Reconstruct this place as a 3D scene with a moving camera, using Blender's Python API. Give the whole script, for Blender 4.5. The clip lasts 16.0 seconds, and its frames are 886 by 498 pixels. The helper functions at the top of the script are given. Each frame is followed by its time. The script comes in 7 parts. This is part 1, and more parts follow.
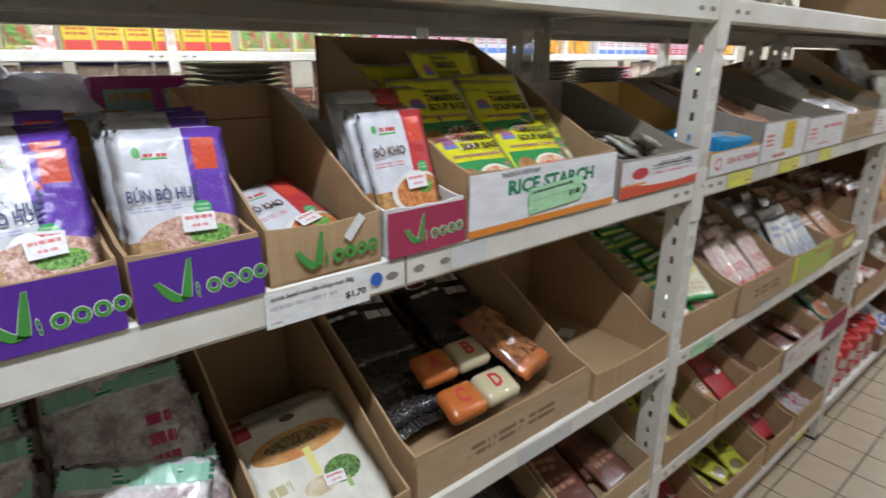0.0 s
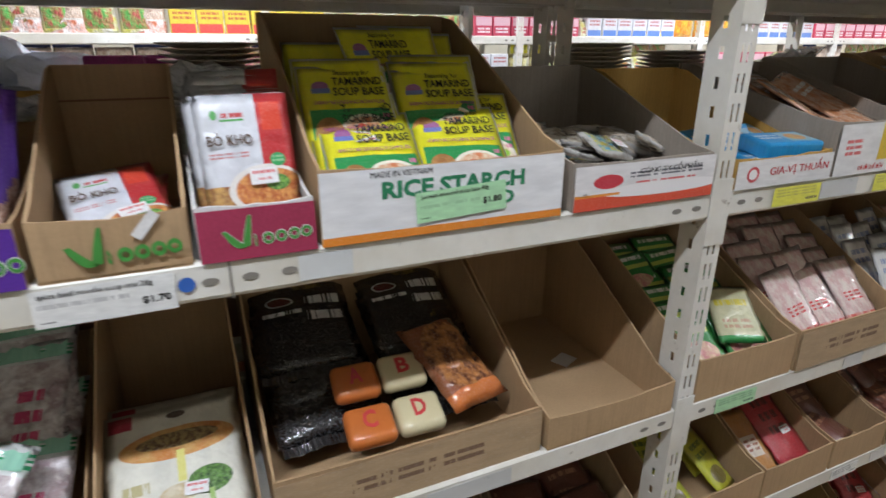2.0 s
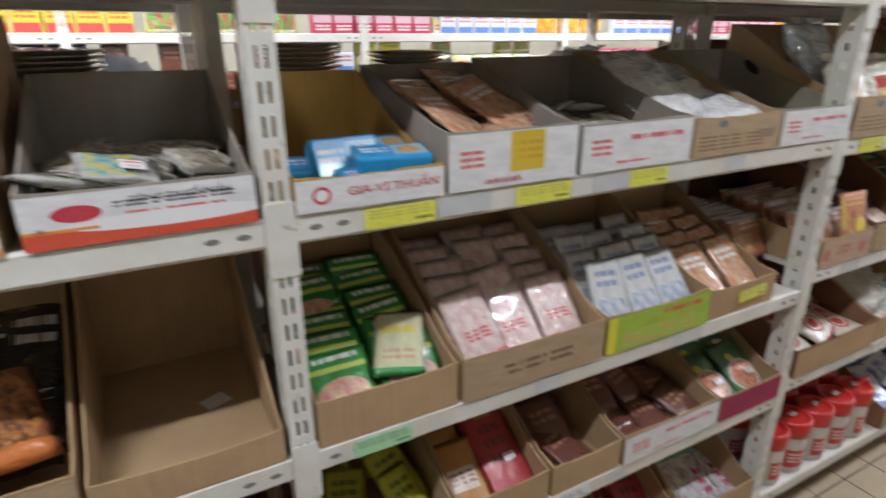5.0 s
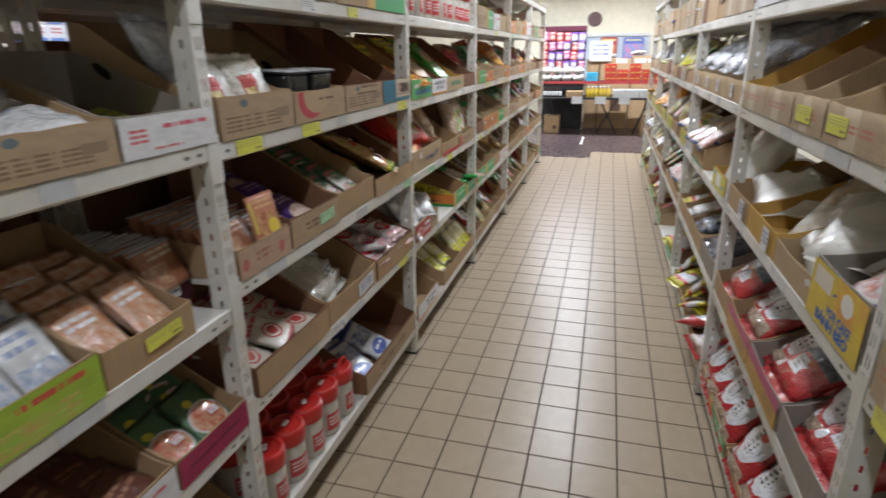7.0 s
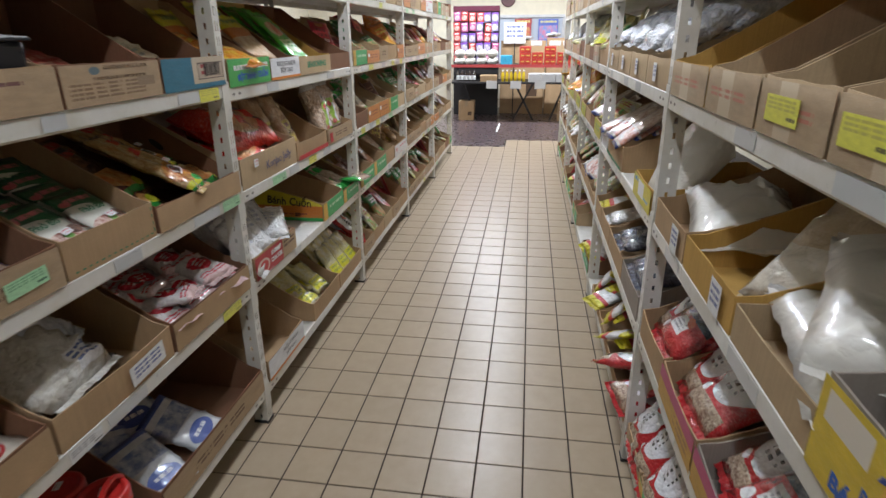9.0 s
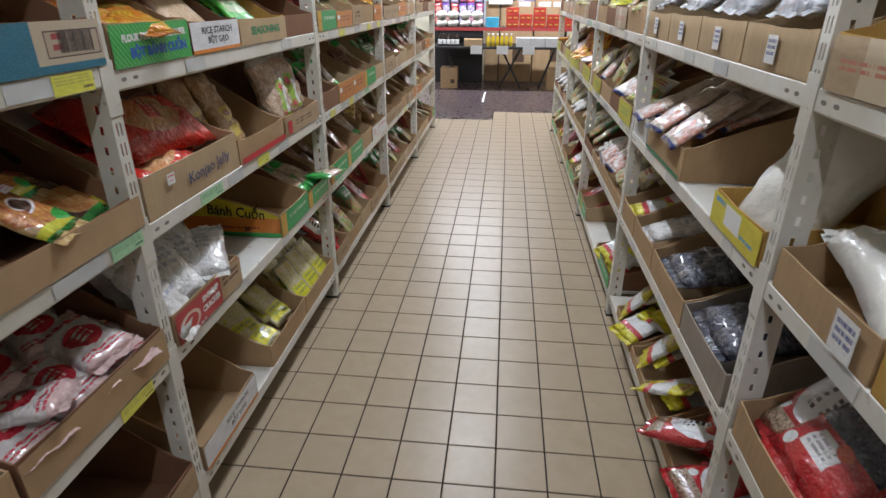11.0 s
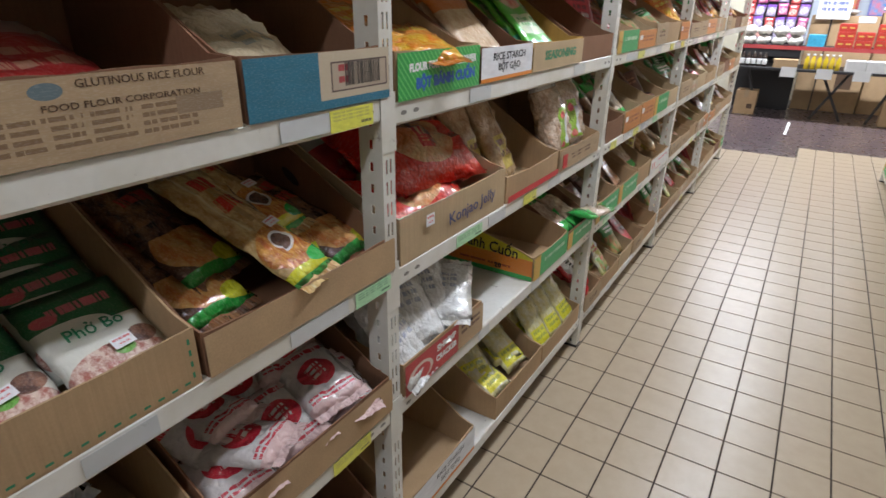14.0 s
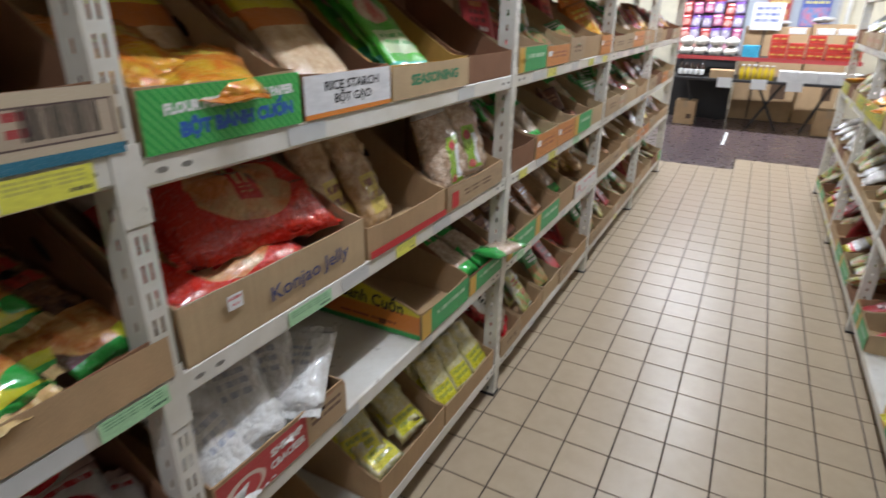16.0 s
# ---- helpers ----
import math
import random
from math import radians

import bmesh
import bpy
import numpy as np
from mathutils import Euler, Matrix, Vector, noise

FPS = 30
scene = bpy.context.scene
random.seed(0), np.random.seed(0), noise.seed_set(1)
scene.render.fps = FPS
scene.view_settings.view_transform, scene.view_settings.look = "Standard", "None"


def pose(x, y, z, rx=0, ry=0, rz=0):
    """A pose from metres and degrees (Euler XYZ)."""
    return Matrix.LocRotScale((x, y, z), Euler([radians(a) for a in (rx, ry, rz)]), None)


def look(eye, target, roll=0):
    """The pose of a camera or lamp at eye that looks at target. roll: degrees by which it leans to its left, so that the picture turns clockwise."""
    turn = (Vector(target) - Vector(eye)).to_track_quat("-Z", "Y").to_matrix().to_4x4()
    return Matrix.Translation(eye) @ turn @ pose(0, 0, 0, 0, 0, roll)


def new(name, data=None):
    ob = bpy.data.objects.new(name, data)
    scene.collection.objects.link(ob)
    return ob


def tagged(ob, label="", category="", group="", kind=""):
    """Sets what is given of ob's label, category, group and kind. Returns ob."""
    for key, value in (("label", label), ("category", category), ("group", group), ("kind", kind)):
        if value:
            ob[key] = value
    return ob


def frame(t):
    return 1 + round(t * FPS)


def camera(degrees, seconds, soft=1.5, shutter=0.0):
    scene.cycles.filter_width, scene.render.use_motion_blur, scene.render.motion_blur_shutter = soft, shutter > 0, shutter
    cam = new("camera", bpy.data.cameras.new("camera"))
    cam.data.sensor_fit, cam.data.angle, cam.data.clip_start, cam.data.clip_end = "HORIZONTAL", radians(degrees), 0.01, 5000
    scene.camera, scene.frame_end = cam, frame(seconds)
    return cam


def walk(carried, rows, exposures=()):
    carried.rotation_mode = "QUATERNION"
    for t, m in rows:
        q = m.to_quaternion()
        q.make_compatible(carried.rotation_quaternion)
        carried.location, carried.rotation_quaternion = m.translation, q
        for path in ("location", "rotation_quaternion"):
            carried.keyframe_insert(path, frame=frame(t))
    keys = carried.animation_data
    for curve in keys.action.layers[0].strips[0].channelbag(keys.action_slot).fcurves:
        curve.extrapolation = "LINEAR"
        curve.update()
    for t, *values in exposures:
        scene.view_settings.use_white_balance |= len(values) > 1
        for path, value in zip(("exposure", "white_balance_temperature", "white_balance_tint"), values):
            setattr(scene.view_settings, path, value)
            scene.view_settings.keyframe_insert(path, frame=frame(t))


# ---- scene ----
cam = camera(76.3, 16.0, 1.5, 0.5)
PATH = [
    (0, (-1.269, -0.595, 1.673), (-0.064, 0.865, 1.03), 0.1),
    (0.5, (-1.24, -0.566, 1.672), (-0.241, 1.039, 1.017), 0.4),
    (1, (-1.207, -0.589, 1.702), (-0.378, 1.105, 1.036), 0.2),
    (1.5, (-1.028, -0.642, 1.688), (-0.253, 1.073, 1.01), 0.2),
    (2, (-0.867, -0.679, 1.662), (-0.101, 1.036, 0.974), 0.1),
    (2.5, (-0.789, -0.56, 1.653), (-0.024, 1.143, 0.938), 0.2),
    (3, (-0.741, -0.443, 1.693), (0.023, 1.25, 0.952), 0.5),
    (3.5, (-0.69, -0.402, 1.742), (0.062, 1.296, 0.998), 0.4),
    (4, (-0.531, -0.478, 1.739), (0.192, 1.227, 0.982), 0.4),
    (4.5, (-0.326, -0.689, 1.703), (0.408, 1.025, 0.98), -0.2),
    (5, (-0.197, -0.839, 1.67), (0.685, 0.814, 0.971), -0.2),
    (5.2, (-0.15, -0.873, 1.645), (0.829, 0.734, 0.966), -0.8),
    (7.3, (0.336, -0.955, 1.61), (2.172, -0.52, 0.946), -0.4),
    (7.5, (0.386, -0.969, 1.601), (2.222, -0.545, 0.934), -0.3),
    (8, (0.58, -0.976, 1.598), (2.421, -0.598, 0.915), -0.2),
    (8.5, (0.821, -1.009, 1.575), (2.672, -0.705, 0.883), -0.3),
    (9, (1.062, -1.05, 1.566), (2.912, -0.774, 0.857), -0.4),
    (9.5, (1.238, -1.01, 1.544), (3.072, -0.742, 0.792), -0.4),
    (9.7, (1.326, -0.956, 1.568), (3.155, -0.709, 0.796), -0.3),
    (11.8, (1.924, -0.819, 1.546), (3.735, -0.625, 0.72), 0.1),
    (12, (1.966, -0.78, 1.547), (3.771, -0.537, 0.721), 0.2),
    (12.5, (2.056, -0.764, 1.553), (3.825, -0.322, 0.731), 0.3),
    (13, (2.076, -0.759, 1.557), (3.757, -0.039, 0.746), 0.4),
    (13.5, (2.08, -0.737, 1.567), (3.682, 0.141, 0.755), 0.7),
    (14, (2.054, -0.715, 1.587), (3.602, 0.263, 0.783), 0.7),
    (14.5, (2.082, -0.74, 1.588), (3.593, 0.298, 0.789), 0.7),
    (15, (2.205, -0.825, 1.59), (3.703, 0.231, 0.79), 0.7),
    (15.5, (2.356, -0.806, 1.589), (3.872, 0.226, 0.79), 0.7),
    (16, (2.486, -0.773, 1.601), (4.114, 0.091, 0.824), 0.9),
]
walk(cam, [(t, look(eye, target, roll)) for t, eye, target, roll in PATH],
     exposures=[(0, 0.45), (1.0, 0.45), (2.0, 0.5), (3.0, 0.33), (3.6, 0.2), (4.3, 0.38), (5.0, 0.6), (5.6, 0.5), (7.3, 0.08), (9.0, 0.04), (9.7, 0.02), (12.0, -0.15), (13.0, -0.02), (14.0, 0.16), (15.5, 0.12), (16.0, -0.02)])


# ---- light ----
world = bpy.data.worlds.new("world")
scene.world = world
world.use_nodes = True
world.node_tree.nodes["Background"].inputs[0].default_value = (0.9, 0.95, 1.0, 1)
world.node_tree.nodes["Background"].inputs[1].default_value = 0.05
LAMP_POWER = 50.0


def lamp(x, y, z, sx, sy, power):
    data = bpy.data.lights.new("tube_light", "AREA")
    data.shape, data.size, data.size_y, data.energy, data.color = "RECTANGLE", sx, sy, power, (0.925, 0.995, 1.125)
    ob = new("tube_light", data)
    ob.matrix_world = pose(x, y, z)
    return ob


# ---- materials ----
def nodes_of(name):
    m = bpy.data.materials.new(name)
    m.use_nodes = True
    t = m.node_tree
    return m, t, t.nodes["Principled BSDF"]


def val(t, op, a, b=None, c=None):
    n = t.nodes.new("ShaderNodeMath")
    n.operation = op
    for i, v in enumerate((a, b, c)):
        if v is None:
            continue
        if isinstance(v, (int, float)):
            n.inputs[i].default_value = v
        else:
            t.links.new(v, n.inputs[i])
    return n.outputs[0]


def mix(t, f, a, b):
    n = t.nodes.new("ShaderNodeMix")
    n.data_type = "RGBA"
    for i, v in ((0, f), (6, a), (7, b)):
        if isinstance(v, (int, float)):
            n.inputs[i].default_value = v
        elif isinstance(v, tuple):
            n.inputs[i].default_value = (*v[:3], 1)
        else:
            t.links.new(v, n.inputs[i])
    return n.outputs[2]


def noise_of(t, scale, detail=3.0, vec=None, rough=0.55):
    n = t.nodes.new("ShaderNodeTexNoise")
    n.inputs["Scale"].default_value, n.inputs["Detail"].default_value = scale, detail
    n.inputs["Roughness"].default_value = rough
    if vec is not None:
        t.links.new(vec, n.inputs["Vector"])
    return n.outputs["Fac"]


def ramp(t, f, lo, hi):
    n = t.nodes.new("ShaderNodeMapRange")
    n.inputs[1].default_value, n.inputs[2].default_value = lo, hi
    t.links.new(f, n.inputs[0])
    return n.outputs[0]


def bump(t, p, f, strength=0.2, dist=0.002):
    n = t.nodes.new("ShaderNodeBump")
    n.inputs["Strength"].default_value, n.inputs["Distance"].default_value = strength, dist
    t.links.new(f, n.inputs["Height"])
    t.links.new(n.outputs[0], p.inputs["Normal"])


def obj_coord(t, which="Object"):
    return t.nodes.new("ShaderNodeTexCoord").outputs[which]


def rnd(t):
    return t.nodes.new("ShaderNodeObjectInfo").outputs["Random"]


def scaled(t, vec, s):
    n = t.nodes.new("ShaderNodeVectorMath")
    n.operation = "MULTIPLY"
    t.links.new(vec, n.inputs[0])
    n.inputs[1].default_value = s
    return n.outputs[0]


def plain(name, col, rough=0.5, metal=0.0, var=0.12, scale=30.0, bmp=0.1, spread=0.0, coat=0.0):
    """Paint, plastic or paper: colour with fine and broad variation."""
    m, t, p = nodes_of(name)
    v = obj_coord(t)
    f = noise_of(t, scale, 4, v)
    g = noise_of(t, scale * 0.15, 2, v)
    k = val(t, "MULTIPLY_ADD", f, 0.6, val(t, "MULTIPLY", g, 0.6))
    dark = tuple(c * (1 - var * 1.6) for c in col)
    out = mix(t, ramp(t, k, 0.35, 0.85), dark, tuple(min(1, c * (1 + var * 0.4)) for c in col))
    if spread:
        out = mix(t, val(t, "MULTIPLY", rnd(t), spread), out, tuple(c * 0.55 for c in col))
    t.links.new(out, p.inputs["Base Color"])
    p.inputs["Metallic"].default_value = metal
    p.inputs["Coat Weight"].default_value = coat
    t.links.new(ramp2(t, f, rough * 0.85, min(1, rough * 1.2)), p.inputs["Roughness"])
    if bmp:
        bump(t, p, f, bmp, 0.001)
    return m


def ramp2(t, f, lo, hi):
    n = t.nodes.new("ShaderNodeMapRange")
    n.inputs[1].default_value, n.inputs[2].default_value = 0.3, 0.7
    n.inputs[3].default_value, n.inputs[4].default_value = lo, hi
    t.links.new(f, n.inputs[0])
    return n.outputs[0]


def cardboard(name, col, spread=0.2):
    """Corrugated board: faint flutes, fibres, scuffs."""
    m, t, p = nodes_of(name)
    v = obj_coord(t)
    flute = noise_of(t, 1.0, 2, scaled(t, v, (260, 260, 6)))
    fibre = noise_of(t, 220, 3, v)
    stain = noise_of(t, 9, 4, v)
    k = val(t, "ADD", val(t, "MULTIPLY", flute, 0.35), val(t, "MULTIPLY_ADD", fibre, 0.25, val(t, "MULTIPLY", stain, 0.45)))
    out = mix(t, ramp(t, k, 0.3, 0.75), tuple(c * 0.72 for c in col), tuple(min(1, c * 1.12) for c in col))
    out = mix(t, val(t, "MULTIPLY", rnd(t), spread), out, (col[0] * 0.62, col[1] * 0.56, col[2] * 0.5))
    t.links.new(out, p.inputs["Base Color"])
    p.inputs["Roughness"].default_value = 0.82
    p.inputs["Specular IOR Level"].default_value = 0.25
    bump(t, p, flute, 0.25, 0.0008)
    return m


def white_steel(name, col=(0.75, 0.735, 0.69)):
    """Cream powder-coated steel with grime and chipped paint."""
    m, t, p = nodes_of(name)
    g = t.nodes.new("ShaderNodeNewGeometry").outputs["Position"]
    broad = noise_of(t, 3.5, 5, g, 0.65)
    fine = noise_of(t, 60, 4, g, 0.7)
    chip = noise_of(t, 26, 6, g, 0.72)
    out = mix(t, ramp(t, broad, 0.38, 0.68), tuple(c * f for c, f in zip(col, (0.8, 0.77, 0.7))), col)
    out = mix(t, val(t, "MULTIPLY", ramp(t, fine, 0.5, 0.8), 0.4), out, tuple(c * 0.75 for c in col))
    out = mix(t, val(t, "MULTIPLY", ramp(t, chip, 0.635, 0.7), 0.7), out, (0.2, 0.15, 0.1))
    t.links.new(out, p.inputs["Base Color"])
    t.links.new(ramp2(t, fine, 0.34, 0.5), p.inputs["Roughness"])
    bump(t, p, fine, 0.12, 0.0006)
    return m


def printed(name, base, layers=(), rough=0.28, coat=0.3, crease=0.5, clear=0.0):
    """A print on film, card or paper: shapes laid over a base colour by the sheet's own u and v.
    layers: ("rect", u0, v0, u1, v1, colour), ("disc", u, v, ru, rv, colour), ("food", u0, v0, u1, v1, a, b, scale),
    ("bars", u0, v0, u1, v1, rows, colour), ("slant", period, colour), ("oval_food", u, v, ru, rv, a, b, scale)."""
    m, t, p = nodes_of(name)
    uv = obj_coord(t, "UV")
    s = t.nodes.new("ShaderNodeSeparateXYZ")
    t.links.new(uv, s.inputs[0])
    u, v = s.outputs[0], s.outputs[1]
    fine = noise_of(t, 55, 3, uv)
    out = mix(t, ramp(t, noise_of(t, 6, 3, uv), 0.35, 0.7), tuple(c * 0.82 for c in base), base)

    def rect(u0, v0, u1, v1):
        a = val(t, "LESS_THAN", val(t, "ABSOLUTE", val(t, "SUBTRACT", u, (u0 + u1) / 2)), (u1 - u0) / 2)
        b = val(t, "LESS_THAN", val(t, "ABSOLUTE", val(t, "SUBTRACT", v, (v0 + v1) / 2)), (v1 - v0) / 2)
        return val(t, "MULTIPLY", a, b)

    def oval(cu, cv, ru, rv):
        a = val(t, "DIVIDE", val(t, "SUBTRACT", u, cu), ru)
        b = val(t, "DIVIDE", val(t, "SUBTRACT", v, cv), rv)
        return val(t, "LESS_THAN", val(t, "ADD", val(t, "MULTIPLY", a, a), val(t, "MULTIPLY", b, b)), 1.0)

    def food(a, b, sc):
        n = noise_of(t, sc, 5, uv, 0.65)
        c = mix(t, ramp(t, n, 0.4, 0.6), a, b)
        # paler specks: small highlights put into the food colour
        g = noise_of(t, sc * 2.3, 3, uv)
        return mix(t, val(t, "MULTIPLY", ramp(t, g, 0.56, 0.68), 0.35), c, tuple(min(1, x * 1.4 + 0.08) for x in b))

    for l in layers:
        if l[0] == "rect":
            out = mix(t, rect(*l[1:5]), out, l[5])
        elif l[0] == "disc":
            out = mix(t, oval(*l[1:5]), out, l[5])
        elif l[0] == "food":
            out = mix(t, rect(*l[1:5]), out, food(*l[5:8]))
        elif l[0] == "oval_food":
            out = mix(t, oval(*l[1:5]), out, food(*l[5:8]))
        elif l[0] == "bars":
            u0, v0, u1, v1, rows, col = l[1:]
            ph = val(t, "FRACT", val(t, "MULTIPLY", val(t, "SUBTRACT", v, v0), rows / (v1 - v0)))
            w = noise_of(t, 38, 1, scaled(t, uv, (1.0, 0.02, 1)))
            k = val(t, "MULTIPLY", val(t, "MULTIPLY", val(t, "GREATER_THAN", ph, 0.45), val(t, "GREATER_THAN", w, 0.42)), rect(u0, v0, u1, v1))
            out = mix(t, k, out, col)
        elif l[0] == "slant":
            ph = val(t, "FRACT", val(t, "MULTIPLY", val(t, "ADD", u, val(t, "MULTIPLY", v, 0.25)), l[1]))
            out = mix(t, val(t, "LESS_THAN", ph, 0.28), out, l[2])
    out = mix(t, val(t, "MULTIPLY", ramp(t, fine, 0.5, 0.75), 0.12), out, (0.9, 0.88, 0.84))
    t.links.new(out, p.inputs["Base Color"])
    p.inputs["Coat Weight"].default_value, p.inputs["Coat Roughness"].default_value = coat, 0.05
    p.inputs["Roughness"].default_value = rough
    if crease:
        o = obj_coord(t)
        w = val(t, "ABSOLUTE", val(t, "SUBTRACT", noise_of(t, 26, 2, o, 0.5), 0.5))
        x = val(t, "ABSOLUTE", val(t, "SUBTRACT", noise_of(t, 85, 2, o, 0.5), 0.5))
        bump(t, p, val(t, "MULTIPLY_ADD", x, 0.13, w), min(1.0, crease), 0.02 * max(0.5, crease))
    return m


def film(name, tint=(0.92, 0.92, 0.9), alpha=0.28):
    """Clear crinkled wrap."""
    m, t, p = nodes_of(name)
    tr = t.nodes.new("ShaderNodeBsdfTransparent")
    tr.inputs[0].default_value = (0.97, 0.97, 0.97, 1)
    mx = t.nodes.new("ShaderNodeMixShader")
    w = noise_of(t, 42, 3, obj_coord(t), 0.6)
    p.inputs["Base Color"].default_value = (*tint, 1)
    p.inputs["Roughness"].default_value = 0.12
    bump(t, p, val(t, "ABSOLUTE", val(t, "SUBTRACT", w, 0.5)), 0.8, 0.01)
    t.links.new(val(t, "MULTIPLY_ADD", ramp(t, w, 0.45, 0.7), alpha, alpha * 0.6), mx.inputs[0])
    t.links.new(tr.outputs[0], mx.inputs[1])
    t.links.new(p.outputs[0], mx.inputs[2])
    t.links.new(mx.outputs[0], t.nodes["Material Output"].inputs[0])
    return m


def tile_mat():
    m, t, p = nodes_of("floor_tile")
    g = t.nodes.new("ShaderNodeNewGeometry").outputs["Position"]
    n = noise_of(t, 14, 5, g, 0.65)
    s = noise_of(t, 1.3, 4, g, 0.6)
    out = mix(t, ramp(t, n, 0.35, 0.68), (0.39, 0.305, 0.205), (0.43, 0.34, 0.235))
    out = mix(t, val(t, "MULTIPLY", ramp(t, s, 0.3, 0.75), 0.03), out, (0.36, 0.285, 0.2))
    out = mix(t, val(t, "MULTIPLY", rnd(t), 0.25), out, (0.36, 0.29, 0.21))
    t.links.new(out, p.inputs["Base Color"])
    t.links.new(ramp2(t, noise_of(t, 40, 3, g, 0.5), 0.29, 0.33), p.inputs["Roughness"])
    return m


def backlit(name, tint):
    """Thin milky plastic that lets light through."""
    m, t, p = nodes_of(name)
    w = noise_of(t, 20, 3, obj_coord(t), 0.6)
    tr = t.nodes.new("ShaderNodeBsdfTranslucent")
    mx = t.nodes.new("ShaderNodeMixShader")
    c = mix(t, ramp(t, w, 0.35, 0.7), tuple(x * 0.8 for x in tint), tint)
    t.links.new(c, p.inputs["Base Color"])
    t.links.new(c, tr.inputs[0])
    p.inputs["Roughness"].default_value = 0.2
    bump(t, p, val(t, "ABSOLUTE", val(t, "SUBTRACT", w, 0.5)), 1.0, 0.02)
    mx.inputs[0].default_value = 0.55
    t.links.new(p.outputs[0], mx.inputs[1])
    t.links.new(tr.outputs[0], mx.inputs[2])
    t.links.new(mx.outputs[0], t.nodes["Material Output"].inputs[0])
    return m


STEEL = white_steel("cream_steel")
BOARD = white_steel("shelf_board", (0.73, 0.72, 0.69))
CARD = cardboard("brown_cardboard", (0.47, 0.315, 0.175))
CARD_PALE = cardboard("pale_cardboard", (0.5, 0.365, 0.215), 0.2)
# dark reddish board; behind brown fronts its tone paints in the inside shade
CARD_RED_SHADED = cardboard("reddish_cardboard", (0.25, 0.125, 0.07), 0.2)
CARD_WHITE = cardboard("white_cardboard", (0.74, 0.73, 0.72), 0.15)
CARD_GREY = cardboard("grey_cardboard", (0.36, 0.31, 0.26), 0.2)
CARD_PINK = cardboard("magenta_cardboard", (0.36, 0.04, 0.09), 0.1)
CARD_PURPLE = cardboard("purple_cardboard", (0.1, 0.03, 0.3), 0.1)
CARD_MAROON = cardboard("maroon_cardboard", (0.09, 0.02, 0.035), 0.1)
CARD_GOLD = cardboard("ochre_cardboard", (0.55, 0.33, 0.09), 0.15)
DARK = plain("dark_print", (0.03, 0.025, 0.025), 0.6)
TILE = tile_mat()
GROUT = plain("dark_grout", (0.05, 0.035, 0.026), 0.9, scale=60)
DARK_FLOOR = plain("dark_vinyl", (0.085, 0.06, 0.062), 0.28, scale=12, bmp=0.04)
WALL = plain("cream_wall", (0.8, 0.74, 0.58), 0.8, scale=8)
CEIL = plain("ceiling_white", (0.82, 0.81, 0.78), 0.85, scale=12)
FILM = film("clear_film")
FILM_THICK = film("milky_film", (0.95, 0.95, 0.95), 0.55)
WHITE_INK = plain("white_ink", (0.8, 0.8, 0.78), 0.6)
GREEN_INK = plain("green_ink", (0.02, 0.2, 0.09), 0.5)
LOGO_GREEN = plain("leaf_green_ink", (0.06, 0.28, 0.05), 0.5)
RED_INK = plain("red_ink", (0.55, 0.03, 0.035), 0.5)
BLACK_INK = plain("black_ink", (0.02, 0.02, 0.02), 0.5)
BROWN_INK = plain("brown_ink", (0.1, 0.055, 0.03), 0.6)
BLUE_INK = plain("blue_ink", (0.03, 0.12, 0.45), 0.5)
PEN_INK = plain("marker_ink", (0.05, 0.06, 0.16), 0.5)
YELLOW_TAG = printed("yellow_tag", (0.78, 0.76, 0.1), [("bars", 0.06, 0.42, 0.9, 0.9, 3, (0.5, 0.47, 0.1)), ("bars", 0.7, 0.08, 0.95, 0.32, 1, (0.15, 0.13, 0.05))], 0.35, 0.2, 0)
GREEN_TAG = printed("green_tag", (0.42, 0.72, 0.42), [("bars", 0.06, 0.42, 0.9, 0.9, 3, (0.2, 0.4, 0.22)), ("bars", 0.7, 0.08, 0.95, 0.32, 1, (0.06, 0.15, 0.08))], 0.35, 0.2, 0)
WHITE_TAG = printed("white_tag", (0.76, 0.76, 0.74), [("bars", 0.06, 0.35, 0.8, 0.9, 3, (0.3, 0.3, 0.3)), ("bars", 0.7, 0.08, 0.95, 0.3, 1, (0.1, 0.1, 0.1))], 0.4, 0.2, 0)
GREEN_NOTE = printed("green_note", (0.42, 0.72, 0.42), [("bars", 0.04, 0.36, 0.7, 0.56, 1, (0.3, 0.52, 0.3)), ("bars", 0.04, 0.08, 0.14, 0.16, 1, (0.1, 0.2, 0.1))], 0.5, 0.1, 0)
STICKER = printed("price_sticker", (0.82, 0.8, 0.8), [("bars", 0.1, 0.5, 0.9, 0.85, 1, (0.6, 0.12, 0.12)), ("bars", 0.25, 0.12, 0.75, 0.4, 1, (0.65, 0.2, 0.2))], 0.4, 0.1, 0)
WHITE_NOTE = printed("paper_note", (0.8, 0.8, 0.78), [("bars", 0.12, 0.2, 0.88, 0.85, 3, (0.12, 0.14, 0.3))], 0.6, 0.0, 0)


# ---- mesh helpers ----
def mesh_of(bm, name, *mats, smooth=False):
    me = bpy.data.meshes.new(name)
    bmesh.ops.recalc_face_normals(bm, faces=bm.faces)
    bm.to_mesh(me)
    bm.free()
    for m in mats:
        me.materials.append(m)
    if smooth:
        for p in me.polygons:
            p.use_smooth = True
    return me


def part(name, bm, mat, parent, label=""):
    me = bm if isinstance(bm, bpy.types.Mesh) else mesh_of(bm, name, mat)
    ob = new(name, me)
    ob.parent = parent
    if label:
        ob["label"] = label
    return ob


def thing(name, label, category, group="", kind="", me=None):
    return tagged(new(name, me), label, category, group, kind)


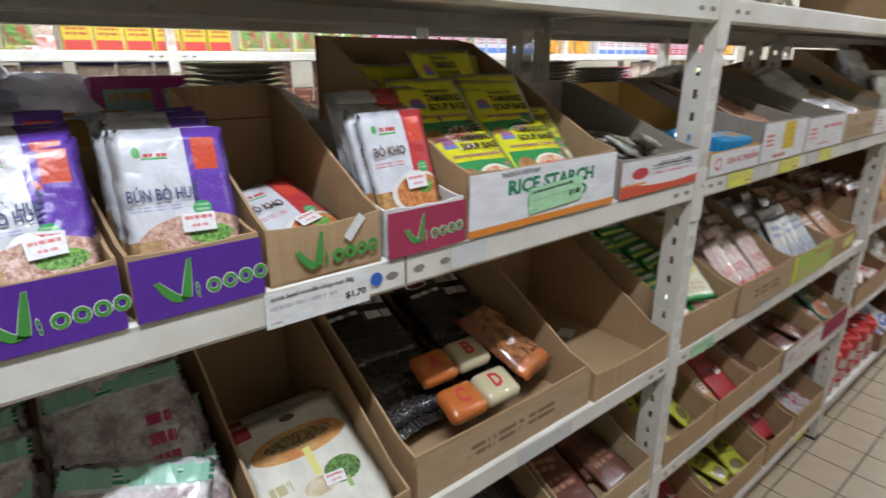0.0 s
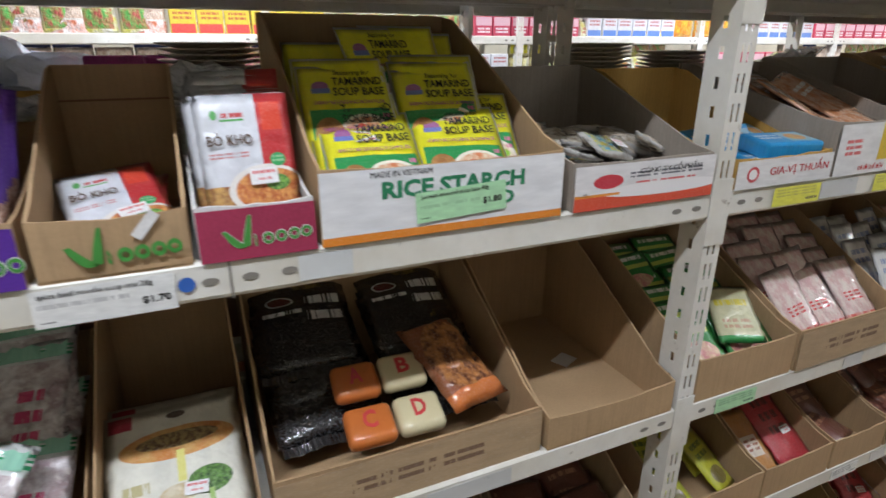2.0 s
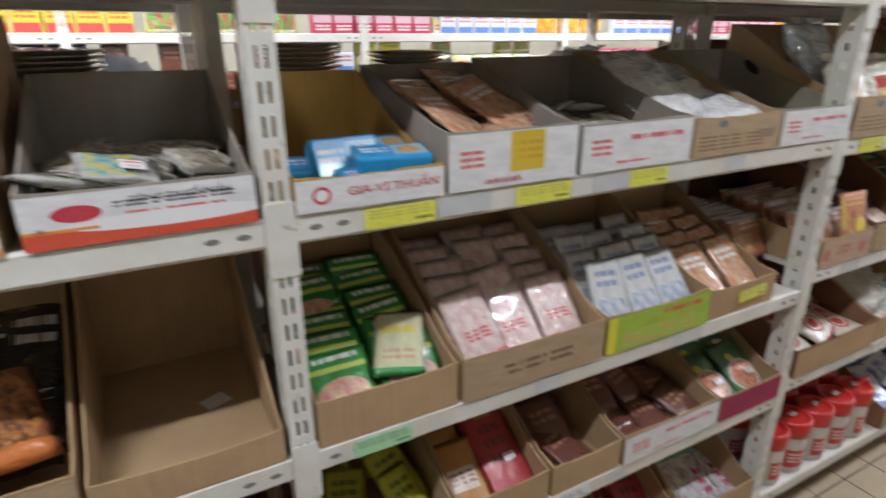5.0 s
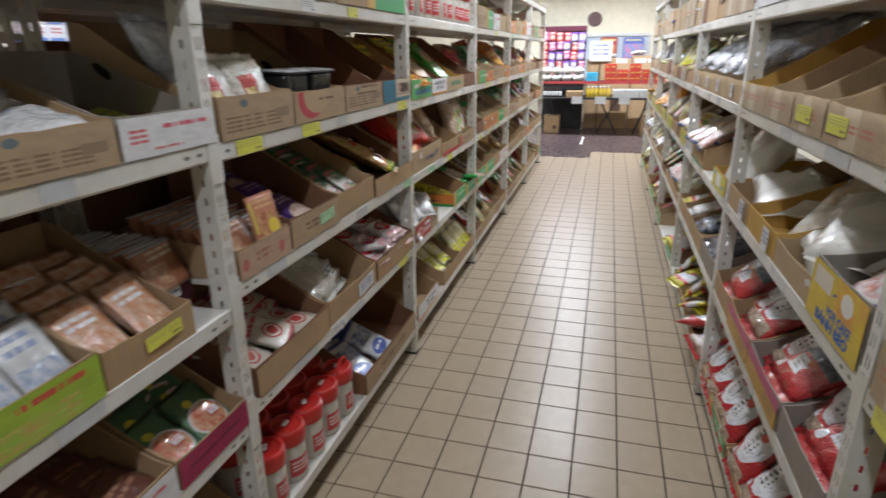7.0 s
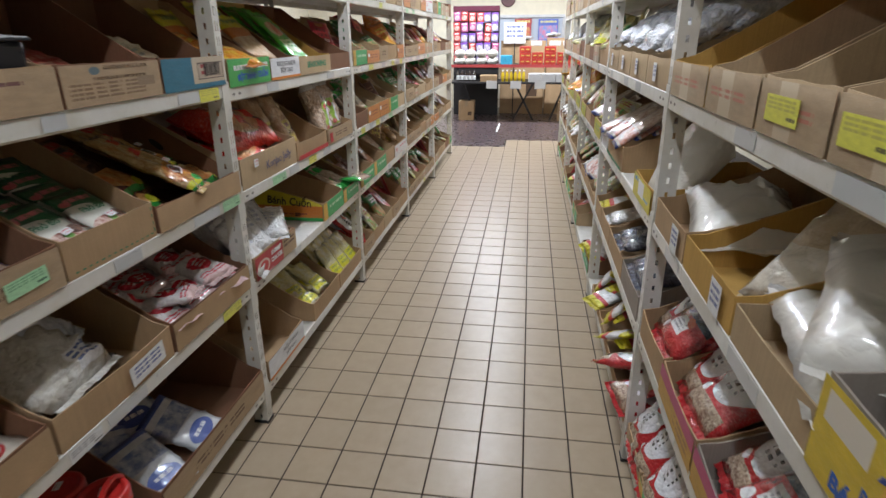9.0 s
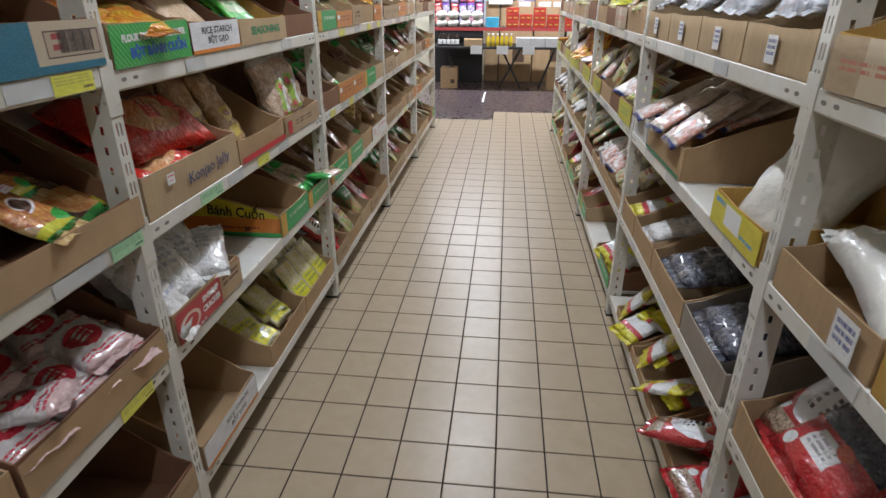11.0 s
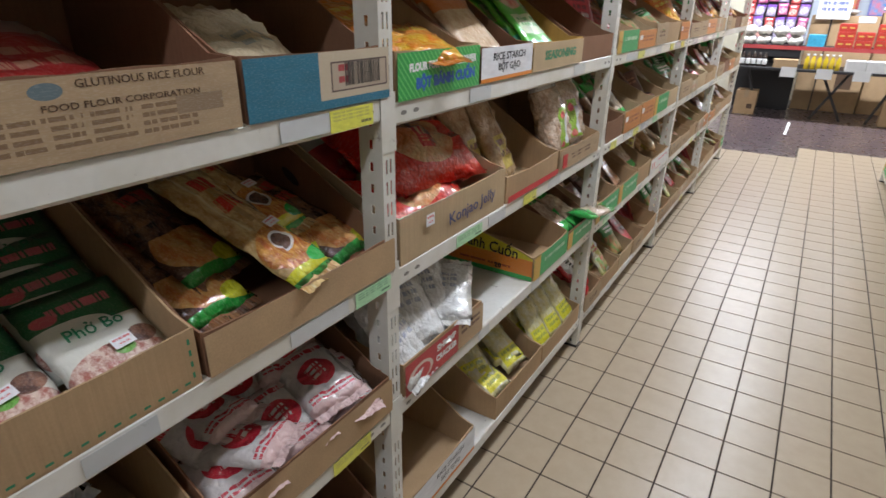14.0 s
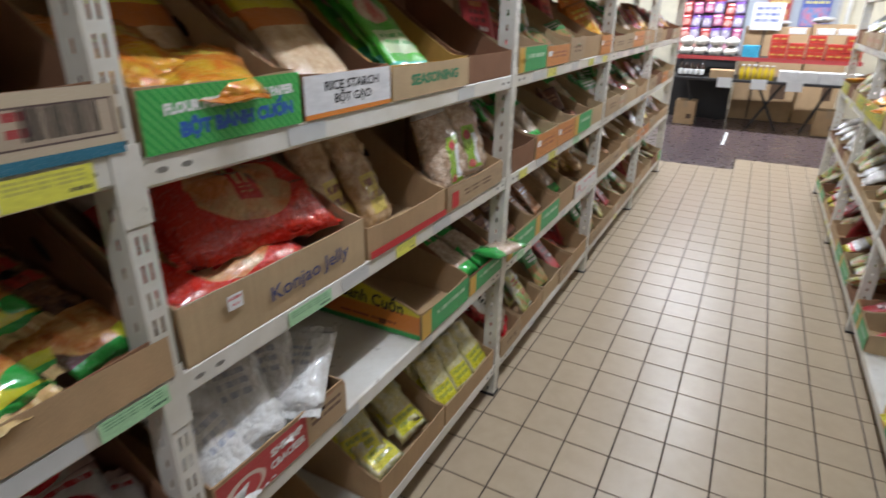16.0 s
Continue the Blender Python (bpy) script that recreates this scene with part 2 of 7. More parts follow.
def add_box(bm, x0, x1, y0, y1, z0, z1, mi=0):
    vs = [bm.verts.new((x, y, z)) for x in (x0, x1) for y in (y0, y1) for z in (z0, z1)]
    for q in ((0, 1, 3, 2), (4, 6, 7, 5), (0, 4, 5, 1), (2, 3, 7, 6), (0, 2, 6, 4), (1, 5, 7, 3)):
        f = bm.faces.new([vs[i] for i in q])
        f.material_index = mi


def box_bm(x0, x1, y0, y1, z0, z1, bev=0.0):
    bm = bmesh.new()
    add_box(bm, x0, x1, y0, y1, z0, z1)
    if bev:
        bmesh.ops.bevel(bm, geom=bm.edges[:], offset=bev, segments=2, affect="EDGES", profile=0.5)
    return bm


def strip(bm, low, high, off, mi=0):
    """A thin wall between two lines of points, off: its thickness as a vector."""
    off = Vector(off)
    rows = []
    for a, b in zip(low, high):
        a, b = Vector(a), Vector(b)
        rows.append([bm.verts.new(p) for p in (a, b, b + off, a + off)])
    for r, s in zip(rows, rows[1:]):
        for i in range(4):
            j = (i + 1) % 4
            bm.faces.new((r[i], r[j], s[j], s[i])).material_index = mi
    for r in (rows[0], rows[-1]):
        bm.faces.new(r).material_index = mi


TEXTS = {}


def text_mesh(body, mat, size, bold=0.0):
    key = (body, mat.name, size, bold)
    if key not in TEXTS:
        c = bpy.data.curves.new("lettering", "FONT")
        c.body, c.size, c.align_x, c.align_y, c.extrude, c.offset, c.resolution_u = body, size, "CENTER", "CENTER", 0.0002, bold, 2
        o = bpy.data.objects.new("lettering", c)
        scene.collection.objects.link(o)
        me = bpy.data.meshes.new_from_object(o.evaluated_get(bpy.context.evaluated_depsgraph_get()))
        bpy.data.objects.remove(o)
        me.materials.clear()
        me.materials.append(mat)
        TEXTS[key] = me
    return TEXTS[key]


def lettering(body, mat, size, parent, m, wide=None, bold=0.0, name="lettering"):
    """Words laid on a face: m places them, with x along the line and z out of the face. wide: the line's length."""
    me = text_mesh(body, mat, size, bold)
    ob = new(name, me)
    ob.parent = parent
    k = 1.0
    if wide:
        xs = [v.co.x for v in me.vertices]
        k = wide / max(1e-6, max(xs) - min(xs))
    ob.matrix_local = m @ Matrix.Diagonal((k, 1, 1, 1))
    return ob


SHEETS = {}


def sheet_mesh(w, h, mat, t=0.0006):
    key = (round(w, 4), round(h, 4), mat.name)
    if key in SHEETS:
        return SHEETS[key]
    bm = bmesh.new()
    uv = bm.loops.layers.uv.new("uv")
    add_box(bm, -w / 2, w / 2, -h / 2, h / 2, 0, t)
    for f in bm.faces:
        for l in f.loops:
            l[uv].uv = (l.vert.co.x / w + 0.5, l.vert.co.y / h + 0.5)
    SHEETS[key] = mesh_of(bm, "sheet", mat)
    return SHEETS[key]


FRONT = pose(0, 0, 0, 90, 0, 0)  # turns a sheet's z towards -y


def on_front(x, y, z, roll=0):
    return pose(x, y, z) @ FRONT @ pose(0, 0, 0, 0, 0, roll)


def sheet(name, w, h, mat, parent, m, label=""):
    ob = part(name, sheet_mesh(w, h, mat), mat, parent, label)
    ob.matrix_local = m
    return ob


# ---- large structure ----
LEFT_X = [-3.0, -1.5, 0.0, 1.5, 3.0, 4.5, 6.0, 7.5, 9.0]
LOW_BAY = [0.17, 0.605, 0.972, 1.418, 1.79, 2.17]
MID_BAY = [0.17, 0.645, 1.028, 1.412, 1.79, 2.17]
LEVELS = [0.17, 0.642, 1.02, 1.397, 1.79, 2.17]
LEFT_BAYS = [LOW_BAY] * 3 + [MID_BAY] + [LEVELS] * 4
R_LEVELS = [0.13, 0.575, 0.987, 1.397, 1.77, 2.15]
DEPTH = 0.5
RIGHT_Y = -1.475
RIGHT_X = [x - 0.03 for x in LEFT_X]


def post_mesh(h):
    """Slotted angle post: a narrow slotted front and a deeper keyholed side; front right edge at the origin."""
    bm = bmesh.new()
    w, d, t, pitch = 0.042, 0.06, 0.0022, 0.0475
    for x0, x1 in ((-w, -0.0305), (-0.025, -0.017), (-0.0115, 0.0)):
        add_box(bm, x0, x1, 0, t, 0, h)
    for y0, y1 in ((t, 0.025), (0.0345, d)):
        add_box(bm, -w, -w + t, y0, y1, 0, h)
    n = int(h / pitch)
    for i in range(n):
        z = i * pitch
        add_box(bm, -0.0305, -0.025, 0, t, z, z + 0.017)
        add_box(bm, -0.017, -0.0115, 0, t, z, z + 0.017)
        add_box(bm, -w, -w + t, 0.025, 0.0345, z - 0.006, z + 0.022)
    return mesh_of(bm, "post", STEEL)


def rail_mesh(length):
    """Front beam of a shelf: folded face with lips and punched ends; its top edge is at z = 0, its face at y = 0."""
    bm = bmesh.new()
    prof = [(0.012, 0.0), (0.004, 0.0), (0.0, -0.004), (0.0, -0.044), (0.005, -0.05), (0.03, -0.05), (0.03, -0.048), (0.007, -0.048), (0.003, -0.043), (0.003, -0.005), (0.012, -0.003)]
    xs = [0.0, length]
    rings = [[bm.verts.new((x, y, z)) for y, z in prof] for x in xs]
    n = len(prof)
    for i in range(n):
        j = (i + 1) % n
        bm.faces.new((rings[0][i], rings[0][j], rings[1][j], rings[1][i]))
    for r in rings:
        bm.faces.new(r)
    for x in (0.03, 0.075, length - 0.03, length - 0.075):
        vs = [bm.verts.new((x + 0.011 * math.cos(a) * (1.0 if abs(math.cos(a)) > 0.5 else 0.9), -0.0006, -0.025 + 0.005 * math.sin(a))) for a in [k * math.pi / 5 for k in range(10)]]
        bm.faces.new(vs).material_index = 1
    me = mesh_of(bm, "rail", STEEL, HOLE)
    return me


HOLE = plain("hole_shadow", (0.22, 0.2, 0.17), 0.8)


def rack(label, xs, bays, y, facing, height=2.25, depth=DEPTH):
    """A run of boltless shelving; bays: the shelf heights of each bay; facing 1: its front looks to -y."""
    r = thing("shelving_rack", label, "shelving")
    turn = pose(0, y, 0) if facing == 1 else pose(0, y, 0) @ Matrix.Diagonal((1, -1, 1, 1))
    pm = post_mesh(height)
    foot = mesh_of(box_bm(-0.048, 0.006, -0.004, 0.064, 0, 0.012, 0.002), "foot", DARK)
    cache = {}
    plate = mesh_of(box_bm(-0.0445, 0.004, -0.0015, 0.0, -0.1, 0.022, 0.0006), "bracket", STEEL)
    for i, x in enumerate(xs):
        beside = bays[min(i, len(bays) - 1)]
        heights = beside + [z for z in bays[max(i - 1, 0)] if min(abs(z - q) for q in beside) > 0.03]
        for at in (pose(x - 0.01, 0, 0), pose(x - 0.01, depth, 0) @ Matrix.Diagonal((1, -1, 1, 1))):
            o = part("post", pm, STEEL, r)
            o.matrix_local = turn @ at
            f = part("foot", foot, DARK, o)
        for z in heights:
            o = part("bracket", plate, STEEL, r)
            o.matrix_local = turn @ pose(x - 0.01, -0.0006, z)
    for x0, x1, levels in zip(xs, xs[1:], bays):
        a, b = x0 - 0.006, x1 - 0.055
        if "rail" not in cache:
            cache["rail"] = rail_mesh(b - a)
            cache["back"] = mesh_of(box_bm(0, b - a, depth - 0.03, depth - 0.002, -0.05, 0.0, 0.003), "back_rail", STEEL)
            cache["board"] = mesh_of(box_bm(0.002, b - a - 0.002, 0.013, depth - 0.004, -0.02, -0.004, 0.002), "shelf_board", BOARD)
        for z in levels:
            for k in ("rail", "board", "back"):
                o = part(cache[k].name.split(".")[0], cache[k], STEEL, r)
                o.matrix_local = turn @ pose(a, 0, z)
    return r


left_rack = rack("cream slotted steel shelving with cartons on five levels", LEFT_X, LEFT_BAYS, 0.0, 1)
right_rack = rack("cream slotted steel shelving facing the tiled aisle", RIGHT_X, [R_LEVELS] * 8, RIGHT_Y, -1)
back_rack = rack("cream steel shelving standing back to back behind", LEFT_X[1:6], [LEVELS] * 4, 1.02, -1, depth=0.48)
third_rack = rack("cream steel shelving across the next aisle", [x - 0.4 for x in LEFT_X[1:7]], [[0.17, 0.6, 1.0, 1.36, 1.7, 2.05]] * 5, 2.5, 1)

# floor: grout bed, single tiles near the walk, the rest joined, dark vinyl past the tiled part
PITCH, PITCH_Y = 0.187, 0.181
bed = thing("floor", "beige square floor tiles with dark joints", "floor", kind="structure", me=mesh_of(box_bm(-3.6, 16.2, -4.2, 4.2, -0.12, -0.003), "floor", GROUT))
dark = thing("dark_floor", "dark brown worn vinyl floor at the far end", "floor", kind="structure")
bm = bmesh.new()
add_box(bm, 9.52, 16.2, -0.712, 4.2, -0.004, 0.001)
add_box(bm, 10.11, 16.2, -4.2, -0.713, -0.004, 0.001)
part("vinyl_sheet", bm, DARK_FLOOR, dark)
part("floor_mark", box_bm(10.9, 11.9, -0.545, -0.515, 0.0012, 0.0022), WHITE_INK, dark, "white tape mark")
for name, a in (("wall_north", (-3.6, 16.2, 4.0, 4.2, 0, 3.1)), ("wall_south", (-3.6, 16.2, -4.2, -4.0, 0, 3.1)), ("wall_west", (-3.8, -3.6, -4.2, 4.2, 0, 3.1))):
    thing(name, "cream painted plaster wall", "wall", kind="structure", me=mesh_of(box_bm(*a), name, WALL))
thing("ceiling", "white painted flat shop ceiling", "ceiling", kind="structure", me=mesh_of(box_bm(-3.8, 16.4, -4.2, 4.2, 3.1, 3.2), "ceiling", CEIL))

TUBE = bpy.data.materials.new("lit_tube")
TUBE.use_nodes = True
TUBE.node_tree.nodes["Principled BSDF"].inputs["Emission Color"].default_value = (1, 0.97, 0.92, 1)
TUBE.node_tree.nodes["Principled BSDF"].inputs["Emission Strength"].default_value = 2.5


def batten(x, y, along=True, power=LAMP_POWER):
    b = thing("ceiling_light", "lit white fluorescent batten under the ceiling", "lamp", "ceiling battens")
    part("body", box_bm(-0.62, 0.62, -0.04, 0.04, 0.0, 0.05, 0.006), CEIL, b)
    bm = bmesh.new()
    bmesh.ops.create_cone(bm, cap_ends=True, segments=12, radius1=0.014, radius2=0.014, depth=1.2, matrix=pose(0, 0, -0.018, 0, 90, 0))
    part("tube", bm, TUBE, b, "glowing fluorescent tube")
    b.matrix_basis = pose(x, y, 3.05, 0, 0, 0 if along else 90)
    lamp(x, y, 3.02, 1.2 if along else 0.06, 0.06 if along else 1.2, power)


for x, k in ((-1.3, 0.8), (1.3, 0.36), (3.9, 0.84), (6.5, 1.1), (9.0, 1.2)):
    batten(x, -0.85 if x < 2 else -0.66, power=LAMP_POWER * k)
for x in (-0.5, 2.6, 5.7):
    batten(x, 1.8, power=LAMP_POWER * 1.45)
for y in (-2.2, -0.3, 1.6):
    batten(12.0, y, False, LAMP_POWER * 2.6)


# ---- packets ----
PILLOWS = {}


def pillow_mesh(w, h, t, mat, seed=0, crimp=0.08, nx=10, ny=12):
    """A filled bag: bulging middle, flat crimped ends, uneven outline; u and v run over its face."""
    key = (w, h, t, mat.name, seed)
    if key in PILLOWS:
        return PILLOWS[key]
    bm = bmesh.new()
    uv = bm.loops.layers.uv.new("uv")
    rows = {}
    for side in (1, -1):
        for j in range(ny + 1):
            for i in range(nx + 1):
                u, v = i / nx * 2 - 1, j / ny * 2 - 1
                edge = i in (0, nx) or j in (0, ny)
                if side == -1 and edge:
                    rows[side, i, j] = rows[1, i, j]
                    continue
                e = max(0.0, 1 - max(0.0, (abs(v) - (1 - 2 * crimp)) / (2 * crimp))) if abs(v) > 1 - 2 * crimp else 1.0
                b = (max(0.0, 1 - abs(u) ** 2.6) ** 0.6) * (0.12 + 0.88 * e) * (1 - 0.35 * abs(v) ** 2)
                n = noise.noise(Vector((u * 1.7 + seed * 7.3, v * 1.9 + side * 3.1, seed * 1.7)))
                n2 = noise.noise(Vector((u * 5 + seed, v * 5 + side, 2.0 + seed)))
                n3 = abs(noise.noise(Vector((u * 3.1 + seed * 2.0 + v, v * 2.6 - u * 1.5 + side, 5.0 + seed))))
                z = 0.0 if edge else side * t / 2 * b * (1 + 0.5 * n - 0.45 * n3) + t * 0.14 * n2
                if edge:
                    z = min(t, 0.03) * 0.3 * n2
                x = u * w / 2 * (1 - 0.04 * (1 - abs(v)) * (t / max(w, 0.01)) * 4) + w * 0.012 * n2
                y = v * h / 2 + h * 0.008 * n
                rows[side, i, j] = bm.verts.new((x, y, z))
    for side in (1, -1):
        for j in range(ny):
            for i in range(nx):
                q = [rows[side, i, j], rows[side, i + 1, j], rows[side, i + 1, j + 1], rows[side, i, j + 1]]
                if side == -1:
                    q.reverse()
                f = bm.faces.new(q)
                f.smooth = True
                for l in f.loops:
                    l[uv].uv = (l.vert.co.x / w + 0.5, l.vert.co.y / h + 0.5)
    PILLOWS[key] = mesh_of(bm, "packet", mat)
    return PILLOWS[key]


def rounded_mesh(w, h, t, mat, bev=0.006):
    key = ("box", w, h, t, mat.name)
    if key not in PILLOWS:
        bm = box_bm(-w / 2, w / 2, -h / 2, h / 2, -t / 2, t / 2, min(bev, t * 0.3))
        uv = bm.loops.layers.uv.new("uv")
        for f in bm.faces:
            for l in f.loops:
                l[uv].uv = (l.vert.co.x / w + 0.5, l.vert.co.y / h + 0.5)
        PILLOWS[key] = mesh_of(bm, "packet", mat)
    return PILLOWS[key]


KINDS = {}


def kind(key, name, label, w, h, t, base, layers=(), shape="bag", words=(), sticker=False, rough=0.28, coat=0.3, crease=0.55, mat=None):
    KINDS[key] = dict(name=name, label=label, w=w, h=h, t=t, shape=shape, words=words, sticker=sticker,
                      mat=mat or printed(key + "_print", base, layers, rough, coat, crease))


W, CREAM, RED, GRN = (0.78, 0.78, 0.78), (0.72, 0.66, 0.5), (0.55, 0.03, 0.03), (0.03, 0.25, 0.06)
MEAT, SOUP, HERB = (0.45, 0.2, 0.14), (0.55, 0.2, 0.05), (0.12, 0.3, 0.04)
kind("curry", "spice_pouch", "yellow foil curry powder pouch in a carton", 0.135, 0.2, 0.02, (0.75, 0.68, 0.03), [("rect", 0, 0.86, 1, 1, (0.6, 0.6, 0.55)), ("disc", 0.5, 0.72, 0.33, 0.09, (0.5, 0.03, 0.06)), ("bars", 0.3, 0.69, 0.7, 0.75, 1, W), ("oval_food", 0.45, 0.3, 0.32, 0.14, (0.6, 0.25, 0.05), (0.7, 0.5, 0.1), 9), ("disc", 0.8, 0.13, 0.3, 0.07, (0.05, 0.1, 0.4)), ("bars", 0.65, 0.1, 0.95, 0.17, 1, W)], sticker=True)
kind("bun", "noodle_spice_packet", "white and purple noodle spice packet standing in its carton", 0.115, 0.17, 0.01, (0.66, 0.67, 0.71), [("rect", 0.62, 0, 1, 1, (0.12, 0.04, 0.36)), ("rect", 0.68, 0.72, 0.9, 0.93, (0.6, 0.07, 0.03)), ("oval_food", 0.62, 0.24, 0.55, 0.2, (0.36, 0.15, 0.1), (0.66, 0.47, 0.38), 26), ("oval_food", 0.72, 0.3, 0.2, 0.06, (0.03, 0.12, 0.02), (0.25, 0.5, 0.1), 34), ("food", 0, 0, 0.3, 0.3, (0.3, 0.14, 0.08), (0.5, 0.35, 0.15), 10), ("disc", 0.68, 0.47, 0.085, 0.05, (0.03, 0.33, 0.1)), ("bars", 0.62, 0.44, 0.74, 0.5, 2, (0.3, 0.5, 0.3)), ("bars", 0.2, 0.8, 0.46, 0.84, 1, (0.5, 0.05, 0.05)), ("disc", 0.2, 0.85, 0.035, 0.035, LOGO_G := (0.08, 0.35, 0.08)), ("rect", 0.24, 0.8, 0.46, 0.815, LOGO_G), ("bars", 0.06, 0.47, 0.5, 0.51, 2, (0.35, 0.35, 0.5))], words=(("BÚN BÒ HUẾ", -0.016, 0.012, 0.018, 0.07, "PEN"),), sticker=True)
kind("bokho", "stew_spice_packet", "white and red beef stew spice packet", 0.115, 0.17, 0.01, (0.66, 0.67, 0.71), [("rect", 0.64, 0, 1, 1, (0.5, 0.035, 0.04)), ("rect", 0.68, 0.72, 0.9, 0.93, (0.65, 0.06, 0.03)), ("rect", 0, 0, 1, 0.16, (0.62, 0.5, 0.36)), ("food", 0, 0.16, 0.5, 0.33, (0.25, 0.1, 0.04), (0.55, 0.32, 0.1), 10), ("disc", 0.66, 0.28, 0.42, 0.19, (0.7, 0.66, 0.62)), ("oval_food", 0.68, 0.28, 0.37, 0.16, (0.4, 0.08, 0.02), (0.66, 0.3, 0.09), 18), ("oval_food", 0.76, 0.33, 0.13, 0.06, (0.03, 0.12, 0.02), (0.25, 0.5, 0.1), 34), ("disc", 0.8, 0.5, 0.085, 0.05, (0.03, 0.33, 0.1)), ("bars", 0.74, 0.47, 0.86, 0.53, 2, (0.3, 0.5, 0.3)), ("disc", 0.66, 0.12, 0.22, 0.02, (0.04, 0.45, 0.15)), ("disc", 0.2, 0.85, 0.035, 0.035, LOGO_G), ("rect", 0.26, 0.8, 0.5, 0.815, LOGO_G), ("bars", 0.28, 0.8, 0.5, 0.86, 1, (0.5, 0.05, 0.05)), ("bars", 0.1, 0.52, 0.5, 0.57, 2, (0.5, 0.2, 0.2))], words=(("BÒ KHO", -0.02, 0.026, 0.018, 0.053, "BROWN"),), sticker=True)
kind("tam", "soup_base_sachet", "bright yellow tamarind soup base sachet with green panel", 0.138, 0.182, 0.008, (0.78, 0.74, 0.02), [("rect", 0, 0.975, 1, 1, W), ("rect", 0, 0, 0.02, 1, W), ("rect", 0.98, 0, 1, 1, W), ("rect", 0.09, 0.03, 0.95, 0.53, (0.02, 0.26, 0.07)), ("disc", 0.66, 0.27, 0.3, 0.2, (0.75, 0.7, 0.6)), ("oval_food", 0.66, 0.27, 0.26, 0.17, (0.6, 0.2, 0.08), (0.7, 0.62, 0.45), 8), ("disc", 0.78, 0.3, 0.1, 0.05, (0.25, 0.5, 0.05)), ("disc", 0.6, 0.33, 0.06, 0.045, (0.65, 0.06, 0.03)), ("oval_food", 0.27, 0.26, 0.16, 0.19, (0.3, 0.13, 0.04), (0.45, 0.22, 0.07), 9), ("disc", 0.24, 0.77, 0.09, 0.055, (0.35, 0.12, 0.3)), ("rect", 0.14, 0.7, 0.34, 0.75, (0.15, 0.2, 0.5)), ("bars", 0.86, 0.32, 0.93, 0.48, 2, (0.6, 0.15, 0.3))], words=(("Seasoning for", 0.014, 0.073, 0.013, 0.054, "BLACK"), ("TAMARIND", 0.02, 0.054, 0.021, 0.075, "BLACK"), ("SOUP BASE", 0.02, 0.034, 0.021, 0.077, "BLACK"), ("SABAW NG SINIGANG SA SAMPALOK", 0.004, 0.0145, 0.0095, 0.105, "MAG")), crease=0.25, sticker=True)
kind("silver", "snack_packet", "small clear and silver wrapped snack packet", 0.115, 0.06, 0.02, (0.42, 0.4, 0.37), [("food", 0.05, 0.1, 0.95, 0.9, (0.3, 0.24, 0.17), (0.55, 0.5, 0.42), 5)], rough=0.12, coat=1.0, crease=1.0)
kind("silverc", "snack_packet", "small snack packet with yellow and blue print", 0.11, 0.065, 0.018, (0.5, 0.48, 0.45), [("food", 0.1, 0.1, 0.7, 0.9, (0.6, 0.5, 0.1), (0.1, 0.35, 0.5), 4)], rough=0.12, coat=1.0, crease=1.0, sticker=True)
kind("zip", "zip_bag", "clear zip bag with green striped seal and dried goods", 0.19, 0.22, 0.02, (0.5, 0.46, 0.44), [("food", 0, 0, 1, 0.82, (0.4, 0.3, 0.31), (0.74, 0.7, 0.7), 6), ("rect", 0, 0.82, 1, 1, (0.66, 0.69, 0.67)), ("rect", 0, 0.86, 1, 0.885, (0.02, 0.3, 0.12)), ("rect", 0, 0.9, 1, 0.915, (0.02, 0.3, 0.12)), ("rect", 0, 0.93, 1, 0.95, (0.02, 0.3, 0.12)), ("bars", 0.66, 0.15, 0.84, 0.6, 3, (0.6, 0.05, 0.15)), ("rect", 0.2, 0.2, 0.5, 0.35, (0.6, 0.55, 0.55))], rough=0.12, coat=1.0, crease=1.2)
kind("papaya", "paper_packet", "cream seasoning packet printed with papaya and herbs", 0.2, 0.25, 0.01, (0.74, 0.72, 0.62), [("rect", 0.03, 0.88, 0.2, 0.98, (0.45, 0.03, 0.06)), ("oval_food", 0.52, 0.72, 0.42, 0.11, (0.55, 0.2, 0.04), (0.62, 0.36, 0.12), 6), ("oval_food", 0.52, 0.74, 0.3, 0.055, (0.12, 0.05, 0.02), (0.4, 0.3, 0.12), 26), ("disc", 0.52, 0.92, 0.07, 0.025, (0.1, 0.06, 0.04)), ("oval_food", 0.72, 0.42, 0.16, 0.09, (0.02, 0.07, 0.01), (0.14, 0.3, 0.06), 30), ("rect", 0.7, 0.28, 0.74, 0.36, (0.3, 0.45, 0.12)), ("oval_food", 0.5, 0.38, 0.14, 0.06, (0.5, 0.38, 0.2), (0.62, 0.55, 0.4), 8), ("rect", 0.5, 0.45, 0.56, 0.66, (0.7, 0.66, 0.2)), ("bars", 0.12, 0.25, 0.3, 0.5, 2, (0.45, 0.4, 0.2))], sticker=True, rough=0.4)
kind("black", "hotpot_pouch", "black foil hotpot seasoning pouch with gold print", 0.2, 0.24, 0.03, (0.018, 0.017, 0.018), [("disc", 0.3, 0.72, 0.14, 0.06, W), ("disc", 0.3, 0.72, 0.12, 0.05, (0.12, 0.02, 0.02)), ("bars", 0.12, 0.52, 0.5, 0.6, 1, W), ("bars", 0.55, 0.4, 0.9, 0.75, 2, W), ("food", 0.45, 0.84, 0.75, 0.95, (0.35, 0.25, 0.06), (0.05, 0.04, 0.02), 9)], rough=0.18, coat=0.8, crease=0.9)
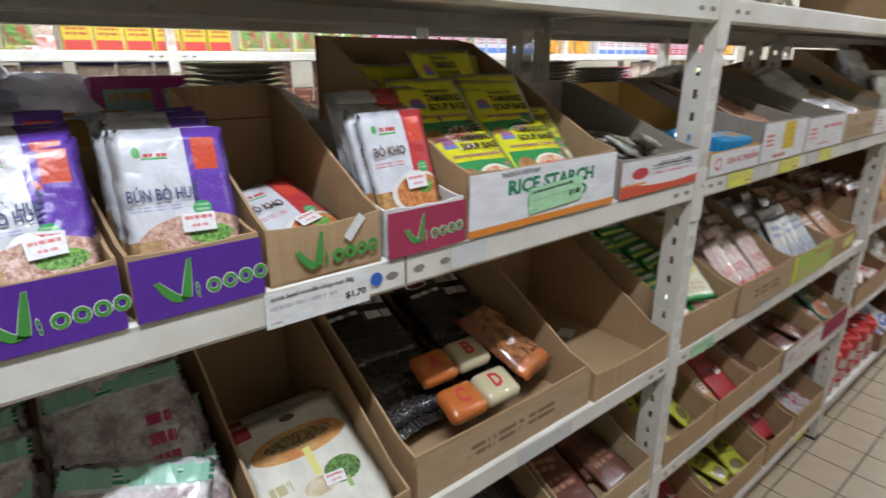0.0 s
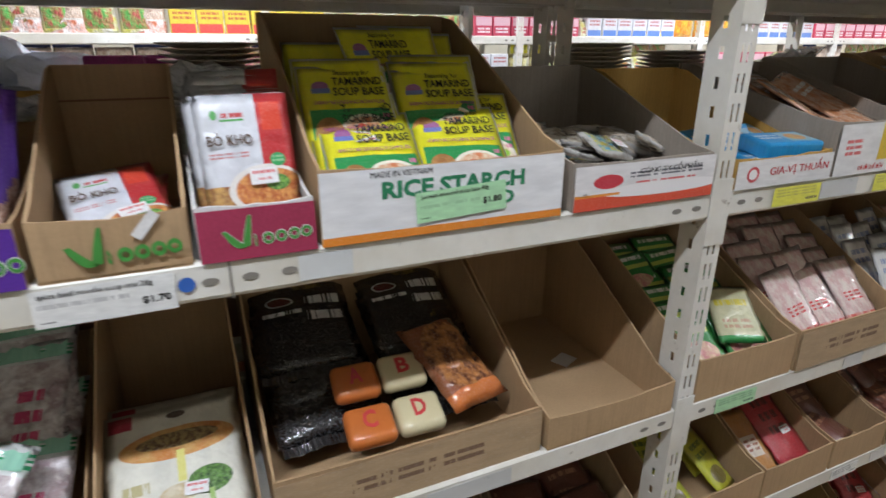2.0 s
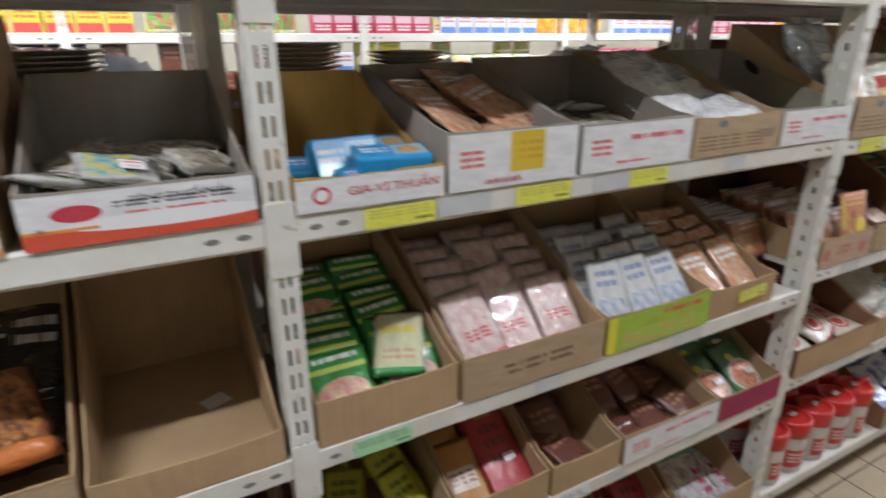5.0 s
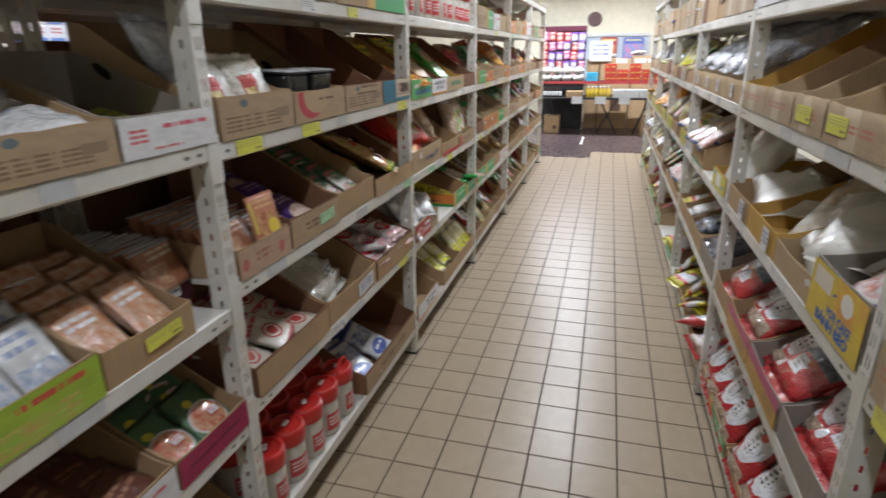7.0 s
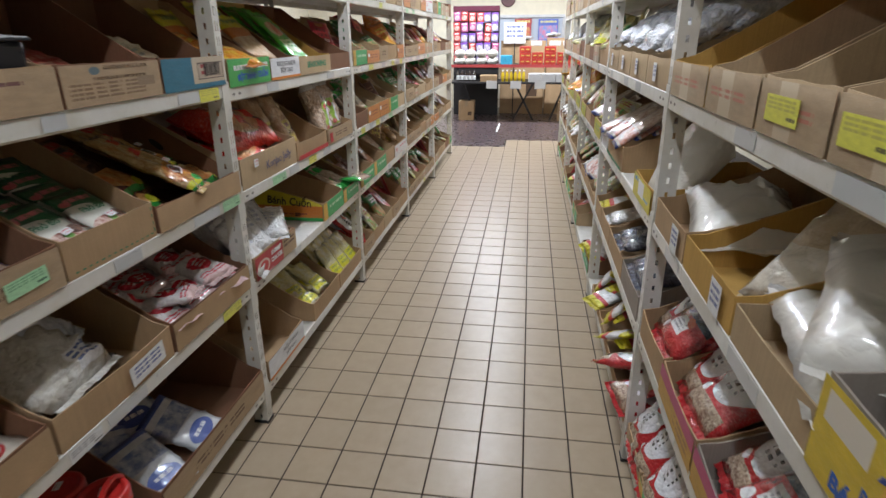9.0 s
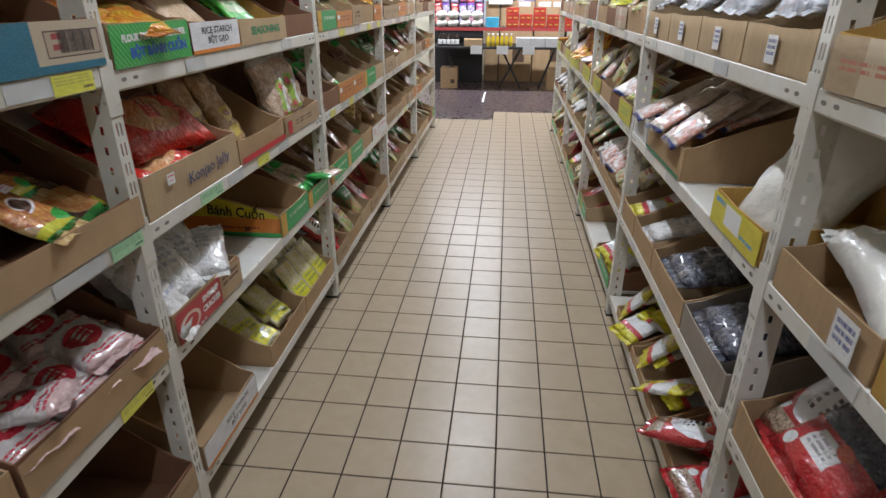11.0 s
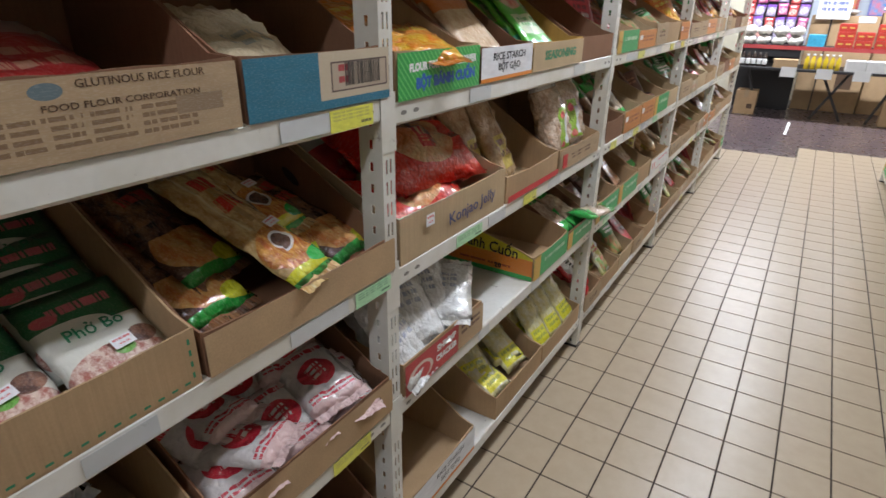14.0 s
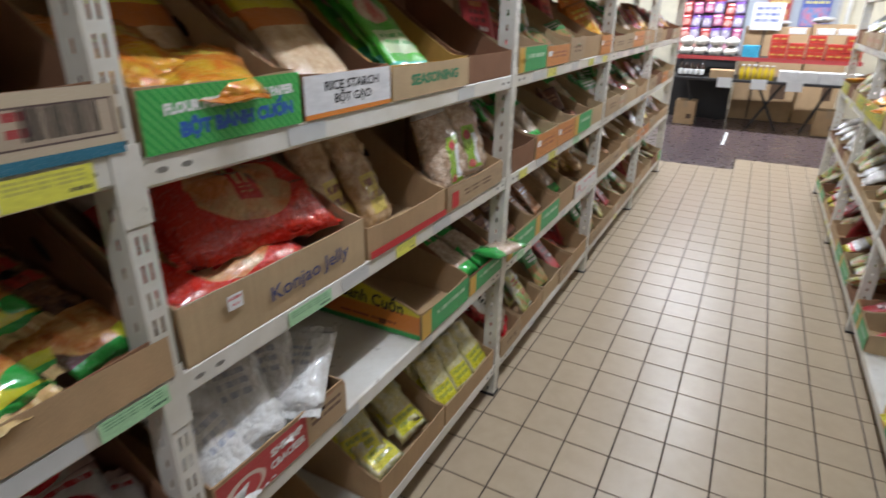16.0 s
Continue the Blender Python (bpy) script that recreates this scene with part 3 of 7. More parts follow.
kind("greenf", "flour_sachet", "green flour sachet with pink picture", 0.13, 0.14, 0.01, (0.03, 0.28, 0.05), [("rect", 0.06, 0.68, 0.94, 0.76, (0.5, 0.6, 0.1)), ("bars", 0.15, 0.78, 0.85, 0.92, 1, W), ("oval_food", 0.5, 0.35, 0.4, 0.22, (0.6, 0.2, 0.2), (0.7, 0.5, 0.3), 5)])
kind("yelf", "flour_sachet", "cream and green flour sachet lying on others", 0.105, 0.15, 0.012, (0.6, 0.58, 0.36), [("rect", 0, 0, 1, 0.12, GRN), ("bars", 0.15, 0.55, 0.85, 0.75, 1, (0.6, 0.5, 0.05)), ("bars", 0.2, 0.2, 0.8, 0.4, 2, (0.5, 0.3, 0.2))])
kind("pinkn", "noodle_sachet", "clear sachet with white powder and red print", 0.118, 0.21, 0.012, (0.66, 0.55, 0.5), [("food", 0, 0.25, 1, 0.95, (0.68, 0.58, 0.52), (0.58, 0.36, 0.34), 6), ("food", 0, 0, 1, 0.28, (0.62, 0.1, 0.08), (0.7, 0.4, 0.35), 5), ("bars", 0.25, 0.42, 0.75, 0.55, 3, (0.55, 0.06, 0.06))], rough=0.15, coat=0.8)
kind("bluew", "noodle_sachet", "pale sachet with blue print", 0.11, 0.2, 0.012, (0.6, 0.6, 0.58), [("food", 0.1, 0.1, 0.9, 0.5, (0.6, 0.6, 0.6), (0.25, 0.32, 0.45), 6), ("bars", 0.2, 0.6, 0.8, 0.85, 2, (0.2, 0.25, 0.4))], rough=0.2, coat=0.7)
kind("orange", "spice_sachet", "orange brown dried spice sachet", 0.115, 0.2, 0.012, (0.5, 0.26, 0.14), [("food", 0, 0, 1, 1, (0.5, 0.2, 0.08), (0.6, 0.4, 0.28), 6), ("bars", 0.2, 0.55, 0.8, 0.75, 2, W)], rough=0.2, coat=0.7)
kind("redp", "spice_packet", "red foil spice packet with dark print", 0.13, 0.26, 0.018, (0.5, 0.04, 0.05), [("bars", 0.25, 0.3, 0.75, 0.75, 3, (0.12, 0.02, 0.02)), ("rect", 0.3, 0.82, 0.7, 0.92, (0.6, 0.25, 0.1))], sticker=True)
kind("amber", "spice_packet", "amber spice packet with white label", 0.11, 0.18, 0.02, (0.5, 0.22, 0.05), [("rect", 0.15, 0.3, 0.8, 0.6, (0.65, 0.55, 0.45)), ("bars", 0.2, 0.35, 0.75, 0.55, 3, (0.3, 0.1, 0.06))])
kind("brownp", "sauce_packet", "dark red brown sauce packet", 0.12, 0.15, 0.02, (0.16, 0.05, 0.03), [("bars", 0.2, 0.4, 0.8, 0.7, 2, (0.4, 0.2, 0.12))], coat=0.8)
kind("yelg", "seasoning_packet", "yellow green seasoning packet", 0.1, 0.16, 0.018, (0.5, 0.5, 0.03), [("bars", 0.2, 0.5, 0.8, 0.8, 2, (0.1, 0.15, 0.02)), ("disc", 0.5, 0.25, 0.3, 0.14, (0.15, 0.12, 0.03))])
kind("crab", "soup_packet", "green and red soup packet with picture", 0.15, 0.19, 0.022, (0.05, 0.16, 0.06), [("disc", 0.5, 0.36, 0.42, 0.28, (0.6, 0.55, 0.5)), ("oval_food", 0.5, 0.36, 0.37, 0.24, (0.5, 0.08, 0.03), (0.6, 0.35, 0.2), 7), ("disc", 0.4, 0.7, 0.1, 0.07, (0.65, 0.55, 0.05))], sticker=True, coat=0.8)
kind("bread", "bread_bag", "clear bag of pale wafers with red label", 0.19, 0.17, 0.06, (0.62, 0.56, 0.46), [("food", 0, 0, 1, 1, (0.6, 0.54, 0.44), (0.74, 0.7, 0.62), 4), ("rect", 0.2, 0.2, 0.5, 0.62, (0.45, 0.06, 0.05)), ("rect", 0.24, 0.25, 0.46, 0.4, (0.65, 0.5, 0.2)), ("rect", 0.35, 0.08, 0.5, 0.2, W)], rough=0.12, coat=1.0, crease=1.1)
kind("redbag", "rice_bag", "red and clear bag of flour", 0.26, 0.3, 0.06, (0.5, 0.03, 0.03), [("rect", 0, 0.7, 1, 1, (0.5, 0.45, 0.42)), ("bars", 0.2, 0.3, 0.8, 0.5, 2, (0.6, 0.3, 0.2))], coat=0.8)
kind("paperbag", "paper_bag", "crumpled kraft paper bag", 0.24, 0.26, 0.06, (0.5, 0.4, 0.25), [("bars", 0.3, 0.4, 0.7, 0.6, 2, (0.25, 0.25, 0.2))], rough=0.8, coat=0.0, crease=1.2)
kind("sachetb", "noodle_card", "brown noodle sachet standing on edge", 0.15, 0.13, 0.012, (0.4, 0.14, 0.06), [("food", 0, 0, 0.6, 0.6, (0.35, 0.13, 0.06), (0.6, 0.4, 0.25), 5), ("bars", 0.3, 0.65, 0.9, 0.9, 2, (0.65, 0.5, 0.35)), ("rect", 0, 0.94, 1, 1, W)], coat=0.5)
kind("card", "soup_card", "upright orange soup packet with bowl picture", 0.13, 0.16, 0.015, (0.55, 0.22, 0.12), [("bars", 0.2, 0.7, 0.85, 0.9, 2, (0.65, 0.4, 0.2)), ("food", 0.2, 0.1, 0.95, 0.65, (0.35, 0.1, 0.05), (0.6, 0.35, 0.15), 6), ("disc", 0.7, 0.35, 0.2, 0.15, (0.72, 0.55, 0.05)), ("rect", 0.06, 0.3, 0.16, 0.9, (0.6, 0.45, 0.1)), ("disc", 0.25, 0.1, 0.1, 0.07, GRN)], crease=0.2)
kind("purple", "noodle_packet", "purple noodle packet with picture of food", 0.14, 0.19, 0.03, (0.1, 0.03, 0.25), [("oval_food", 0.5, 0.3, 0.42, 0.25, (0.5, 0.3, 0.22), (0.66, 0.52, 0.42), 8), ("bars", 0.2, 0.65, 0.8, 0.85, 2, (0.6, 0.5, 0.65))], coat=0.6)
kind("pho", "noodle_soup_packet", "green and white beef noodle soup packet", 0.155, 0.215, 0.014, (0.02, 0.14, 0.05), [("rect", 0, 0, 1, 0.62, (0.68, 0.66, 0.58)), ("disc", 0.3, 0.62, 0.42, 0.1, (0.68, 0.66, 0.58)), ("oval_food", 0.5, 0.2, 0.5, 0.22, (0.38, 0.12, 0.09), (0.7, 0.54, 0.45), 14), ("oval_food", 0.3, 0.12, 0.2, 0.08, (0.03, 0.12, 0.02), (0.25, 0.5, 0.1), 26), ("oval_food", 0.85, 0.4, 0.14, 0.08, (0.1, 0.05, 0.04), (0.3, 0.15, 0.1), 9), ("bars", 0.25, 0.72, 0.85, 0.86, 1, (0.6, 0.15, 0.18)), ("disc", 0.2, 0.78, 0.12, 0.05, (0.55, 0.1, 0.12)), ("oval_food", 0.62, 0.34, 0.1, 0.05, HERB, (0.2, 0.5, 0.1), 14)], words=(("Phở Bò", 0.0, 0.016, 0.03, 0.085, "GREEN"),), sticker=True)
kind("tofu", "tofu_stick_bag", "clear bag of yellow tofu sticks with red lettering", 0.135, 0.36, 0.05, (0.6, 0.4, 0.16), [("food", 0, 0.2, 1, 1, (0.42, 0.22, 0.06), (0.7, 0.52, 0.24), 5), ("rect", 0.26, 0.4, 0.3, 1, (0.72, 0.58, 0.32)), ("rect", 0.74, 0.4, 0.77, 1, (0.72, 0.58, 0.32)), ("rect", 0.46, 0.45, 0.54, 1, (0.4, 0.26, 0.1)), ("bars", 0.35, 0.5, 0.72, 0.86, 2, (0.6, 0.05, 0.03)), ("oval_food", 0.5, 0.22, 0.48, 0.17, (0.4, 0.1, 0.02), (0.68, 0.34, 0.08), 12), ("disc", 0.5, 0.27, 0.2, 0.07, (0.75, 0.7, 0.66)), ("disc", 0.5, 0.27, 0.16, 0.055, (0.12, 0.06, 0.04)), ("rect", 0, 0, 1, 0.09, (0.62, 0.62, 0.03)), ("rect", 0, 0, 1, 0.035, (0.03, 0.4, 0.06)), ("disc", 0.85, 0.1, 0.25, 0.05, (0.03, 0.4, 0.06))], rough=0.12, coat=1.0, crease=1.1, sticker=True)
kind("tofud", "fungus_bag", "dark brown dried fungus bag with orange picture", 0.15, 0.34, 0.05, (0.1, 0.05, 0.03), [("food", 0, 0.35, 1, 1, (0.06, 0.03, 0.02), (0.3, 0.14, 0.06), 5), ("bars", 0.3, 0.55, 0.75, 0.88, 2, (0.5, 0.06, 0.04)), ("oval_food", 0.5, 0.25, 0.45, 0.2, (0.5, 0.16, 0.04), (0.6, 0.35, 0.12), 6), ("food", 0.1, 0.36, 0.9, 0.46, (0.03, 0.02, 0.02), (0.2, 0.1, 0.05), 7), ("rect", 0, 0, 1, 0.07, (0.03, 0.35, 0.05)), ("disc", 0.85, 0.1, 0.25, 0.06, (0.6, 0.6, 0.03))], rough=0.12, coat=1.0, crease=1.1)
kind("msg", "seasoning_bag", "clear bag of white crystals with red emblem", 0.15, 0.2, 0.05, (0.66, 0.6, 0.58), [("rect", 0, 0, 1, 0.1, (0.62, 0.42, 0.4)), ("rect", 0, 0.88, 1, 1, (0.62, 0.44, 0.42)), ("bars", 0.1, 0.74, 0.9, 0.86, 1, (0.55, 0.05, 0.07)), ("bars", 0.1, 0.08, 0.9, 0.2, 2, (0.55, 0.06, 0.08)), ("disc", 0.5, 0.48, 0.3, 0.2, (0.55, 0.02, 0.04)), ("bars", 0.38, 0.36, 0.62, 0.6, 3, (0.7, 0.6, 0.58))], rough=0.14, coat=1.0, crease=1.0)
kind("vif", "flour_packet", "red and cream flour packet with round emblem", 0.16, 0.2, 0.03, (0.62, 0.55, 0.45), [("rect", 0, 0, 1, 0.1, (0.4, 0.02, 0.03)), ("rect", 0, 0.84, 1, 1, (0.4, 0.02, 0.03)), ("bars", 0.1, 0.62, 0.9, 0.78, 1, (0.4, 0.02, 0.03)), ("disc", 0.5, 0.38, 0.24, 0.18, (0.45, 0.03, 0.03)), ("disc", 0.5, 0.38, 0.19, 0.14, (0.62, 0.55, 0.45)), ("disc", 0.5, 0.38, 0.13, 0.1, (0.45, 0.03, 0.03))], coat=0.6)
kind("clearnood", "noodle_bag", "clear bag of white dried noodles with paper label", 0.34, 0.3, 0.16, (0.6, 0.56, 0.48), [("food", 0, 0, 1, 1, (0.5, 0.46, 0.38), (0.68, 0.66, 0.6), 4), ("rect", 0.45, 0.05, 0.8, 0.24, W), ("bars", 0.48, 0.07, 0.77, 0.22, 3, (0.15, 0.2, 0.4))], rough=0.15, coat=1.0, crease=1.3)
kind("blue", "noodle_packet", "blue and white flour packet", 0.17, 0.26, 0.035, (0.62, 0.63, 0.64), [("disc", 0.5, 0.25, 0.36, 0.14, (0.03, 0.07, 0.3)), ("bars", 0.3, 0.2, 0.7, 0.3, 1, W), ("food", 0, 0.5, 1, 0.8, (0.55, 0.57, 0.6), (0.1, 0.15, 0.32), 4), ("rect", 0, 0.9, 1, 1, (0.05, 0.1, 0.35))], coat=0.6)
kind("orangebag", "cracker_bag", "orange and yellow cracker bag", 0.2, 0.24, 0.05, (0.7, 0.22, 0.02), [("food", 0, 0, 1, 0.5, (0.7, 0.18, 0.01), (0.72, 0.45, 0.03), 4), ("bars", 0.2, 0.55, 0.8, 0.8, 2, (0.7, 0.6, 0.1))], coat=0.8, crease=1.2)
kind("noodleyel", "noodle_packet", "yellow topped packet of flat brown noodles", 0.2, 0.3, 0.035, (0.6, 0.42, 0.24), [("food", 0, 0, 1, 0.6, (0.5, 0.32, 0.18), (0.62, 0.47, 0.3), 7), ("rect", 0, 0.6, 1, 0.78, (0.55, 0.16, 0.03)), ("rect", 0, 0.78, 1, 1, (0.66, 0.6, 0.04)), ("bars", 0.2, 0.82, 0.8, 0.95, 1, (0.1, 0.25, 0.05))], coat=0.7)
kind("greennood", "noodle_packet", "green packet with pink flower print and clear end", 0.19, 0.34, 0.035, (0.08, 0.5, 0.04), [("oval_food", 0.45, 0.68, 0.3, 0.14, (0.6, 0.12, 0.1), (0.7, 0.55, 0.4), 5), ("rect", 0.12, 0.22, 0.88, 0.46, (0.5, 0.6, 0.35)), ("bars", 0.2, 0.28, 0.8, 0.42, 2, (0.05, 0.3, 0.05)), ("rect", 0, 0, 1, 0.14, (0.02, 0.4, 0.22))], coat=1.0)
kind("redkon", "jelly_bag", "large glossy red bag with clear window of noodles", 0.3, 0.4, 0.15, (0.68, 0.025, 0.012), [("oval_food", 0.5, 0.5, 0.36, 0.3, (0.62, 0.2, 0.06), (0.66, 0.42, 0.2), 5), ("rect", 0.3, 0.44, 0.8, 0.6, (0.5, 0.02, 0.02)), ("bars", 0.35, 0.47, 0.75, 0.57, 2, (0.6, 0.4, 0.2))], rough=0.12, coat=1.0, crease=1.2)
kind("maca", "macaroni_bag", "clear bag of brown dried shrimp with yellow label", 0.15, 0.3, 0.08, (0.5, 0.3, 0.14), [("food", 0, 0, 1, 1, (0.42, 0.24, 0.1), (0.6, 0.42, 0.24), 9), ("rect", 0.25, 0.12, 0.75, 0.5, (0.66, 0.5, 0.12)), ("bars", 0.3, 0.2, 0.7, 0.45, 2, (0.3, 0.15, 0.1))], rough=0.14, coat=1.0, crease=1.0)
kind("chips", "fungus_bag", "clear bag of pale brown flakes with green label", 0.23, 0.3, 0.11, (0.5, 0.33, 0.22), [("food", 0, 0, 1, 0.85, (0.42, 0.27, 0.17), (0.66, 0.52, 0.4), 10), ("rect", 0, 0.86, 1, 1, (0.6, 0.58, 0.55)), ("rect", 0.3, 0.1, 0.6, 0.6, (0.3, 0.5, 0.06)), ("rect", 0.5, 0.14, 0.6, 0.5, W), ("disc", 0.42, 0.5, 0.07, 0.06, (0.6, 0.08, 0.08)), ("disc", 0.4, 0.16, 0.08, 0.05, (0.6, 0.15, 0.12))], rough=0.14, coat=1.0, crease=1.2)
kind("whitebag", "cracker_bag", "clear bag of white prawn crackers", 0.17, 0.26, 0.06, (0.66, 0.65, 0.63), [("food", 0, 0, 1, 1, (0.6, 0.58, 0.55), (0.74, 0.74, 0.73), 5), ("bars", 0.3, 0.4, 0.7, 0.7, 3, (0.4, 0.42, 0.5))], rough=0.12, coat=1.0, crease=1.2)
kind("glass", "noodle_pack", "clear pack of brown noodles with green wrapper ends", 0.13, 0.26, 0.04, (0.42, 0.3, 0.2), [("food", 0, 0, 1, 1, (0.36, 0.24, 0.16), (0.55, 0.43, 0.32), 8), ("rect", 0, 0.0, 1, 0.2, (0.03, 0.4, 0.06)), ("rect", 0, 0.75, 1, 1, (0.03, 0.36, 0.06))], rough=0.14, coat=1.0, crease=1.0)
kind("yelpack", "bean_curd_bag", "pale yellow clear bag with bright yellow label", 0.15, 0.22, 0.04, (0.6, 0.55, 0.2), [("food", 0, 0, 1, 1, (0.6, 0.52, 0.2), (0.66, 0.64, 0.42), 4), ("rect", 0.1, 0.1, 0.9, 0.42, (0.66, 0.62, 0.03)), ("bars", 0.2, 0.15, 0.8, 0.38, 2, (0.3, 0.35, 0.05))], rough=0.14, coat=1.0, crease=1.0)
kind("tealbag", "seaweed_bag", "green leafy packet with red picture", 0.14, 0.22, 0.035, (0.05, 0.3, 0.08), [("food", 0, 0, 1, 0.6, (0.08, 0.25, 0.05), (0.5, 0.15, 0.08), 5), ("bars", 0.2, 0.65, 0.8, 0.85, 2, W)], coat=0.9)
kind("redblk", "rice_sack", "glossy red rice bag with dark blue window", 0.24, 0.3, 0.08, (0.5, 0.02, 0.025), [("food", 0.06, 0.4, 0.94, 0.92, (0.025, 0.03, 0.05), (0.11, 0.12, 0.17), 20), ("rect", 0, 0.6, 1, 0.66, (0.5, 0.02, 0.025)), ("disc", 0.2, 0.14, 0.08, 0.055, W), ("rect", 0.3, 0.18, 0.68, 0.36, (0.74, 0.72, 0.72)), ("disc", 0.64, 0.36, 0.09, 0.05, (0.6, 0.08, 0.03)), ("bars", 0.34, 0.2, 0.62, 0.32, 3, (0.3, 0.28, 0.3))], rough=0.1, coat=1.0, crease=1.0)
kind("redwht", "rice_sack", "red rice bag with white writing panel", 0.19, 0.29, 0.07, (0.5, 0.02, 0.025), [("food", 0.1, 0.0, 0.9, 0.2, (0.2, 0.12, 0.08), (0.5, 0.38, 0.27), 24), ("disc", 0.5, 0.6, 0.4, 0.36, (0.74, 0.74, 0.76)), ("disc", 0.6, 0.72, 0.13, 0.085, (0.6, 0.05, 0.03)), ("bars", 0.34, 0.34, 0.5, 0.74, 6, BLK := (0.02, 0.02, 0.03)), ("bars", 0.56, 0.36, 0.63, 0.58, 4, BLK), ("disc", 0.2, 0.24, 0.07, 0.05, W)], rough=0.1, coat=1.0, crease=1.0)
kind("flour", "flour_sack", "large glossy clear bag of cream white rice flour", 0.29, 0.4, 0.14, (0.8, 0.78, 0.71), [("food", 0, 0, 1, 1, (0.78, 0.75, 0.67), (0.81, 0.79, 0.73), 1.5)], rough=0.35, coat=1.0, crease=0.6)
kind("sugar", "sugar_bag", "clear bag of pale golden sugar", 0.26, 0.36, 0.12, (0.62, 0.5, 0.34), [("food", 0, 0, 1, 1, (0.56, 0.44, 0.28), (0.68, 0.58, 0.42), 3), ("food", 0, 0, 1, 0.4, (0.72, 0.66, 0.54), (0.76, 0.72, 0.62), 2), ("rect", 0.3, 0.0, 0.7, 0.1, (0.6, 0.6, 0.58))], rough=0.16, coat=1.0, crease=0.8)
kind("navy", "bean_bag", "clear bag of blue black beans", 0.26, 0.32, 0.09, (0.045, 0.05, 0.075), [("food", 0, 0, 1, 1, (0.035, 0.04, 0.06), (0.1, 0.11, 0.15), 14)], rough=0.14, coat=1.0, crease=1.1)
kind("yelred", "candy_bag", "yellow and red packet with white panel", 0.15, 0.2, 0.04, (0.68, 0.6, 0.02), [("rect", 0, 0.3, 1, 0.7, (0.66, 0.66, 0.66)), ("rect", 0, 0.2, 1, 0.32, (0.55, 0.04, 0.05)), ("bars", 0.2, 0.78, 0.8, 0.93, 1, (0.5, 0.08, 0.05))], coat=0.9, crease=1.0)
kind("snackmix", "snack_bag", "mixed colour snack bag with glossy film", 0.15, 0.22, 0.05, (0.55, 0.5, 0.42), [("food", 0, 0, 1, 1, (0.62, 0.58, 0.1), (0.66, 0.66, 0.66), 2.2), ("food", 0.1, 0.1, 0.9, 0.5, (0.1, 0.4, 0.08), (0.5, 0.1, 0.08), 4), ("bars", 0.2, 0.6, 0.8, 0.8, 2, (0.5, 0.05, 0.06))], coat=1.0, crease=1.2)
kind("whitered", "noodle_pack", "white noodle pack with red and blue print", 0.16, 0.28, 0.04, (0.66, 0.62, 0.56), [("food", 0, 0.45, 1, 1, (0.45, 0.3, 0.22), (0.62, 0.52, 0.42), 8), ("food", 0, 0.1, 1, 0.42, (0.7, 0.7, 0.7), (0.55, 0.16, 0.08), 3.5), ("rect", 0, 0, 1, 0.06, (0.06, 0.1, 0.4))], coat=0.9, crease=1.0)
kind("foilclear", "plastic_bag", "crinkled clear plastic bag of pale goods", 0.22, 0.3, 0.09, (0.62, 0.64, 0.68), [("food", 0, 0, 1, 1, (0.5, 0.53, 0.6), (0.76, 0.77, 0.79), 4)], rough=0.1, coat=1.0, crease=1.6)
kind("bluebox", "seasoning_box", "small bright blue cardboard seasoning box", 0.13, 0.08, 0.034, (0.02, 0.3, 0.62), [("rect", 0.5, 0.15, 0.95, 0.85, (0.3, 0.5, 0.6)), ("bars", 0.08, 0.3, 0.45, 0.7, 2, W), ("oval_food", 0.72, 0.5, 0.15, 0.25, (0.6, 0.4, 0.1), (0.55, 0.2, 0.1), 6)], shape="box", crease=0)
kind("pinkbox", "gift_box", "small magenta box with pale picture", 0.16, 0.14, 0.05, (0.55, 0.04, 0.32), [("rect", 0.15, 0.2, 0.85, 0.8, (0.3, 0.55, 0.6)), ("bars", 0.2, 0.5, 0.8, 0.75, 1, (0.6, 0.3, 0.1))], shape="box", crease=0)
kind("yelbox", "biscuit_box", "small yellow and red carton on the next rack", 0.12, 0.12, 0.06, (0.66, 0.5, 0.05), [("rect", 0.05, 0.05, 0.95, 0.4, (0.55, 0.06, 0.05)), ("bars", 0.15, 0.5, 0.85, 0.85, 2, (0.4, 0.08, 0.04))], shape="box", crease=0)
kind("redbox", "biscuit_box", "small red carton on the next rack", 0.12, 0.12, 0.06, (0.55, 0.05, 0.1), [("rect", 0.05, 0.5, 0.95, 0.9, (0.65, 0.4, 0.45)), ("bars", 0.15, 0.1, 0.85, 0.4, 2, W)], shape="box", crease=0)
kind("milkbag", "carrier_bag", "bundle of milky white plastic carrier bags", 0.22, 0.18, 0.1, W, mat=backlit("milky_plastic", (0.84, 0.87, 0.93)))
kind("whitebox", "biscuit_box", "small white and blue carton on the next rack", 0.12, 0.12, 0.06, (0.66, 0.66, 0.68), [("rect", 0.05, 0.05, 0.95, 0.35, (0.1, 0.2, 0.5)), ("bars", 0.15, 0.5, 0.85, 0.85, 2, (0.4, 0.1, 0.1))], shape="box", crease=0)
MAG_INK = plain("magenta_ink", (0.35, 0.04, 0.3), 0.5)
INKS = {"PEN": PEN_INK, "BROWN": BROWN_INK, "BLACK": BLACK_INK, "GREEN": GREEN_INK, "MAG": MAG_INK, "RED": RED_INK}


BIG = {"flour", "sugar", "redblk", "redwht", "clearnood", "redkon", "navy", "foilclear", "msg", "tofu", "tofud", "chips", "black", "bread", "maca", "greennood", "noodleyel", "whitebag", "orangebag", "paperbag", "yelred", "milkbag"}


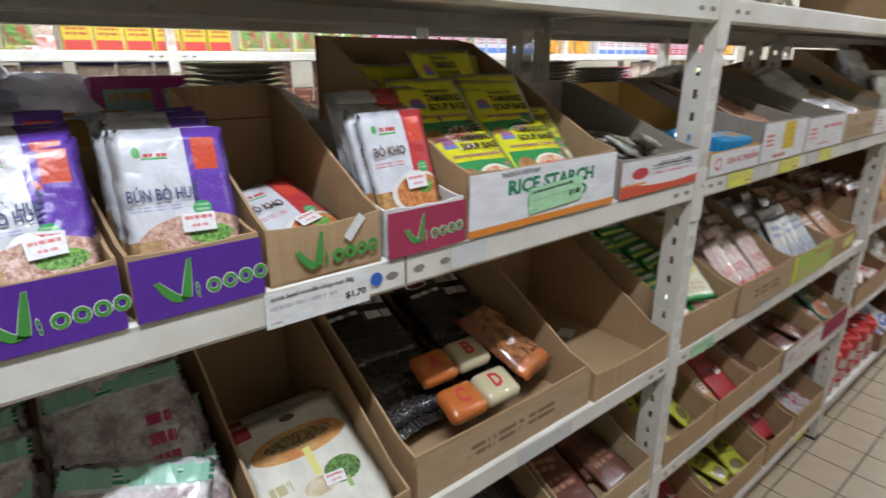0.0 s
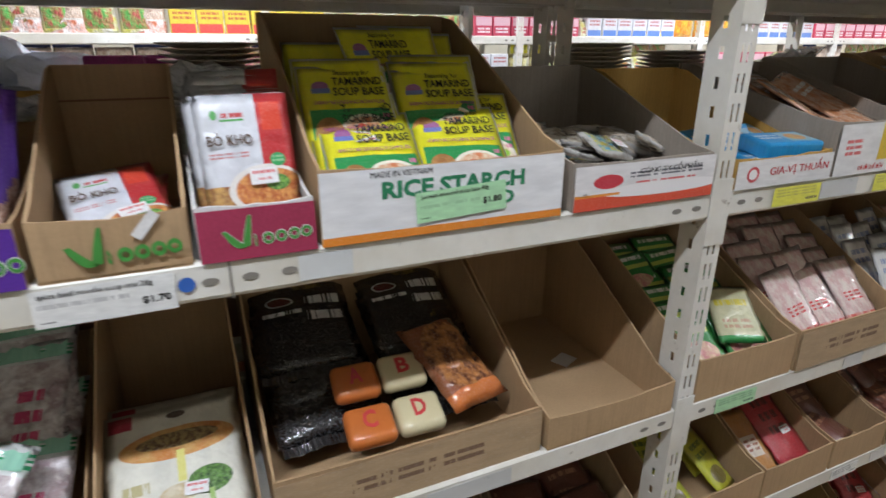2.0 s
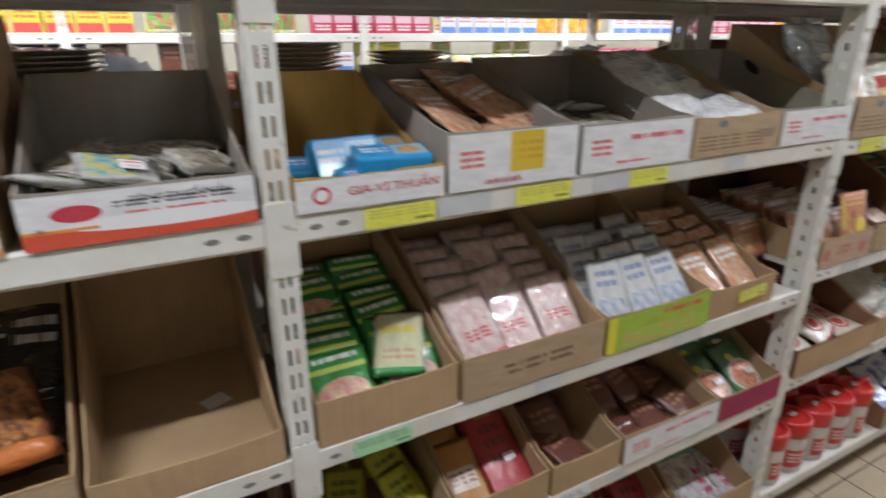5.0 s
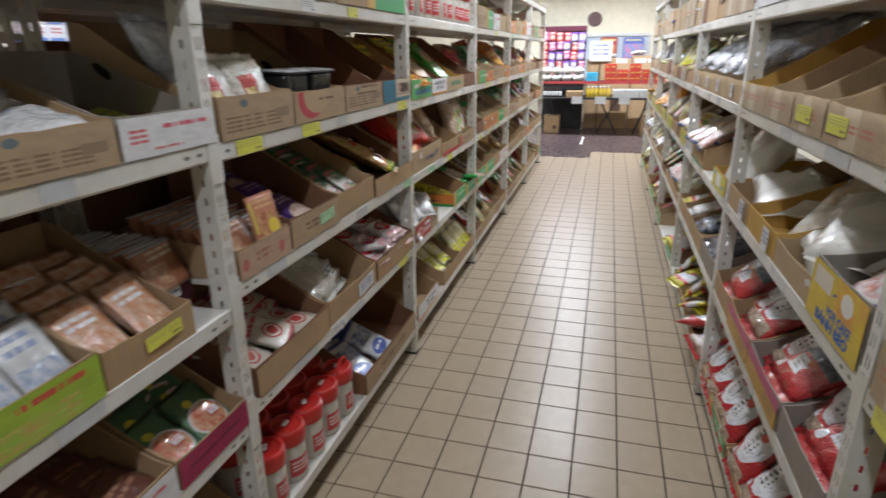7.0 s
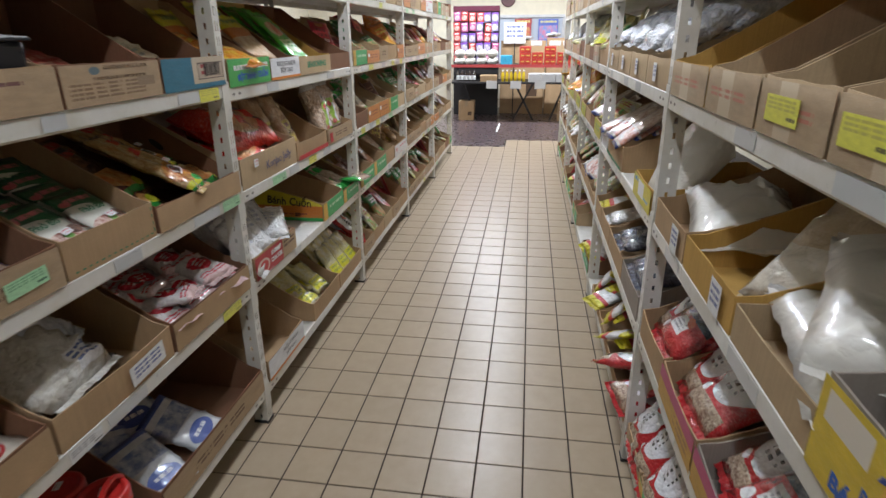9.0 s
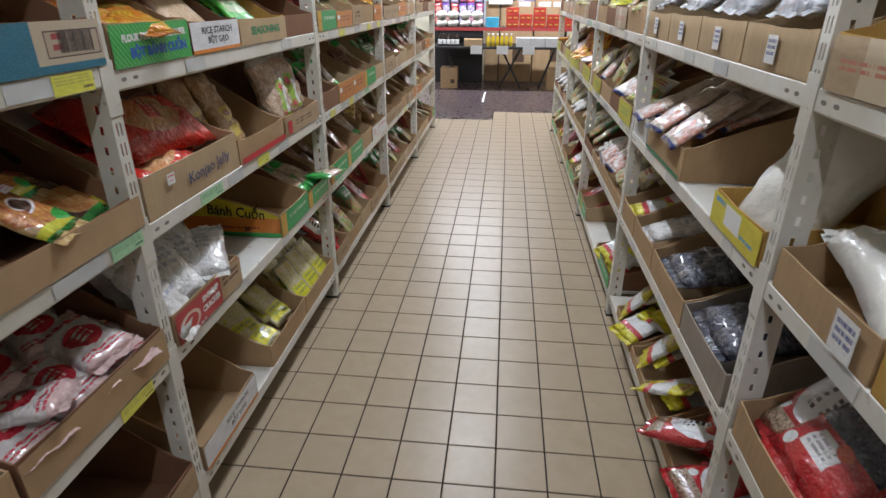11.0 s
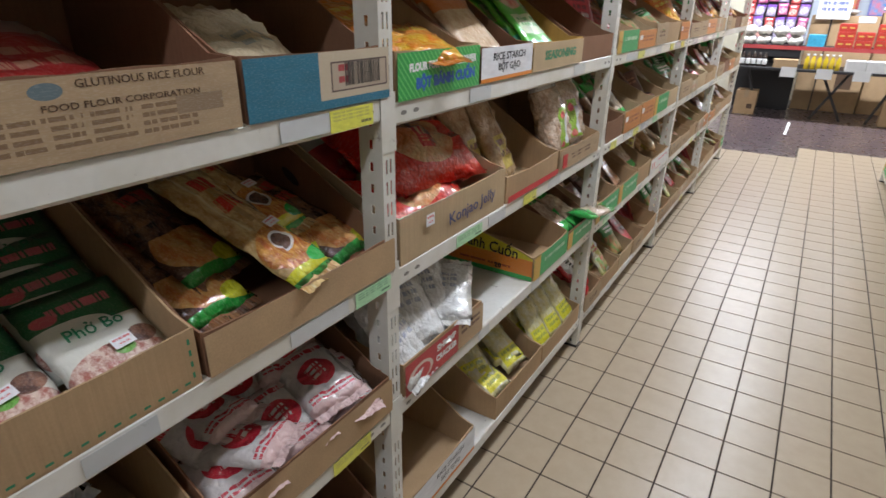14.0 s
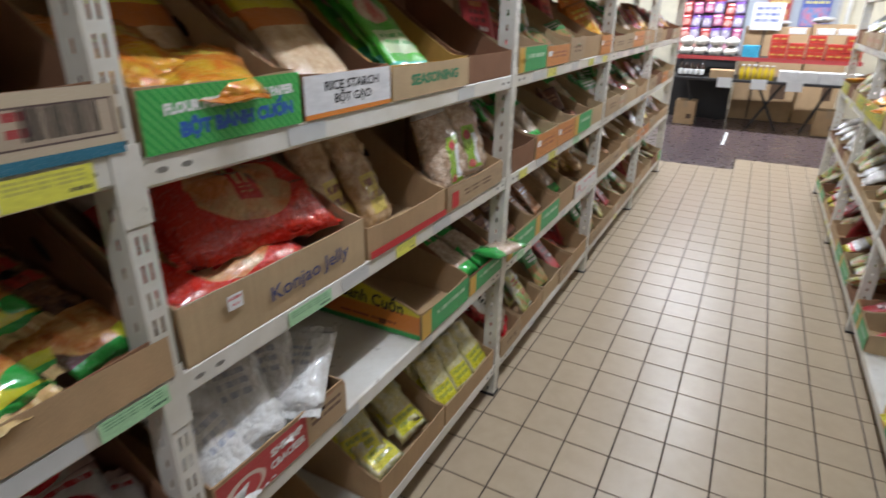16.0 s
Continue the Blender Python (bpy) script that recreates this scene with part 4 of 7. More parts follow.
def seal_mesh(w, mat):
    """The flat crimped end of a bag, with small ridges."""
    key = ("seal", w, mat.name)
    if key not in PILLOWS:
        bm = bmesh.new()
        uv = bm.loops.layers.uv.new("uv")
        n = 14
        pts = [(-w * 0.47 + w * 0.94 * i / n, 0.0012 * (-1) ** i + 0.004 * math.sin(i * 0.9)) for i in range(n + 1)]
        strip(bm, [(x, -0.012, z * 0.3) for x, z in pts], [(x, 0.012 + 0.002 * (-1) ** i, z) for i, (x, z) in enumerate(pts)], (0, 0, 0.0008))
        for f in bm.faces:
            for l in f.loops:
                l[uv].uv = (l.vert.co.x / w + 0.5, 0.98)
        PILLOWS[key] = mesh_of(bm, "seal_strip", mat)
    return PILLOWS[key]


ZIP_GREEN = printed("zip_seal_print", (0.3, 0.6, 0.44), [], 0.25, 0.6, 0.3)


def packet(key, m, group="", seed=None, words=True, sticker=True):
    k = KINDS[key]
    s = random.randint(0, 3) if seed is None else seed
    me = rounded_mesh(k["w"], k["h"], k["t"], k["mat"]) if k["shape"] == "box" else pillow_mesh(k["w"], k["h"], k["t"], k["mat"], s)
    ob = thing(k["name"], k["label"], k["name"].split("_")[-1], group or k["name"].replace("_", " ") + "s", me=me)
    ob.matrix_basis = m
    if key in BIG:
        for v, lab in ((1, "crimped bag end"), (-1, "crimped bag end")):
            o = part("seal_strip", seal_mesh(k["w"], k["mat"]), k["mat"], ob, lab)
            o.matrix_local = pose(0, v * (k["h"] / 2 + 0.006), 0, 0, 0, 0 if v > 0 else 180)
    if key == "zip":
        o = part("zip_seal", seal_mesh(k["w"], ZIP_GREEN), ZIP_GREEN, ob, "green striped press seal")
        o.matrix_local = pose(0, k["h"] * 0.4, k["t"] * 0.35)
    top = k["t"] * (0.78 if k["t"] < 0.025 else 0.6) + 0.0006 if k["shape"] == "bag" else k["t"] / 2 + 0.0006
    if words:
        for body, x, y, size, wide, ink in k["words"]:
            lettering(body, INKS[ink], size, ob, pose(x, y, top - (0.25 * k["t"] if abs(y) > k["h"] * 0.33 else 0)), wide, 0.0003 if size > 0.015 else 0.0)
    if sticker and k["sticker"]:
        sheet("price_sticker", 0.034, 0.02, STICKER, ob, pose(k["w"] * 0.12, -k["h"] * (0.12 if key != "tam" else 0.34), top, 0, 0, random.uniform(-8, 30 if key == "tam" else 8)), "small white price sticker")
    return ob


# ---- cartons ----
def side_line(d, hf, hb, power, lip, n=9):
    pts = []
    for i in range(n + 1):
        y = d * i / n
        k = min(1.0, max(0.0, (y / d - lip) / (0.92 - lip)))
        pts.append((y, hf + (hb - hf) * k ** power))
    return pts


def carton_parts(ob, w, d, hf, hb, mat, power=1.15, lip=0.06, seed=0, th=0.004):
    """A carton cut open at the top front: low front, sides that rise to a tall back."""
    rng = random.Random(seed)
    part("bottom_panel", box_bm(-w / 2, w / 2, 0.0, d, 0.0, th), mat, ob)
    line = side_line(d, hf, hb, power, lip)
    for x, s in ((-w / 2, 1), (w / 2, -1)):
        bm = bmesh.new()
        lean = rng.uniform(-0.004, 0.006) * s
        low = [(x, y, th) for y, z in line]
        high = [(x + lean * (z / hb), y, z + rng.uniform(-0.0015, 0.0015)) for y, z in line]
        strip(bm, low, high, (th * s, 0, 0))
        part("side_panel", bm, mat, ob)
    n = 8
    xs = [-w / 2 + 0.0005 + (w - 0.001) * i / n for i in range(n + 1)]
    sag = rng.uniform(0.0, 0.006)
    bow = rng.uniform(-0.005, 0.001)
    top = [hf - sag * math.sin(math.pi * i / n) + rng.uniform(-0.0015, 0.0015) for i in range(n + 1)]
    bm = bmesh.new()
    strip(bm, [(x, bow * 0.2 * math.sin(math.pi * i / n) - 0.0008, th) for i, x in enumerate(xs)], [(x, bow * math.sin(math.pi * i / n) - 0.0008, z) for i, (x, z) in enumerate(zip(xs, top))], (0, th, 0))
    part("front_panel", bm, mat, ob)
    bm = bmesh.new()
    strip(bm, [(x, d + 0.0008, th) for x in xs[::4]], [(x, d - 0.002, hb) for x in xs[::4]], (0, -th, 0))
    part("back_panel", bm, mat, ob)


def carton(side, z, x0, x1, hf, hb, mat, holds, d=0.42, power=1.15, lip=0.06, y=0.0, yaw=0.0, colour=""):
    """A display carton on a shelf; side "L" faces the aisle from the left rack, "R" from the right one, "B" stands in the rack behind."""
    w = x1 - x0 - 0.006
    names = {CARD: "brown", CARD_PALE: "pale brown", CARD_RED_SHADED: "reddish brown", CARD_WHITE: "white", CARD_GREY: "greyish brown", CARD_PINK: "magenta", CARD_PURPLE: "purple", CARD_MAROON: "dark maroon", CARD_GOLD: "ochre"}
    ob = thing("display_carton", f"{colour or names[mat]} open cardboard carton holding {holds}", "carton", "shelf cartons")
    carton_parts(ob, w, d, hf, hb, mat, power, lip, int(x0 * 1000 + z * 100))
    xc = (x0 + x1) / 2
    if side == "L":
        ob.matrix_basis = pose(xc, y + 0.002, z - 0.002, 0, 0, yaw)
    elif side == "R":
        ob.matrix_basis = pose(xc - 0.03, RIGHT_Y - y - 0.002, z - 0.002, 0, 0, 180 + yaw)
    else:
        ob.matrix_basis = pose(xc, 1.02 - y - 0.002, z - 0.002, 0, 0, 180 + yaw)
    ob["w"], ob["hf"], ob["d"] = w, hf, d
    return ob


def front_print(c, mat, label="", lo=0.0, hi=1.0, u0=0.0, u1=1.0, name="front_print"):
    w, hf = c["w"], c["hf"]
    return sheet(name, w * (u1 - u0) - 0.001, (hf - 0.005) * (hi - lo), mat, c, on_front((u0 + u1 - 1) / 2 * w, -0.0058, 0.001 + (hf - 0.005) * (lo + hi) / 2), label)


def words_on(c, body, ink, size, x=0.0, z=0.5, wide=None, roll=0, bold=0.0, name="lettering"):
    return lettering(body, ink, size, c, on_front(x * c["w"], -0.0068, z * c["hf"], roll), wide, bold, name)


def fill(c, key, how, cols=2, rows=4, tilt=35, y0=0.05, gap=0.035, rise=0.012, jitter=1.0, words=None, z0=0.0, width=None, x_off=0.0):
    """Packets in a carton. lean: ranks that lean on one another; heap: loose, any way round."""
    k = KINDS[key]
    w = (width or c["w"]) - 0.02
    base = c.matrix_basis
    out = []
    for r in range(rows):
        for q in range(cols):
            x = x_off + (q + 0.5) / cols * w - w / 2 + random.uniform(-0.004, 0.004) * jitter
            if how == "lean":
                a = tilt + random.uniform(-3, 3) * jitter
                s, co = math.sin(radians(a)), math.cos(radians(a))
                y = y0 + r * gap + co * k["h"] / 2
                z = 0.006 + s * k["h"] / 2 + k["t"] * 0.5 * co + r * rise + random.uniform(0, 0.004) * jitter + z0
                m = pose(x, y, z, a, random.uniform(-2, 2) * jitter, random.uniform(-3, 3) * jitter)
            else:
                a = tilt + random.uniform(-12, 12) * jitter
                y = y0 + k["h"] * 0.42 + r * gap + random.uniform(-0.012, 0.012) * jitter
                z = 0.008 + k["t"] * 0.5 + r * rise + abs(math.sin(radians(a))) * k["h"] / 2 + random.uniform(0, 0.006) + z0
                m = pose(x, y, z, a, random.uniform(-9, 9) * jitter, random.uniform(-22, 22) * jitter)
            out.append(packet(key, base @ m, words=words if words is not None else (r < 3)))
    return out


def shelf_tag(side, x, z, mat, w=0.1, h=0.036, level=None, label="price card stuck on the shelf edge"):
    t = thing("price_tag", f"{'yellow' if mat is YELLOW_TAG else 'green' if mat is GREEN_TAG else 'white'} {label}", "label", "shelf price cards", me=sheet_mesh(w, h, mat))
    if side == "L":
        t.matrix_basis = on_front(x, -0.0025, z - 0.026)
    else:
        t.matrix_basis = pose(x, RIGHT_Y + 0.0025, z - 0.026, 0, 0, 180) @ FRONT


def logo_leaf(c, ink=LOGO_GREEN, x=0.0, z=0.45, s=1.0, edge=WHITE_INK):
    """A brand mark as plain shapes: a curled tick and a row of round strokes."""
    for dz, mat, k in ((0.0, edge, 1.12), (0.0005, ink, 1.0)):
        bm = bmesh.new()
        pts = []
        for i in range(9):
            t = i / 8
            pts.append((-0.05 + 0.028 * t, 0.012 - 0.03 * math.sin(t * 1.6)))
        for i in range(1, 8):
            t = i / 7
            pts.append((-0.022 + 0.012 * t, -0.018 + 0.05 * t))
        wd = 0.0046 * k
        prev = None
        for i, (px, py) in enumerate(pts):
            ww = wd * (0.5 + 0.9 * math.sin(math.pi * min(1, (i + 1) / len(pts))))
            cur = [bm.verts.new((px - ww, py, 0)), bm.verts.new((px + ww, py + ww * 0.4, 0))]
            if prev:
                bm.faces.new((prev[0], prev[1], cur[1], cur[0]))
            prev = cur
        for cx, r in ((-0.007, 0.26), (0.012, 1.0), (0.032, 1.0), (0.052, 1.0), (0.071, 1.0)):
            r0, r1 = 0.0094, 0.0094 - 0.0048 * k
            ring = []
            for i in range(14):
                a = i / 14 * 2 * math.pi
                ring.append((bm.verts.new((cx + r0 * k * 0.9 * r * math.cos(a), -0.009 + r0 * k * math.sin(a), 0)), bm.verts.new((cx + r1 * r * math.cos(a), -0.009 + r1 * math.sin(a), 0))))
            for i in range(14):
                a, b = ring[i], ring[(i + 1) % 14]
                bm.faces.new((a[0], b[0], b[1], a[1]))
        o = part("emblem", bm, mat, c, "curled leaf shaped emblem")
        o.matrix_local = on_front(x * c["w"], -0.0068 - dz, z * c["hf"], 4) @ Matrix.Diagonal((s, s, 1, 1))


L0, L1, L2, L3, L4 = LOW_BAY[:5]
WAVE_NOSA = printed("wave_front", (0.74, 0.72, 0.72), [("rect", 0, 0, 1, 0.3, (0.6, 0.07, 0.03)), ("disc", 0.62, 0.36, 0.45, 0.16, (0.74, 0.72, 0.72)), ("rect", 0, 0.3, 0.3, 0.36, (0.7, 0.25, 0.03)), ("disc", 0.22, 0.62, 0.1, 0.16, (0.5, 0.03, 0.05)), ("bars", 0.36, 0.62, 0.9, 0.78, 2, (0.12, 0.12, 0.14)), ("bars", 0.4, 0.48, 0.85, 0.56, 1, (0.6, 0.1, 0.1))], 0.5, 0.1, 0)
RICE_FRONT = printed("rice_front", (0.76, 0.76, 0.77), [("rect", 0, 0, 1, 0.12, (0.68, 0.22, 0.02))], 0.5, 0.1, 0)
WHITE_RED = printed("white_red_front", (0.74, 0.73, 0.72), [("bars", 0.08, 0.3, 0.25, 0.7, 3, (0.6, 0.12, 0.12)), ("bars", 0.4, 0.55, 0.9, 0.75, 1, (0.6, 0.1, 0.14)), ("bars", 0.3, 0.1, 0.6, 0.2, 1, (0.6, 0.15, 0.15))], 0.55, 0.1, 0)
WHITE_RED_Y = printed("white_tape_front", (0.74, 0.73, 0.72), [("rect", 0.45, 0.25, 0.72, 0.98, (0.62, 0.42, 0.02)), ("bars", 0.08, 0.35, 0.25, 0.7, 3, (0.6, 0.12, 0.12)), ("bars", 0.5, 0.4, 0.7, 0.8, 3, (0.5, 0.32, 0.02))], 0.55, 0.1, 0)
BROWN_TEXT = printed("brown_print_front", (0.42, 0.29, 0.165), [("bars", 0.05, 0.12, 0.8, 0.55, 4, (0.2, 0.12, 0.06)), ("disc", 0.3, 0.84, 0.05, 0.1, (0.12, 0.16, 0.17)), ("rect", 0.72, 0.35, 0.92, 0.6, (0.25, 0.17, 0.1))], 0.8, 0.0, 0)
SWOOSH = printed("swoosh_front", (0.42, 0.29, 0.165), [("disc", 0.3, 0.75, 0.24, 0.65, (0.45, 0.05, 0.06)), ("disc", 0.4, 0.85, 0.24, 0.6, (0.42, 0.29, 0.165)), ("bars", 0.45, 0.6, 0.75, 0.75, 1, (0.15, 0.06, 0.05))], 0.8, 0.0, 0)
TEAL = printed("teal_front", (0.02, 0.16, 0.24), [("rect", 0.45, 0.16, 1.0, 1.0, (0.5, 0.41, 0.29)), ("rect", 0.53, 0.28, 0.98, 0.82, (0.1, 0.06, 0.05)), ("rect", 0.54, 0.31, 0.97, 0.79, (0.42, 0.33, 0.24)), ("bars", 0.56, 0.34, 0.66, 0.76, 2, (0.35, 0.04, 0.04))], 0.6, 0.1, 0)
GREEN_STRIPE = printed("green_striped_front", (0.02, 0.35, 0.06), [("slant", 22, (0.12, 0.5, 0.12))], 0.45, 0.2, 0)
GREENYEL = printed("green_yellow_front", (0.35, 0.5, 0.04), [("rect", 0, 0, 0.08, 1, (0.65, 0.6, 0.03)), ("bars", 0.5, 0.6, 0.9, 0.85, 1, (0.55, 0.08, 0.04)), ("food", 0.15, 0.05, 0.85, 0.5, (0.5, 0.35, 0.1), (0.3, 0.5, 0.05), 5)], 0.45, 0.2, 0)
ORANGE_F = printed("orange_front", (0.6, 0.22, 0.04), [("bars", 0.2, 0.3, 0.85, 0.7, 2, (0.3, 0.08, 0.02)), ("rect", 0.05, 0.5, 0.2, 0.75, W)], 0.5, 0.1, 0)
GREEN_F = printed("green_front", (0.03, 0.36, 0.1), [("bars", 0.3, 0.4, 0.9, 0.7, 1, (0.4, 0.6, 0.4)), ("rect", 0, 0, 0.18, 1, (0.6, 0.35, 0.05))], 0.5, 0.1, 0)
BANH_SIDE = printed("yellow_orange_side", (0.7, 0.6, 0.03), [("rect", 0, 0, 1, 0.42, (0.65, 0.2, 0.02)), ("rect", 0, 0, 1, 0.1, (0.03, 0.36, 0.08)), ("bars", 0.3, 0.14, 0.8, 0.22, 1, (0.3, 0.05, 0.02))], 0.5, 0.1, 0)
SHRIMP_F = printed("shrimp_front", (0.5, 0.05, 0.05), [("rect", 0.64, 0, 1, 1, (0.42, 0.29, 0.165)), ("bars", 0.68, 0.4, 0.95, 0.8, 2, (0.15, 0.08, 0.05)), ("disc", 0.17, 0.42, 0.14, 0.34, (0.66, 0.5, 0.42)), ("disc", 0.18, 0.4, 0.1, 0.26, (0.5, 0.05, 0.05))], 0.6, 0.1, 0)
YEL_BEO = printed("yellow_cake_front", (0.7, 0.5, 0.03), [("food", 0.5, 0.45, 1, 1, (0.7, 0.5, 0.03), (0.68, 0.3, 0.05), 3), ("rect", 0.06, 0.6, 0.4, 0.92, (0.66, 0.6, 0.5)), ("disc", 0.7, 0.72, 0.1, 0.18, (0.7, 0.68, 0.62))], 0.5, 0.2, 0)
BARS_BROWN = printed("brown_small_print", (0.42, 0.29, 0.165), [("bars", 0.25, 0.3, 0.75, 0.65, 2, (0.16, 0.09, 0.05))], 0.8, 0, 0)
TAPE_F = printed("taped_front", (0.42, 0.3, 0.175), [("rect", 0.3, 0, 0.55, 1, (0.5, 0.4, 0.27)), ("bars", 0.1, 0.35, 0.8, 0.6, 2, (0.45, 0.16, 0.1))], 0.6, 0.2, 0)

# left rack, first bay, upper level: spice cartons
c = carton("L", L3, -1.5, -1.325, 0.075, 0.15, CARD, "yellow spice pouches", d=0.3)
logo_leaf(c, x=0.0, s=0.8)
fill(c, "curry", "lean", 1, 5, 72, 0.02, 0.03, 0.004)
for x0, x1 in ((-1.32, -1.184), (-1.182, -1.042)):
    c = carton("L", L3, x0, x1, 0.072, 0.14, CARD, "purple noodle spice packets", d=0.3, colour="purple fronted")
    front_print(c, CARD_PURPLE, "purple printed front")
    logo_leaf(c, s=0.88)
    fill(c, "bun", "lean", 1, 8, 65, 0.012, 0.011, 0.0035, 1.4, z0=0.012)
c = carton("L", L3, -1.04, -0.88, 0.072, 0.215, CARD, "a few red spice packets", d=0.32, power=0.9)
logo_leaf(c, s=0.85, edge=LOGO_GREEN)
sheet("paper_scuff", 0.035, 0.012, CARD_WHITE, c, on_front(0.035, -0.0072, 0.057, 50), "torn white paper scuff")
sheet("fold_line", 0.15, 0.003, CARD_RED_SHADED, c, on_front(0, 0.312, 0.165), "dark fold in the back panel")
fill(c, "bokho", "heap", 1, 2, 14, 0.03, 0.05, 0.018, 1.0)
c = carton("L", L3, -0.878, -0.735, 0.068, 0.15, CARD_WHITE, "red and white spice packets", d=0.34, colour="white and magenta")
front_print(c, CARD_PINK, "magenta printed front")
logo_leaf(c, s=0.78, ink=LOGO_GREEN)
fill(c, "bokho", "lean", 1, 9, 66, 0.03, 0.01, 0.003, 1.4, z0=0.014)
c = carton("L", L3, -0.735, -0.368, 0.1, 0.295, CARD, "yellow tamarind sachets", d=0.44, power=0.95, colour="white fronted")
front_print(c, RICE_FRONT, "white front with orange band")
words_on(c, "RICE STARCH", GREEN_INK, 0.03, 0.018, 0.66, 0.213, 0, 0.0012)
words_on(c, "BỘT GẠO", GREEN_INK, 0.026, 0.06, 0.4, 0.15, 0, 0.001)
words_on(c, "MADE IN VIETNAM", BLACK_INK, 0.011, -0.2, 0.88, 0.085)
tg = sheet("price_note", 0.136, 0.042, GREEN_NOTE, c, on_front(0.014, -0.0085, 0.042, 3), "pale green handmade price note")
lettering("porwan tamarind soup base 40g", BLACK_INK, 0.0085, tg, pose(-0.01, 0.0145, 0.001), 0.1)
lettering("$1.80", BLACK_INK, 0.012, tg, pose(0.046, -0.004, 0.001), 0.03, 0.0003)
for i, (x, y, z, a, b) in enumerate(((-0.082, 0.006, 0.036, 37, -3), (0.052, 0.004, 0.042, 36, -10), (-0.092, 0.045, 0.056, 40, -4), (0.088, 0.04, 0.05, 40, -13), (-0.096, 0.085, 0.085, 44, -5), (-0.102, 0.1, 0.093, 45, -8), (0.048, 0.075, 0.08, 43, -8), (0.046, 0.09, 0.09, 44, -11), (0.052, 0.105, 0.098, 45, -13),
                      (0.0, 0.2, 0.12, 55, 15), (0.04, 0.225, 0.115, 60, 4), (-0.09, 0.265, 0.08, 66, -3), (0.09, 0.275, 0.095, 66, 3), (-0.02, 0.3, 0.06, 70, 0))):
    packet("tam", c.matrix_basis @ pose(x, y + 0.091 * math.cos(radians(a)), z + 0.091 * math.sin(radians(a)), a, 0, b), words=i in (0, 1, 2, 3, 4, 6, 9))
c = carton("L", L3, -0.352, -0.058, 0.075, 0.2, CARD_GREY, "small silver snack packets", d=0.38, power=1.0, colour="white and red fronted")
front_print(c, WAVE_NOSA, "white front with red and orange wave")
words_on(c, "CÔNG TY CỔ PHẦN", BLACK_INK, 0.012, 0.16, 0.74, 0.13)
for i in range(3):
    fill(c, "silver", "heap", 3, 3, 8, 0.03 + 0.02 * i, 0.075, 0.006, 2.2, z0=0.02 * i)
fill(c, "silverc", "heap", 2, 1, 8, 0.03, 0.07, 0.0, 2.0, z0=0.045, x_off=-0.06, width=0.18)
wt = thing("price_tag", "white printed price card on the shelf edge", "label", "shelf price cards", me=sheet_mesh(0.142, 0.044, printed("white_card", (0.76, 0.76, 0.74), [("bars", 0.04, 0.4, 0.66, 0.62, 1, (0.45, 0.45, 0.45)), ("bars", 0.04, 0.08, 0.14, 0.16, 1, (0.2, 0.2, 0.2))], 0.5, 0.1, 0)))
wt.matrix_basis = on_front(-0.977, -0.0025, L3 - 0.028)
lettering("spice beef noodle soup mix 28g", BLACK_INK, 0.009, wt, pose(-0.008, 0.015, 0.001), 0.112)
lettering("$1.70", BLACK_INK, 0.012, wt, pose(0.05, -0.006, 0.001), 0.03, 0.0003)
part("beam_joint", box_bm(-0.8465, -0.8435, -0.0014, -0.0002, L3 - 0.05, L3 - 0.002), HOLE, left_rack, "dark joint between two shelf beams")
for x in (-0.868, -0.822, -0.775):
    bm = bmesh.new()
    bm.faces.new([bm.verts.new((x + 0.01 * math.cos(k * math.pi / 6), -0.0012, L3 - 0.025 + 0.005 * math.sin(k * math.pi / 6))) for k in range(12)])
    part("beam_slot", bm, HOLE, left_rack, "dark punched slot")
d = thing("round_sticker", "blue round sticker on the shelf edge", "label")
bm = bmesh.new()
bmesh.ops.create_circle(bm, cap_ends=True, segments=24, radius=0.0095)
part("disc", bm, BLUE_INK, d).matrix_local = on_front(-0.894, -0.0024, L3 - 0.024)

# first bay, second level
c = carton("L", L2, -1.5, -1.3, 0.05, 0.2, CARD, "clear zip bags of dried goods", d=0.42)
fill(c, "zip", "lean", 1, 6, 30, -0.012, 0.05, 0.02, 2.6, z0=0.03)
c = carton("L", L2, -1.29, -1.07, 0.045, 0.2, CARD, "clear zip bags with green seals", d=0.42)
fill(c, "zip", "lean", 1, 6, 30, -0.012, 0.05, 0.02, 2.6, z0=0.03)
packet("zip", c.matrix_basis @ pose(-0.05, 0.06, 0.13, 38, 4, -28))
c = carton("L", L2, -1.065, -0.84, 0.05, 0.29, CARD, "cream seasoning packets", d=0.44, power=0.9)
fill(c, "papaya", "lean", 1, 2, 24, 0.004, 0.03, 0.004, 1.0)
c = carton("L", L2, -0.83, -0.365, 0.092, 0.3, CARD, "black hotpot seasoning packs", d=0.44, power=0.95, y=0.012)
front_print(c, BARS_BROWN, "faint brown print")
fill(c, "black", "lean", 2, 3, 22, 0.12, 0.06, 0.03, 1.5, z0=0.03)
ORG = printed("orange_block", (0.6, 0.17, 0.04), [], 0.2, 0.8, 0.3)
CRM = printed("cream_block", (0.66, 0.58, 0.36), [], 0.2, 0.8, 0.3)
